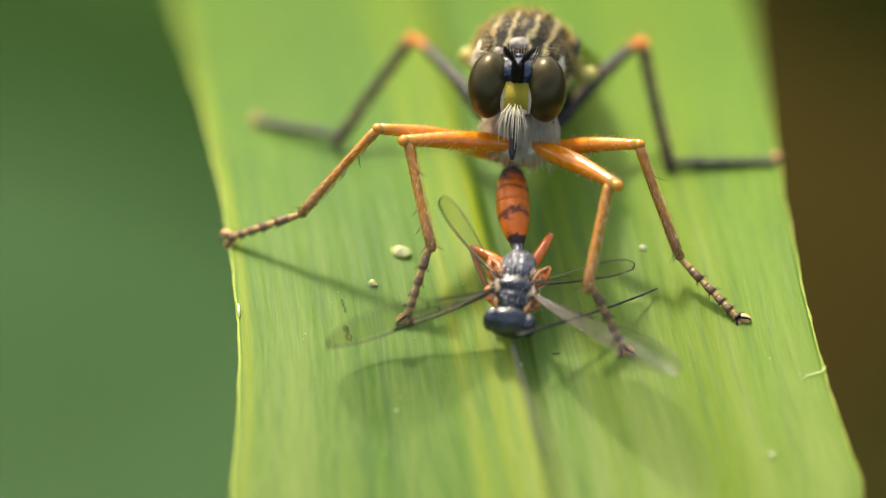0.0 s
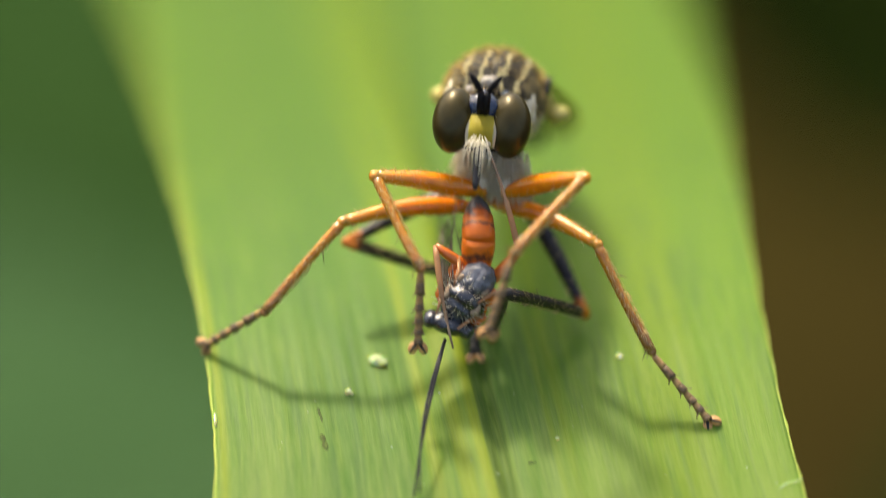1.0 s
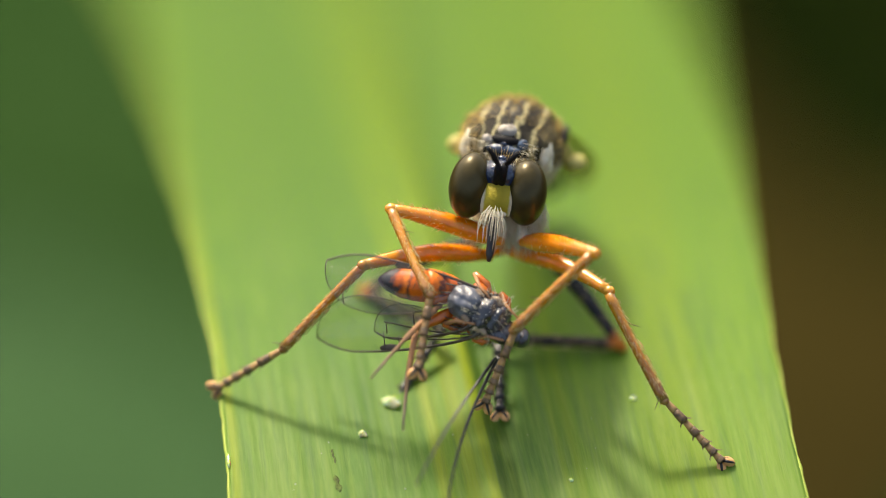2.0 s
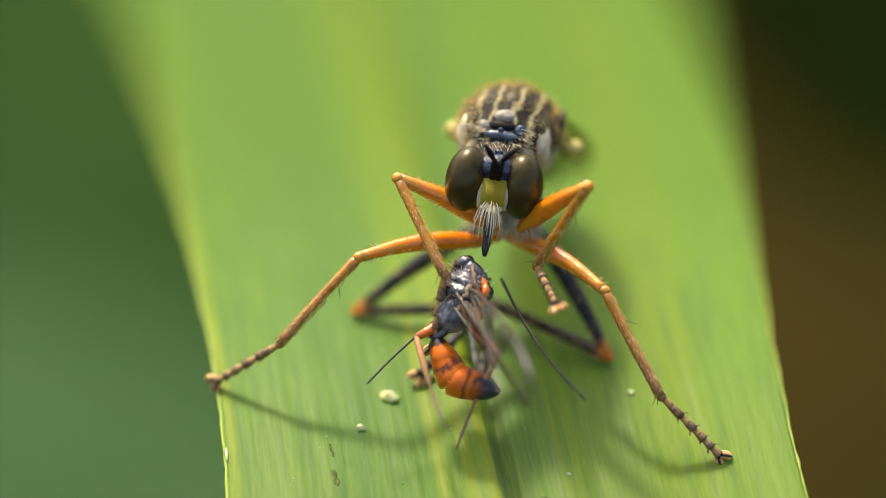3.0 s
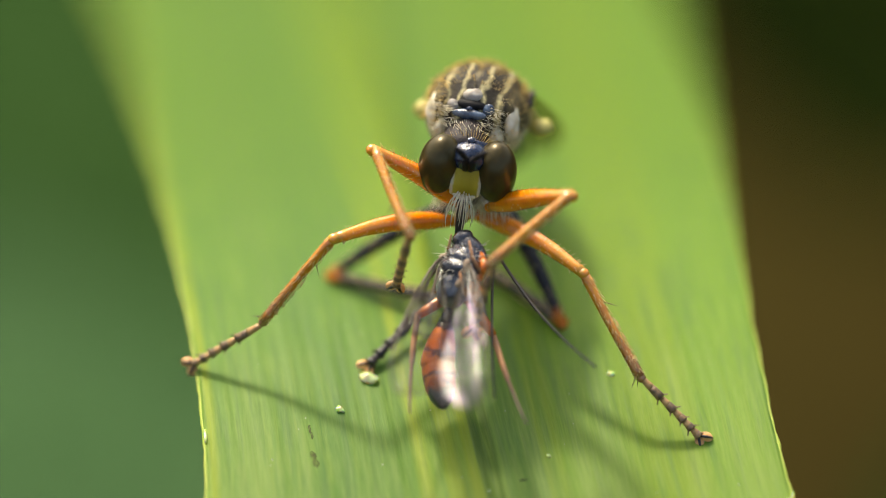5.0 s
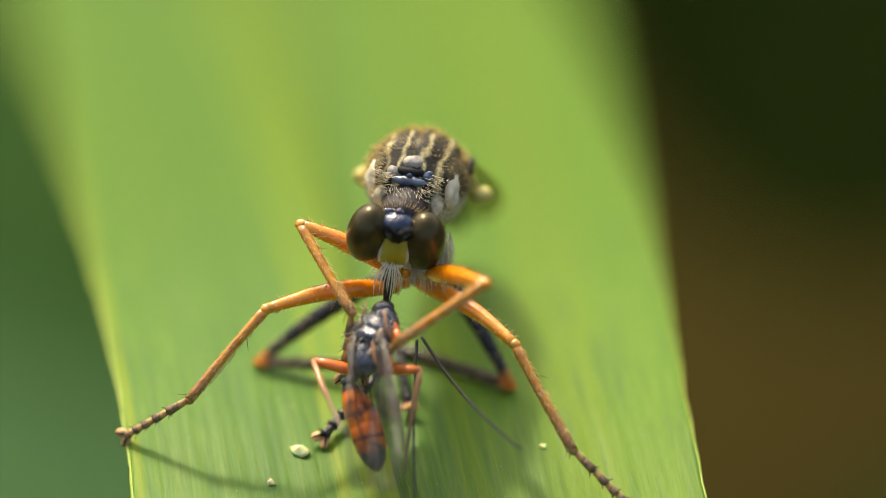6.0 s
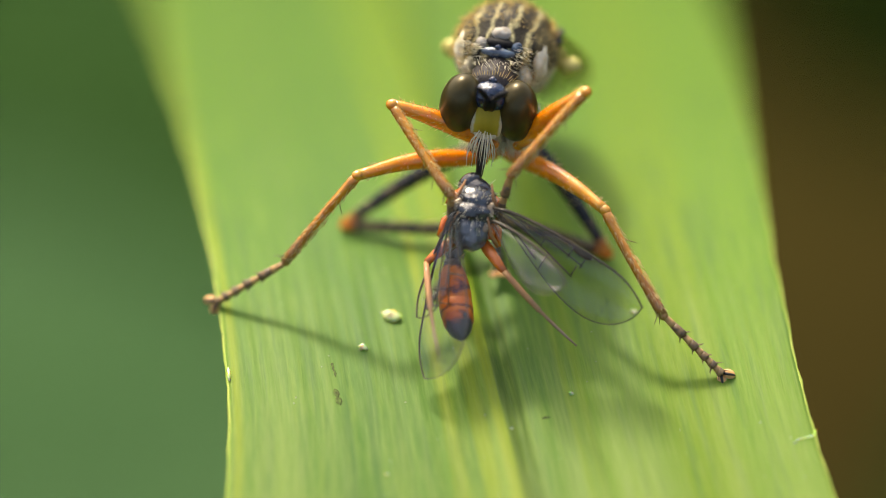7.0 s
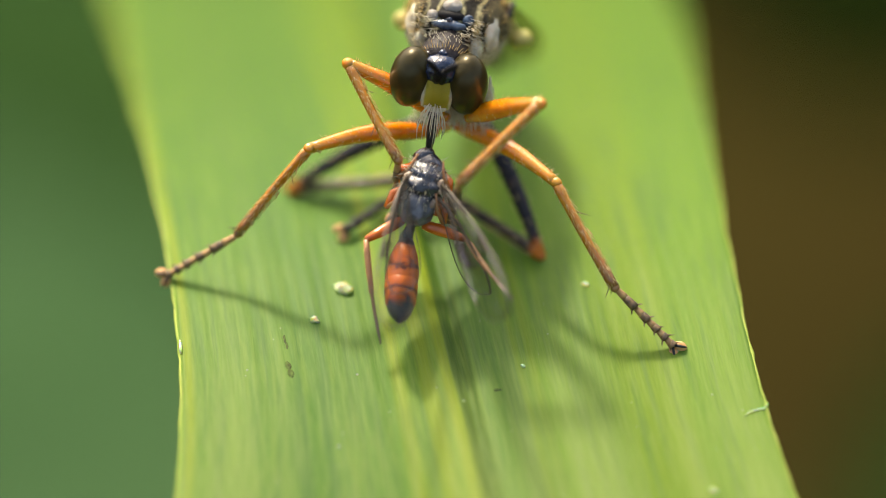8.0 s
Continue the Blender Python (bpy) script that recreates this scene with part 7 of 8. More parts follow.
    walk(wasp["left_forewing"], [
        (0, bone(-0.400, 0.200, 0.300,  -3.866, 1.940, 1.640,  (-0.094, -0.719, 0.689))),
        (0.5, bone(-0.400, 0.200, 0.300,  -4.209, 0.394, 1.805,  (0.225, 0.860, 0.458))),
        (0.7, bone(-0.400, 0.200, 0.300,  -0.713, -1.160, -1.544,  (-1.091, -0.807, 0.714))),
        (0.8, bone(-0.400, 0.200, 0.300,  1.106, -1.785, -2.706,  (-1.547, -1.284, 0.405))),
        (1, bone(-0.400, 0.200, 0.300,  1.782, -1.854, -2.650,  (-1.383, -1.466, 0.376))),
        (1.2, bone(-0.400, 0.200, 0.300,  0.953, -2.208, -2.744,  (-1.458, -0.854, 0.549))),
        (2.3, bone(-0.400, 0.200, 0.300,  2.658, -3.529, 0.084,  (-0.047, 0.325, 1.131))),
        (2.5, bone(-0.400, 0.200, 0.300,  2.385, -1.857, 0.239,  (0.124, 0.372, 1.110))),
        (2.7, bone(-0.400, 0.200, 0.300,  2.546, -1.955, 1.740,  (1.227, 0.912, 0.116))),
        (3, bone(-0.400, 0.200, 0.300,  3.443, -1.758, 0.228,  (1.516, 1.089, -0.849))),
        (3.2, bone(-0.400, 0.200, 0.300,  3.548, -1.322, 0.098,  (1.640, 0.722, -0.996))),
        (3.5, bone(-0.400, 0.200, 0.300,  2.910, -1.550, 0.752,  (1.568, 0.707, -0.833))),
        (4, bone(-0.400, 0.200, 0.300,  3.461, -1.021, -0.342,  (0.327, 0.698, 0.637))),
        (4.3, bone(-0.400, 0.200, 0.300,  3.246, -1.715, -0.984,  (0.944, 0.309, 0.633))),
        (4.5, bone(-0.400, 0.200, 0.300,  1.619, -3.209, 1.975,  (1.017, 0.221, 0.550))),
        (4.7, bone(-0.400, 0.200, 0.300,  1.335, -3.040, 2.578,  (0.990, 0.265, 0.579))),
        (5.8, bone(-0.400, 0.200, 0.300,  1.988, -3.333, 0.890,  (0.995, 0.260, 0.574))),
        (6, bone(-0.400, 0.200, 0.300,  2.031, -3.324, 0.783,  (1.287, 0.793, -0.257))),
        (6.5, bone(-0.400, 0.200, 0.300,  3.051, -3.836, 0.834,  (1.144, 0.514, 0.154))),
        (6.8, bone(-0.400, 0.200, 0.300,  0.878, -3.343, 2.423,  (0.531, 0.255, 1.020))),
        (7, bone(-0.400, 0.200, 0.300,  -0.433, -4.195, 0.514,  (-0.622, 0.043, 0.782))),
        (7.5, bone(-0.400, 0.200, 0.300,  0.435, -3.963, 2.499,  (0.331, 0.263, 1.099))),
        (8, bone(-0.400, 0.200, 0.300,  -0.067, -3.122, 2.680,  (0.699, 0.462, 0.546))),
    ])
    walk(wasp["right_forewing"], [
        (0, bone(0.400, 0.200, 0.300,  2.066, 1.176, 0.191,  (-0.494, 0.859, 0.135))),
        (0.5, bone(0.400, 0.200, 0.300,  2.054, -2.757, -0.157,  (-0.758, -0.491, 0.429))),
        (0.7, bone(0.400, 0.200, 0.300,  1.594, -2.031, -1.352,  (1.268, 0.329, 0.797))),
        (0.8, bone(0.400, 0.200, 0.300,  1.388, -1.631, -2.691,  (1.873, 0.582, 0.599))),
        (1, bone(0.400, 0.200, 0.300,  2.065, -1.809, -2.627,  (1.780, 0.801, 0.628))),
        (1.2, bone(0.400, 0.200, 0.300,  1.262, -2.241, -2.729,  (1.631, 0.177, 0.681))),
        (2.3, bone(0.400, 0.200, 0.300,  2.131, -2.331, 0.116,  (0.047, -0.368, 1.117))),
        (2.5, bone(0.400, 0.200, 0.300,  4.361, -1.726, 1.901,  (0.008, -0.318, 1.134))),
        (2.7, bone(0.400, 0.200, 0.300,  3.682, -3.075, 0.956,  (-0.728, -0.370, 1.298))),
        (3, bone(0.400, 0.200, 0.300,  2.826, -0.736, 0.840,  (-1.038, -0.323, 1.739))),
        (3.2, bone(0.400, 0.200, 0.300,  2.486, -0.854, 1.171,  (-1.042, 0.091, 1.764))),
        (3.5, bone(0.400, 0.200, 0.300,  3.453, -2.494, 0.588,  (-0.885, 0.055, 1.693))),
        (4, bone(0.400, 0.200, 0.300,  4.440, -0.455, 0.543,  (-0.122, -0.416, 0.901))),
        (4.3, bone(0.400, 0.200, 0.300,  3.626, -1.481, 0.288,  (0.506, -0.029, 1.063))),
        (4.5, bone(0.400, 0.200, 0.300,  4.131, 1.037, -1.673,  (0.538, 0.092, 1.043))),
        (4.7, bone(0.400, 0.200, 0.300,  3.267, -2.886, 1.254,  (0.527, 0.038, 1.052))),
        (5.8, bone(0.400, 0.200, 0.300,  3.136, -2.949, 1.394,  (0.529, 0.047, 1.051))),
        (6, bone(0.400, 0.200, 0.300,  3.287, -2.968, 0.798,  (-0.413, -0.218, 1.461))),
        (6.5, bone(0.400, 0.200, 0.300,  3.172, -2.399, 1.027,  (0.055, -0.074, 1.260))),
        (6.8, bone(0.400, 0.200, 0.300,  2.594, -3.150, 1.892,  (-0.122, 0.051, 1.170))),
        (7, bone(0.400, 0.200, 0.300,  4.430, -1.560, 0.452,  (-0.125, -0.203, 0.971))),
        (7.5, bone(0.400, 0.200, 0.300,  3.654, -2.335, 1.559,  (-0.564, -0.352, 0.747))),
        (8, bone(0.400, 0.200, 0.300,  2.720, -2.038, 2.834,  (-0.814, -0.250, 0.525))),
    ])
    walk(wasp["left_hindwing"], [
        (0, bone(-0.400, -0.100, 0.300,  -3.038, -1.369, -0.495,  (-0.451, 0.889, 0.076))),
        (0.5, bone(-0.400, -0.100, 0.300,  -1.877, -1.004, 2.103,  (-0.124, 0.924, 0.362))),
        (0.7, bone(-0.400, -0.100, 0.300,  -0.205, -1.271, -1.708,  (-1.091, -0.807, 0.714))),
        (0.8, bone(-0.400, -0.100, 0.300,  0.756, -1.255, -2.944,  (-1.547, -1.284, 0.405))),
        (1, bone(-0.400, -0.100, 0.300,  1.605, -1.364, -2.870,  (-1.383, -1.466, 0.376))),
        (1.2, bone(-0.400, -0.100, 0.300,  0.921, -1.683, -2.951,  (-1.458, -0.854, 0.549))),
        (2.3, bone(-0.400, -0.100, 0.300,  2.357, -2.429, -0.085,  (-0.047, 0.325, 1.131))),
        (2.5, bone(-0.400, -0.100, 0.300,  3.072, -1.306, 0.642,  (0.124, 0.372, 1.110))),
        (2.7, bone(-0.400, -0.100, 0.300,  1.707, -2.047, -0.172,  (1.227, 0.912, 0.116))),
        (3, bone(-0.400, -0.100, 0.300,  2.195, -1.379, 0.057,  (1.516, 1.089, -0.849))),
        (3.2, bone(-0.400, -0.100, 0.300,  2.216, -1.319, -0.112,  (1.640, 0.722, -0.996))),
        (3.5, bone(-0.400, -0.100, 0.300,  1.783, -1.950, -0.267,  (1.568, 0.707, -0.833))),
        (4, bone(-0.400, -0.100, 0.300,  1.937, -1.105, -1.108,  (0.998, 0.254, 0.570))),
        (4.3, bone(-0.400, -0.100, 0.300,  1.821, -1.627, -1.144,  (0.944, 0.309, 0.633))),
        (4.5, bone(-0.400, -0.100, 0.300,  0.709, -2.743, 0.850,  (1.017, 0.221, 0.550))),
        (4.7, bone(-0.400, -0.100, 0.300,  1.236, -1.864, 1.966,  (0.990, 0.265, 0.579))),
        (5.8, bone(-0.400, -0.100, 0.300,  0.844, -2.386, 1.607,  (0.995, 0.260, 0.574))),
        (6, bone(-0.400, -0.100, 0.300,  1.035, -2.678, -0.253,  (1.287, 0.793, -0.257))),
        (6.5, bone(-0.400, -0.100, 0.300,  0.765, -2.105, 2.089,  (1.144, 0.514, 0.154))),
        (6.8, bone(-0.400, -0.100, 0.300,  0.115, -2.719, 1.460,  (0.531, 0.255, 1.020))),
        (7, bone(-0.400, -0.100, 0.300,  -0.923, -3.052, 0.420,  (-0.732, 0.157, 0.663))),
        (7.5, bone(-0.400, -0.100, 0.300,  0.925, -3.003, 1.345,  (0.331, 0.263, 1.099))),
        (8, bone(-0.400, -0.100, 0.300,  0.127, -3.087, 1.064,  (0.336, 0.249, 1.100))),
    ])
    walk(wasp["right_hindwing"], [
        (0, bone(0.400, -0.100, 0.300,  2.247, -2.005, -0.414,  (0.740, 0.631, 0.231))),
        (0.5, bone(0.400, -0.100, 0.300,  -1.753, -0.877, 1.304,  (-0.044, 0.833, 0.551))),
        (0.7, bone(0.400, -0.100, 0.300,  1.360, -1.458, -1.600,  (1.268, 0.329, 0.797))),
        (0.8, bone(0.400, -0.100, 0.300,  1.320, -0.947, -2.912,  (1.873, 0.582, 0.599))),
        (1, bone(0.400, -0.100, 0.300,  1.918, -1.139, -2.845,  (1.780, 0.801, 0.628))),
        (1.2, bone(0.400, -0.100, 0.300,  1.226, -1.581, -2.938,  (1.631, 0.177, 0.681))),
        (2.3, bone(0.400, -0.100, 0.300,  1.634, -1.879, -0.024,  (0.047, -0.368, 1.117))),
        (2.5, bone(0.400, -0.100, 0.300,  3.526, -1.240, 0.964,  (0.008, -0.318, 1.134))),
        (2.7, bone(0.400, -0.100, 0.300,  2.460, -2.142, 0.407,  (-0.728, -0.370, 1.298))),
        (3, bone(0.400, -0.100, 0.300,  2.505, -1.119, 0.893,  (-1.038, -0.323, 1.739))),
        (3.2, bone(0.400, -0.100, 0.300,  2.400, -1.301, 0.981,  (-1.042, 0.091, 1.764))),
        (3.5, bone(0.400, -0.100, 0.300,  2.486, -1.497, 0.897,  (-0.885, 0.055, 1.693))),
        (4, bone(0.400, -0.100, 0.300,  2.036, -1.114, -0.358,  (0.530, 0.053, 1.050))),
        (4.3, bone(0.400, -0.100, 0.300,  2.781, -1.233, 0.660,  (0.506, -0.029, 1.063))),
        (4.5, bone(0.400, -0.100, 0.300,  3.180, -0.160, -0.550,  (0.538, 0.092, 1.043))),
        (4.7, bone(0.400, -0.100, 0.300,  1.906, -2.569, 0.572,  (0.527, 0.038, 1.052))),
        (5.8, bone(0.400, -0.100, 0.300,  2.185, -2.388, 0.273,  (0.529, 0.047, 1.051))),
        (6, bone(0.400, -0.100, 0.300,  2.264, -2.713, -0.710,  (-0.413, -0.218, 1.461))),
        (6.5, bone(0.400, -0.100, 0.300,  2.566, -1.978, 0.840,  (0.055, -0.074, 1.260))),
        (6.8, bone(0.400, -0.100, 0.300,  1.668, -2.509, 1.322,  (-0.122, 0.051, 1.170))),
        (7, bone(0.400, -0.100, 0.300,  2.666, -1.392, 1.598,  (-0.345, 0.097, 1.122))),
        (7.5, bone(0.400, -0.100, 0.300,  2.351, -2.013, 1.277,  (-0.331, 0.038, 1.129))),
        (8, bone(0.400, -0.100, 0.300,  2.167, -1.868, 0.324,  (-0.535, -0.525, 0.662))),
    ])
    walk(wasp["left_femur"], [
        (0, bone(-0.250, -0.550, -0.200,  -0.591, -1.543, -0.229,  (-0.028, 0.391, 0.920))),
        (0.2, bone(-0.250, -0.550, -0.200,  -0.650, -1.399, -0.672,  (-0.041, -0.094, 0.995))),
        (0.3, bone(-0.250, -0.550, -0.200,  -0.700, -1.303, -0.778,  (-0.046, -0.233, 0.971))),
        (0.4, bone(-0.250, -0.550, -0.200,  -0.749, -1.210, -0.847,  (-0.051, -0.350, 0.935))),
        (0.5, bone(-0.250, -0.550, -0.200,  -0.851, -1.409, -0.264,  (-0.053, -0.052, 0.997))),
        (0.7, bone(-0.250, -0.550, -0.200,  -0.712, -1.457, 0.059,  (-0.064, 0.060, 0.996))),
        (0.8, bone(-0.250, -0.550, -0.200,  -0.625, -1.497, 0.054,  (-0.071, 0.027, 0.997))),
        (1, bone(-0.250, -0.550, -0.200,  -0.388, -1.547, 0.098,  (-0.086, 0.010, 0.996))),
        (1.2, bone(-0.250, -0.550, -0.200,  -0.774, -1.398, 0.129,  (-0.047, 0.013, 0.999))),
        (2.3, bone(-0.250, -0.550, -0.200,  0.713, -0.892, 0.042,  (0.146, 0.001, 0.989))),
        (2.5, bone(-0.250, -0.550, -0.200,  0.771, -0.745, -0.052,  (0.203, -0.001, 0.979))),
        (2.7, bone(-0.250, -0.550, -0.200,  -0.813, -0.218, 0.621,  (0.520, -0.005, 0.854))),
        (3, bone(-0.250, -0.550, -0.200,  -0.355, -1.257, 0.570,  (0.714, -0.007, 0.700))),
        (3.2, bone(-0.250, -0.550, -0.200,  -0.358, -1.370, 0.447,  (0.718, -0.006, 0.696))),
        (3.5, bone(-0.225, -0.800, -0.120,  -0.725, -1.547, 0.422,  (0.718, -0.005, 0.696))),
        (4, bone(-0.225, -0.800, -0.120,  -0.780, -1.465, 0.474,  (0.717, -0.005, 0.697))),
        (4.3, bone(-0.250, -0.550, -0.200,  -0.554, -1.146, 0.609,  (0.703, -0.005, 0.711))),
        (4.5, bone(-0.225, -0.800, -0.120,  -0.815, -1.399, 0.509,  (0.718, -0.006, 0.696))),
        (4.7, bone(-0.250, -0.550, -0.200,  -0.396, -1.316, 0.503,  (0.715, -0.005, 0.699))),
        (5.8, bone(-0.250, -0.550, -0.200,  -0.513, -1.203, 0.579,  (0.716, -0.004, 0.698))),
        (6, bone(-0.225, -0.800, -0.120,  -0.949, -0.956, 0.624,  (0.712, -0.004, 0.702))),
        (6.5, bone(-0.225, -0.800, -0.120,  -0.806, -1.424, 0.493,  (0.714, -0.005, 0.700))),
        (6.8, bone(-0.250, -0.550, -0.200,  -0.794, -1.297, 0.298,  (0.226, -0.005, 0.974))),
        (7, bone(-0.250, -0.550, -0.200,  -0.861, -1.290, 0.227,  (0.026, -0.005, 1.000))),
        (7.5, bone(-0.225, -0.800, -0.120,  -1.032, -1.469, -0.067,  (0.048, -0.006, 0.999))),
        (8, bone(-0.225, -0.800, -0.120,  -0.908, -1.472, 0.309,  (0.041, -0.005, 0.999))),
    ])
    walk(wasp["left_tibia"], [
        (0, bone(-0.591, -1.543, -0.229,  0.172, -0.142, -1.435,  (-0.028, 0.391, 0.920))),
        (0.2, bone(-0.650, -1.399, -0.672,  -1.293, 0.456, -1.055,  (-0.041, -0.094, 0.995))),
        (0.3, bone(-0.700, -1.303, -0.778,  -1.607, -0.530, -2.384,  (-0.046, -0.233, 0.971))),
        (0.4, bone(-0.749, -1.210, -0.847,  -0.529, -2.782, -2.063,  (-0.051, -0.350, 0.935))),
        (0.5, bone(-0.851, -1.409, -0.264,  -0.534, -2.660, 1.760,  (-0.053, -0.052, 0.997))),
        (0.7, bone(-0.712, -1.457, 0.059,  0.183, -3.172, 0.565,  (-0.064, 0.060, 0.996))),
        (0.8, bone(-0.625, -1.497, 0.054,  0.516, -3.079, 0.497,  (-0.071, 0.027, 0.997))),
        (1, bone(-0.388, -1.547, 0.098,  1.156, -2.756, 0.491,  (-0.086, 0.010, 0.996))),
        (1.2, bone(-0.774, -1.398, 0.129,  0.379, -3.007, 0.416,  (-0.047, 0.013, 0.999))),
        (2.3, bone(0.713, -0.892, 0.042,  2.651, -0.938, 0.533,  (0.146, 0.001, 0.989))),
        (2.5, bone(0.771, -0.745, -0.052,  2.650, -0.911, 0.612,  (0.203, -0.001, 0.979))),
        (2.7, bone(-0.813, -0.218, 0.621,  -1.271, -2.100, 1.116,  (0.520, -0.005, 0.854))),
        (3, bone(-0.355, -1.257, 0.570,  1.087, -2.633, 0.405,  (0.714, -0.007, 0.700))),
        (3.2, bone(-0.358, -1.370, 0.447,  1.158, -2.672, 0.361,  (0.718, -0.006, 0.696))),
        (3.5, bone(-0.725, -1.547, 0.422,  0.785, -2.734, -1.017,  (0.718, -0.005, 0.696))),
        (4, bone(-0.780, -1.465, 0.474,  0.882, -3.107, -1.078,  (0.717, -0.005, 0.697))),
        (4.3, bone(-0.554, -1.146, 0.609,  0.927, -2.414, 0.165,  (0.703, -0.005, 0.711))),
        (4.5, bone(-0.815, -1.399, 0.509,  0.342, -3.048, -0.558,  (0.718, -0.006, 0.696))),
        (4.7, bone(-0.396, -1.316, 0.503,  0.516, -3.037, 0.956,  (0.715, -0.005, 0.699))),
        (5.8, bone(-0.513, -1.203, 0.579,  0.749, -2.560, -0.172,  (0.716, -0.004, 0.698))),
        (6, bone(-0.949, -0.956, 0.624,  0.720, -1.924, 0.807,  (0.712, -0.004, 0.702))),
        (6.5, bone(-0.806, -1.424, 0.493,  0.923, -2.241, 0.372,  (0.714, -0.005, 0.700))),
        (6.8, bone(-0.794, -1.297, 0.298,  0.423, -2.712, 1.019,  (0.226, -0.005, 0.974))),
        (7, bone(-0.861, -1.290, 0.227,  -0.302, -2.929, 1.228,  (0.026, -0.005, 1.000))),
        (7.5, bone(-1.032, -1.469, -0.067,  0.480, -2.098, 1.059,  (0.048, -0.006, 0.999))),
        (8, bone(-0.908, -1.472, 0.309,  0.129, -3.798, 0.378,  (0.041, -0.005, 0.999))),
    ])
    walk(wasp["right_femur"], [
        (0, bone(0.250, -0.550, -0.200,  1.169, -0.969, -0.486,  (-0.028, 0.391, 0.920))),
        (0.2, bone(0.250, -0.550, -0.200,  0.966, -1.049, -0.784,  (-0.041, -0.094, 0.995))),
        (0.3, bone(0.250, -0.550, -0.200,  1.123, -0.495, -0.781,  (-0.046, -0.233, 0.971))),
        (0.4, bone(0.250, -0.550, -0.200,  1.071, 0.026, -0.511,  (-0.051, -0.350, 0.935))),
        (0.5, bone(0.250, -0.550, -0.200,  0.947, 0.236, -0.193,  (-0.053, -0.052, 0.997))),
        (0.7, bone(0.250, -0.550, -0.200,  1.124, -0.099, 0.168,  (-0.064, 0.060, 0.996))),
        (0.8, bone(0.250, -0.550, -0.200,  1.187, -0.279, 0.190,  (-0.071, 0.027, 0.997))),
        (1, bone(0.250, -0.550, -0.200,  1.236, -0.539, 0.162,  (-0.086, 0.010, 0.996))),
        (1.2, bone(0.250, -0.550, -0.200,  1.179, -0.927, 0.112,  (-0.047, 0.013, 0.999))),
        (2.3, bone(0.250, -0.550, -0.200,  1.089, -1.111, 0.088,  (0.146, 0.001, 0.989))),
        (2.5, bone(0.250, -0.550, -0.200,  1.287, -0.648, -0.070,  (0.203, -0.001, 0.979))),
        (2.7, bone(0.250, -0.550, -0.200,  1.231, -0.803, -0.477,  (0.520, -0.005, 0.854))),
        (3, bone(0.250, -0.550, -0.200,  1.151, -0.949, -0.562,  (0.714, -0.007, 0.700))),
        (3.2, bone(0.250, -0.550, -0.200,  1.234, -0.572, -0.567,  (0.718, -0.006, 0.696))),
        (3.5, bone(0.250, -0.550, -0.200,  -0.293, -1.238, 0.378,  (0.718, -0.005, 0.696))),
        (4, bone(0.250, -0.550, -0.200,  1.292, -0.433, -0.260,  (0.717, -0.005, 0.697))),
        (4.3, bone(0.250, -0.550, -0.200,  0.664, 0.378, -0.465,  (0.703, -0.005, 0.711))),
        (4.5, bone(0.250, -0.550, -0.200,  0.863, -1.366, -0.446,  (0.718, -0.006, 0.696))),
        (4.7, bone(0.250, -0.550, -0.200,  0.962, -1.097, -0.744,  (0.715, -0.005, 0.699))),
        (5.8, bone(0.250, -0.550, -0.200,  0.815, -1.382, -0.502,  (0.716, -0.004, 0.698))),
        (6, bone(0.250, -0.550, -0.200,  1.183, -0.211, -0.542,  (0.712, -0.004, 0.702))),
        (6.5, bone(0.250, -0.550, -0.200,  0.129, -1.534, 0.144,  (0.714, -0.005, 0.700))),
        (6.8, bone(0.250, -0.550, -0.200,  0.960, -1.000, 0.430,  (0.226, -0.005, 0.974))),
        (7, bone(0.250, -0.550, -0.200,  0.911, -1.173, 0.327,  (0.026, -0.005, 1.000))),
        (7.5, bone(0.225, -0.800, -0.120,  0.881, -0.343, 0.561,  (0.048, -0.006, 0.999))),
        (8, bone(0.225, -0.800, -0.120,  1.274, -0.843, -0.139,  (0.041, -0.005, 0.999))),
    ])
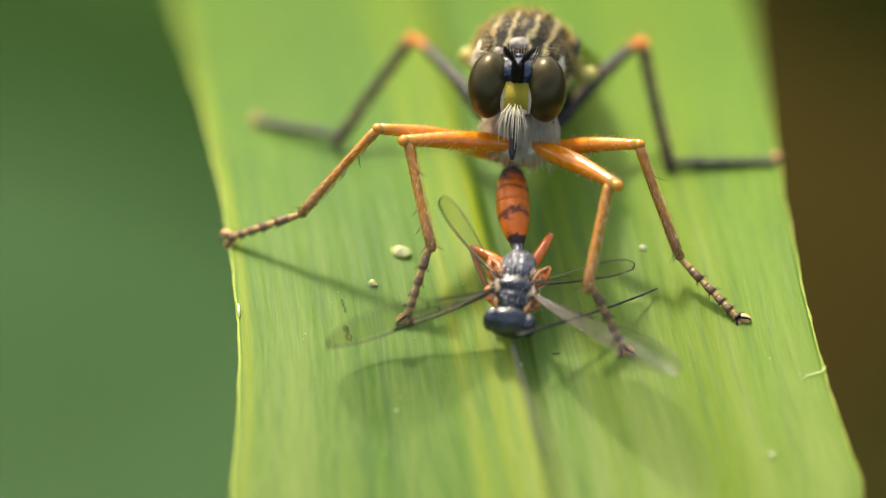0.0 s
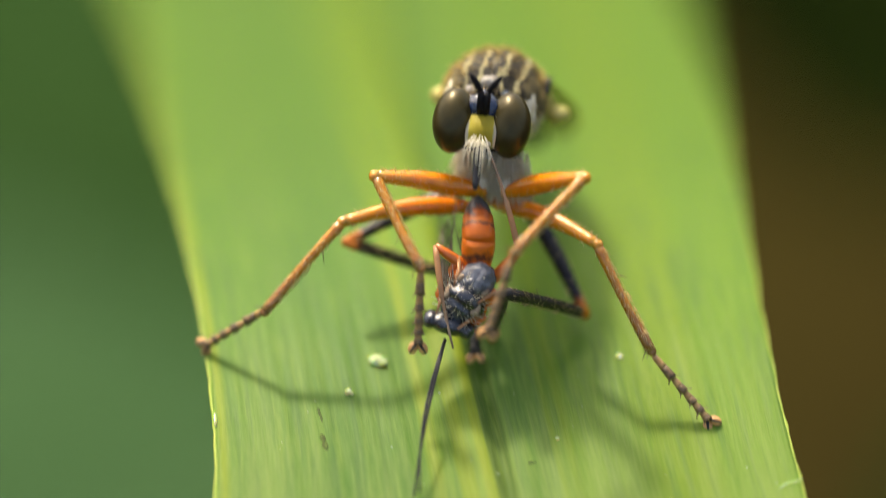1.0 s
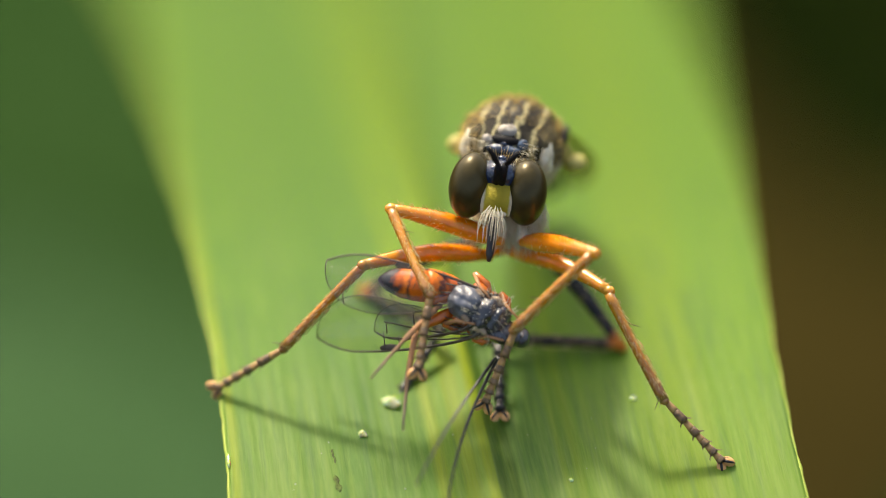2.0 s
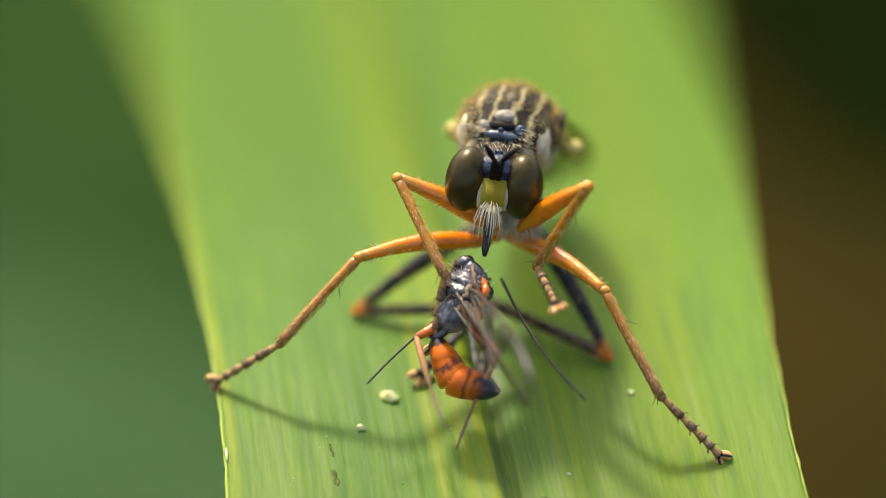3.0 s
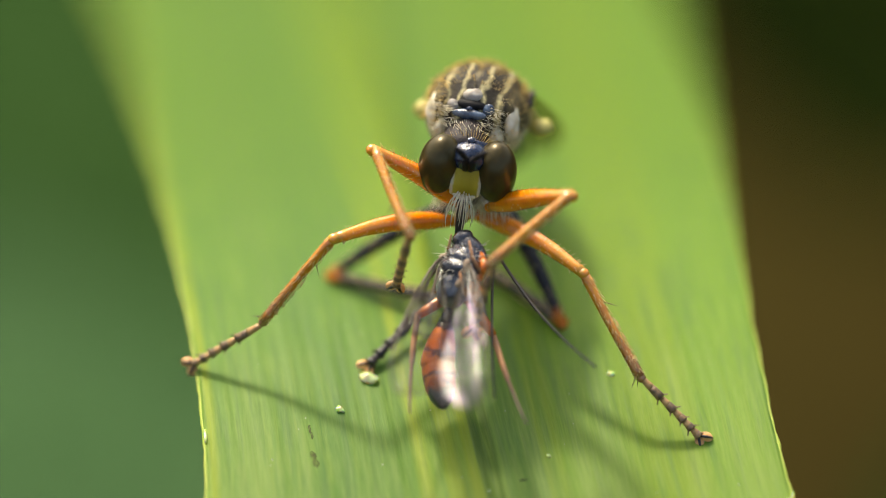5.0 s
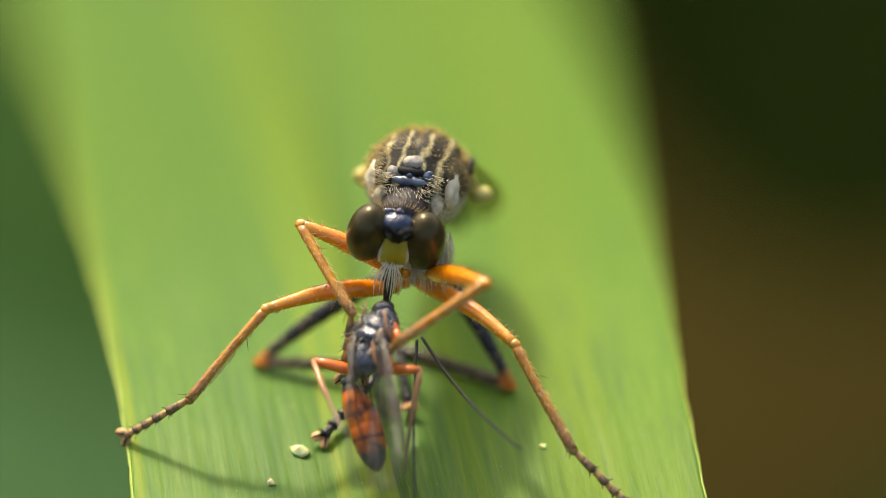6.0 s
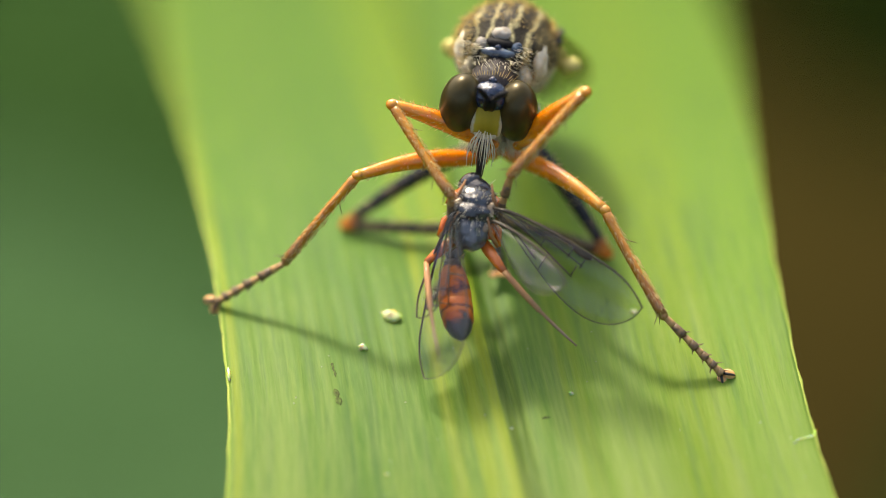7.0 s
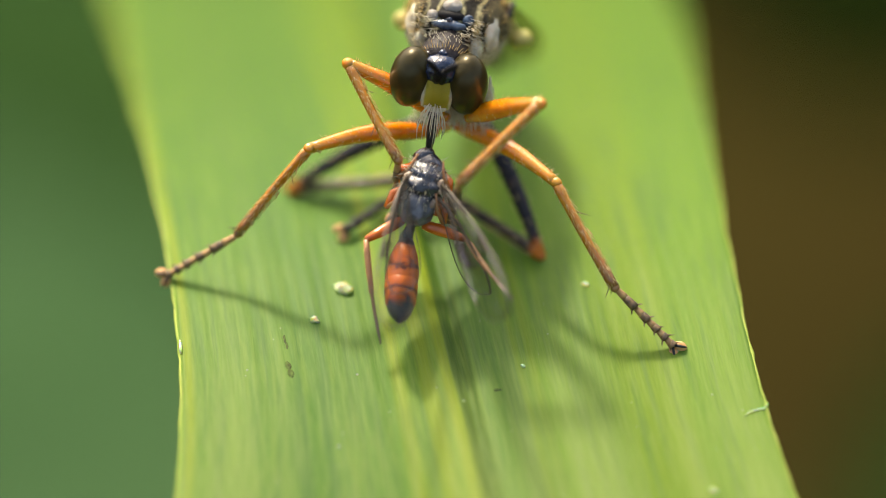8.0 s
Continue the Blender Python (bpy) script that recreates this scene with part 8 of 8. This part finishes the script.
    walk(wasp["right_tibia"], [
        (0, bone(1.169, -0.969, -0.486,  0.020, 0.571, -1.039,  (-0.028, 0.391, 0.920))),
        (0.2, bone(0.966, -1.049, -0.784,  -0.430, 0.380, -0.701,  (-0.041, -0.094, 0.995))),
        (0.3, bone(1.123, -0.495, -0.781,  -0.629, 0.410, -0.447,  (-0.046, -0.233, 0.971))),
        (0.4, bone(1.071, 0.026, -0.511,  -0.919, 0.216, -0.429,  (-0.051, -0.350, 0.935))),
        (0.5, bone(0.947, 0.236, -0.193,  -0.920, -0.474, -0.082,  (-0.053, -0.052, 0.997))),
        (0.7, bone(1.124, -0.099, 0.168,  -0.664, 0.756, 0.437,  (-0.064, 0.060, 0.996))),
        (0.8, bone(1.187, -0.279, 0.190,  -0.432, 0.875, 0.409,  (-0.071, 0.027, 0.997))),
        (1, bone(1.236, -0.539, 0.162,  -0.192, 0.847, 0.366,  (-0.086, 0.010, 0.996))),
        (1.2, bone(1.179, -0.927, 0.112,  0.103, 0.723, 0.461,  (-0.047, 0.013, 0.999))),
        (2.3, bone(1.089, -1.111, 0.088,  3.040, -1.107, 0.529,  (0.146, 0.001, 0.989))),
        (2.5, bone(1.287, -0.648, -0.070,  3.174, -0.885, 0.549,  (0.203, -0.001, 0.979))),
        (2.7, bone(1.231, -0.803, -0.477,  2.950, -1.557, -1.165,  (0.520, -0.005, 0.854))),
        (3, bone(1.151, -0.949, -0.562,  0.885, -2.925, -0.719,  (0.714, -0.007, 0.700))),
        (3.2, bone(1.234, -0.572, -0.567,  0.547, -2.411, -0.185,  (0.718, -0.006, 0.696))),
        (3.5, bone(-0.293, -1.238, 0.378,  1.605, -2.464, -0.430,  (0.718, -0.005, 0.696))),
        (4, bone(1.292, -0.433, -0.260,  0.290, -2.164, -0.198,  (0.717, -0.005, 0.697))),
        (4.3, bone(0.664, 0.378, -0.465,  2.229, 0.058, -1.669,  (0.703, -0.005, 0.711))),
        (4.5, bone(0.863, -1.366, -0.446,  2.247, -1.227, -1.884,  (0.718, -0.006, 0.696))),
        (4.7, bone(0.962, -1.097, -0.744,  2.587, -2.263, -0.764,  (0.715, -0.005, 0.699))),
        (5.8, bone(0.815, -1.382, -0.502,  1.854, -2.945, -1.191,  (0.716, -0.004, 0.698))),
        (6, bone(1.183, -0.211, -0.542,  1.375, -2.138, -1.040,  (0.712, -0.004, 0.702))),
        (6.5, bone(0.129, -1.534, 0.144,  1.632, -1.761, -1.155,  (0.714, -0.005, 0.700))),
        (6.8, bone(0.960, -1.000, 0.430,  0.806, -2.931, -0.068,  (0.226, -0.005, 0.974))),
        (7, bone(0.911, -1.173, 0.327,  2.532, -2.333, 0.161,  (0.026, -0.005, 1.000))),
        (7.5, bone(0.881, -0.343, 0.561,  1.238, -0.625, 2.509,  (0.048, -0.006, 0.999))),
        (8, bone(1.274, -0.843, -0.139,  2.435, -1.654, 1.305,  (0.041, -0.005, 0.999))),
    ])
    walk(wasp["left_antenna"], [
        (0, bone(-0.106, 1.456, 0.625,  -1.829, 5.437, 2.842,  (-0.576, 0.124, 1.200))),
        (0.2, bone(-0.147, 1.029, 0.943,  -1.123, 2.432, 3.159,  (-0.556, -0.511, 1.103))),
        (0.3, bone(-0.082, 0.875, 0.799,  -1.072, 2.313, 3.998,  (-0.547, -0.677, 1.014))),
        (0.4, bone(-0.007, 0.800, 0.617,  -1.061, 2.100, 4.812,  (-0.538, -0.811, 0.916))),
        (0.5, bone(0.085, 0.881, 0.273,  -0.900, 4.259, 2.377,  (-0.533, -0.506, 1.116))),
        (0.7, bone(0.034, 0.915, 0.044,  -1.329, 4.453, 4.089,  (-0.508, -0.413, 1.165))),
        (0.8, bone(0.001, 0.916, -0.050,  -1.536, 4.318, 3.992,  (-0.491, -0.474, 1.149))),
        (1, bone(-0.091, 0.915, -0.098,  -1.881, 4.308, 1.349,  (-0.444, -0.540, 1.139))),
        (1.2, bone(0.301, 0.944, -0.078,  -0.772, 3.598, 2.597,  (-0.545, -0.411, 1.149))),
        (2.3, bone(0.603, 0.737, -0.470,  4.385, -0.938, 1.516,  (-0.154, 0.562, 1.203))),
        (2.5, bone(0.672, 1.099, -0.814,  3.587, -0.918, 1.247,  (0.097, 0.632, 1.173))),
        (2.7, bone(0.242, 0.679, -1.257,  1.405, -0.016, -0.618,  (0.951, 0.504, 0.791))),
        (3, bone(-0.303, 0.774, -1.046,  -0.607, -2.516, 0.940,  (1.164, 0.441, 0.485))),
        (3.2, bone(-0.424, 0.785, -0.927,  1.135, -2.552, -0.530,  (1.224, 0.336, 0.418))),
        (3.5, bone(-0.145, 0.672, -1.214,  2.578, -2.576, -1.738,  (1.219, 0.349, 0.423))),
        (4, bone(-0.064, 0.566, -1.296,  3.428, -2.845, -1.263,  (1.189, 0.405, 0.455))),
        (4.3, bone(-0.307, 0.709, -1.030,  0.913, -1.615, -0.597,  (1.111, 0.501, 0.547))),
        (4.5, bone(-0.280, 0.573, -1.076,  0.814, -2.037, -0.508,  (1.218, 0.349, 0.424))),
        (4.7, bone(-0.318, 0.749, -1.033,  0.910, -0.881, -0.645,  (1.177, 0.425, 0.469))),
        (5.8, bone(-0.161, 0.457, -1.196,  1.318, -1.739, -1.043,  (1.184, 0.414, 0.460))),
        (6, bone(-0.096, 0.544, -1.254,  1.755, -2.330, -1.199,  (1.154, 0.456, 0.496))),
        (6.5, bone(-0.099, 0.704, -1.255,  2.790, -3.434, -0.071,  (1.167, 0.439, 0.481))),
        (6.8, bone(0.449, 0.677, -1.079,  0.161, -0.333, -3.400,  (0.753, 0.407, 1.026))),
        (7, bone(0.296, 0.421, -0.958,  0.421, -0.083, -3.673,  (0.578, 0.344, 1.155))),
        (7.5, bone(0.557, 0.522, -0.977,  0.698, 0.055, -3.696,  (0.544, 0.422, 1.145))),
        (8, bone(0.424, 0.457, -0.968,  0.638, -0.002, -3.689,  (0.557, 0.397, 1.148))),
    ])
    walk(wasp["right_antenna"], [
        (0, bone(-0.106, 1.456, 0.625,  -1.877, 0.008, -0.168,  (0.603, 0.342, 1.142))),
        (0.2, bone(-0.147, 1.029, 0.943,  -2.235, -0.043, -0.317,  (0.597, -0.185, 1.181))),
        (0.3, bone(-0.082, 0.875, 0.799,  -1.613, 0.974, 1.431,  (0.593, -0.328, 1.152))),
        (0.4, bone(-0.007, 0.800, 0.617,  -1.125, 1.572, 3.343,  (0.589, -0.447, 1.113))),
        (0.5, bone(0.085, 0.881, 0.273,  -0.996, 4.024, 2.674,  (0.586, -0.080, 1.198))),
        (0.7, bone(0.034, 0.915, 0.044,  -1.047, 4.340, 3.850,  (0.572, 0.107, 1.203))),
        (0.8, bone(0.001, 0.916, -0.050,  -1.274, 4.226, 3.760,  (0.562, 0.100, 1.208))),
        (1, bone(-0.091, 0.915, -0.098,  -1.948, 4.100, 1.695,  (0.530, 0.158, 1.217))),
        (1.2, bone(0.301, 0.944, -0.078,  -0.923, 3.293, 2.275,  (0.592, -0.031, 1.197))),
        (2.3, bone(0.603, 0.737, -0.470,  3.856, -0.173, 1.097,  (0.008, -0.627, 1.180))),
        (2.5, bone(0.672, 1.099, -0.814,  3.561, -0.688, 1.483,  (-0.102, -0.550, 1.213))),
        (2.7, bone(0.242, 0.679, -1.257,  1.766, -0.370, -0.833,  (0.056, -0.083, 1.332))),
        (3, bone(-0.303, 0.774, -1.046,  1.596, -0.181, -1.337,  (0.379, 0.007, 1.281))),
        (3.2, bone(-0.424, 0.785, -0.927,  1.594, -1.630, -1.333,  (0.398, 0.142, 1.268))),
        (3.5, bone(-0.145, 0.672, -1.214,  1.540, -2.381, -1.160,  (0.397, 0.130, 1.269))),
        (4, bone(-0.064, 0.566, -1.296,  1.915, -2.105, -1.449,  (0.387, 0.060, 1.278))),
        (4.3, bone(-0.307, 0.709, -1.030,  3.487, -2.523, -0.936,  (0.361, -0.077, 1.284))),
        (4.5, bone(-0.280, 0.573, -1.076,  0.548, -1.844, -0.260,  (0.397, 0.126, 1.270))),
        (4.7, bone(-0.318, 0.749, -1.033,  1.543, -1.117, -1.283,  (0.383, 0.034, 1.280))),
        (5.8, bone(-0.161, 0.457, -1.196,  1.854, 0.132, -1.615,  (0.385, 0.050, 1.279))),
        (6, bone(-0.096, 0.544, -1.254,  1.918, -0.199, -1.655,  (0.375, -0.007, 1.282))),
        (6.5, bone(-0.099, 0.704, -1.255,  2.156, -3.108, -0.245,  (0.379, 0.014, 1.281))),
        (6.8, bone(0.449, 0.677, -1.079,  -0.099, -0.002, -3.727,  (-0.366, 0.057, 1.284))),
        (7, bone(0.296, 0.421, -0.958,  0.505, -0.003, -3.676,  (-0.604, 0.135, 1.185))),
        (7.5, bone(0.557, 0.522, -0.977,  0.656, 0.279, -3.698,  (-0.591, 0.036, 1.198))),
        (8, bone(0.424, 0.457, -0.968,  0.574, 0.047, -3.688,  (-0.597, 0.070, 1.193))),
    ])


motions()
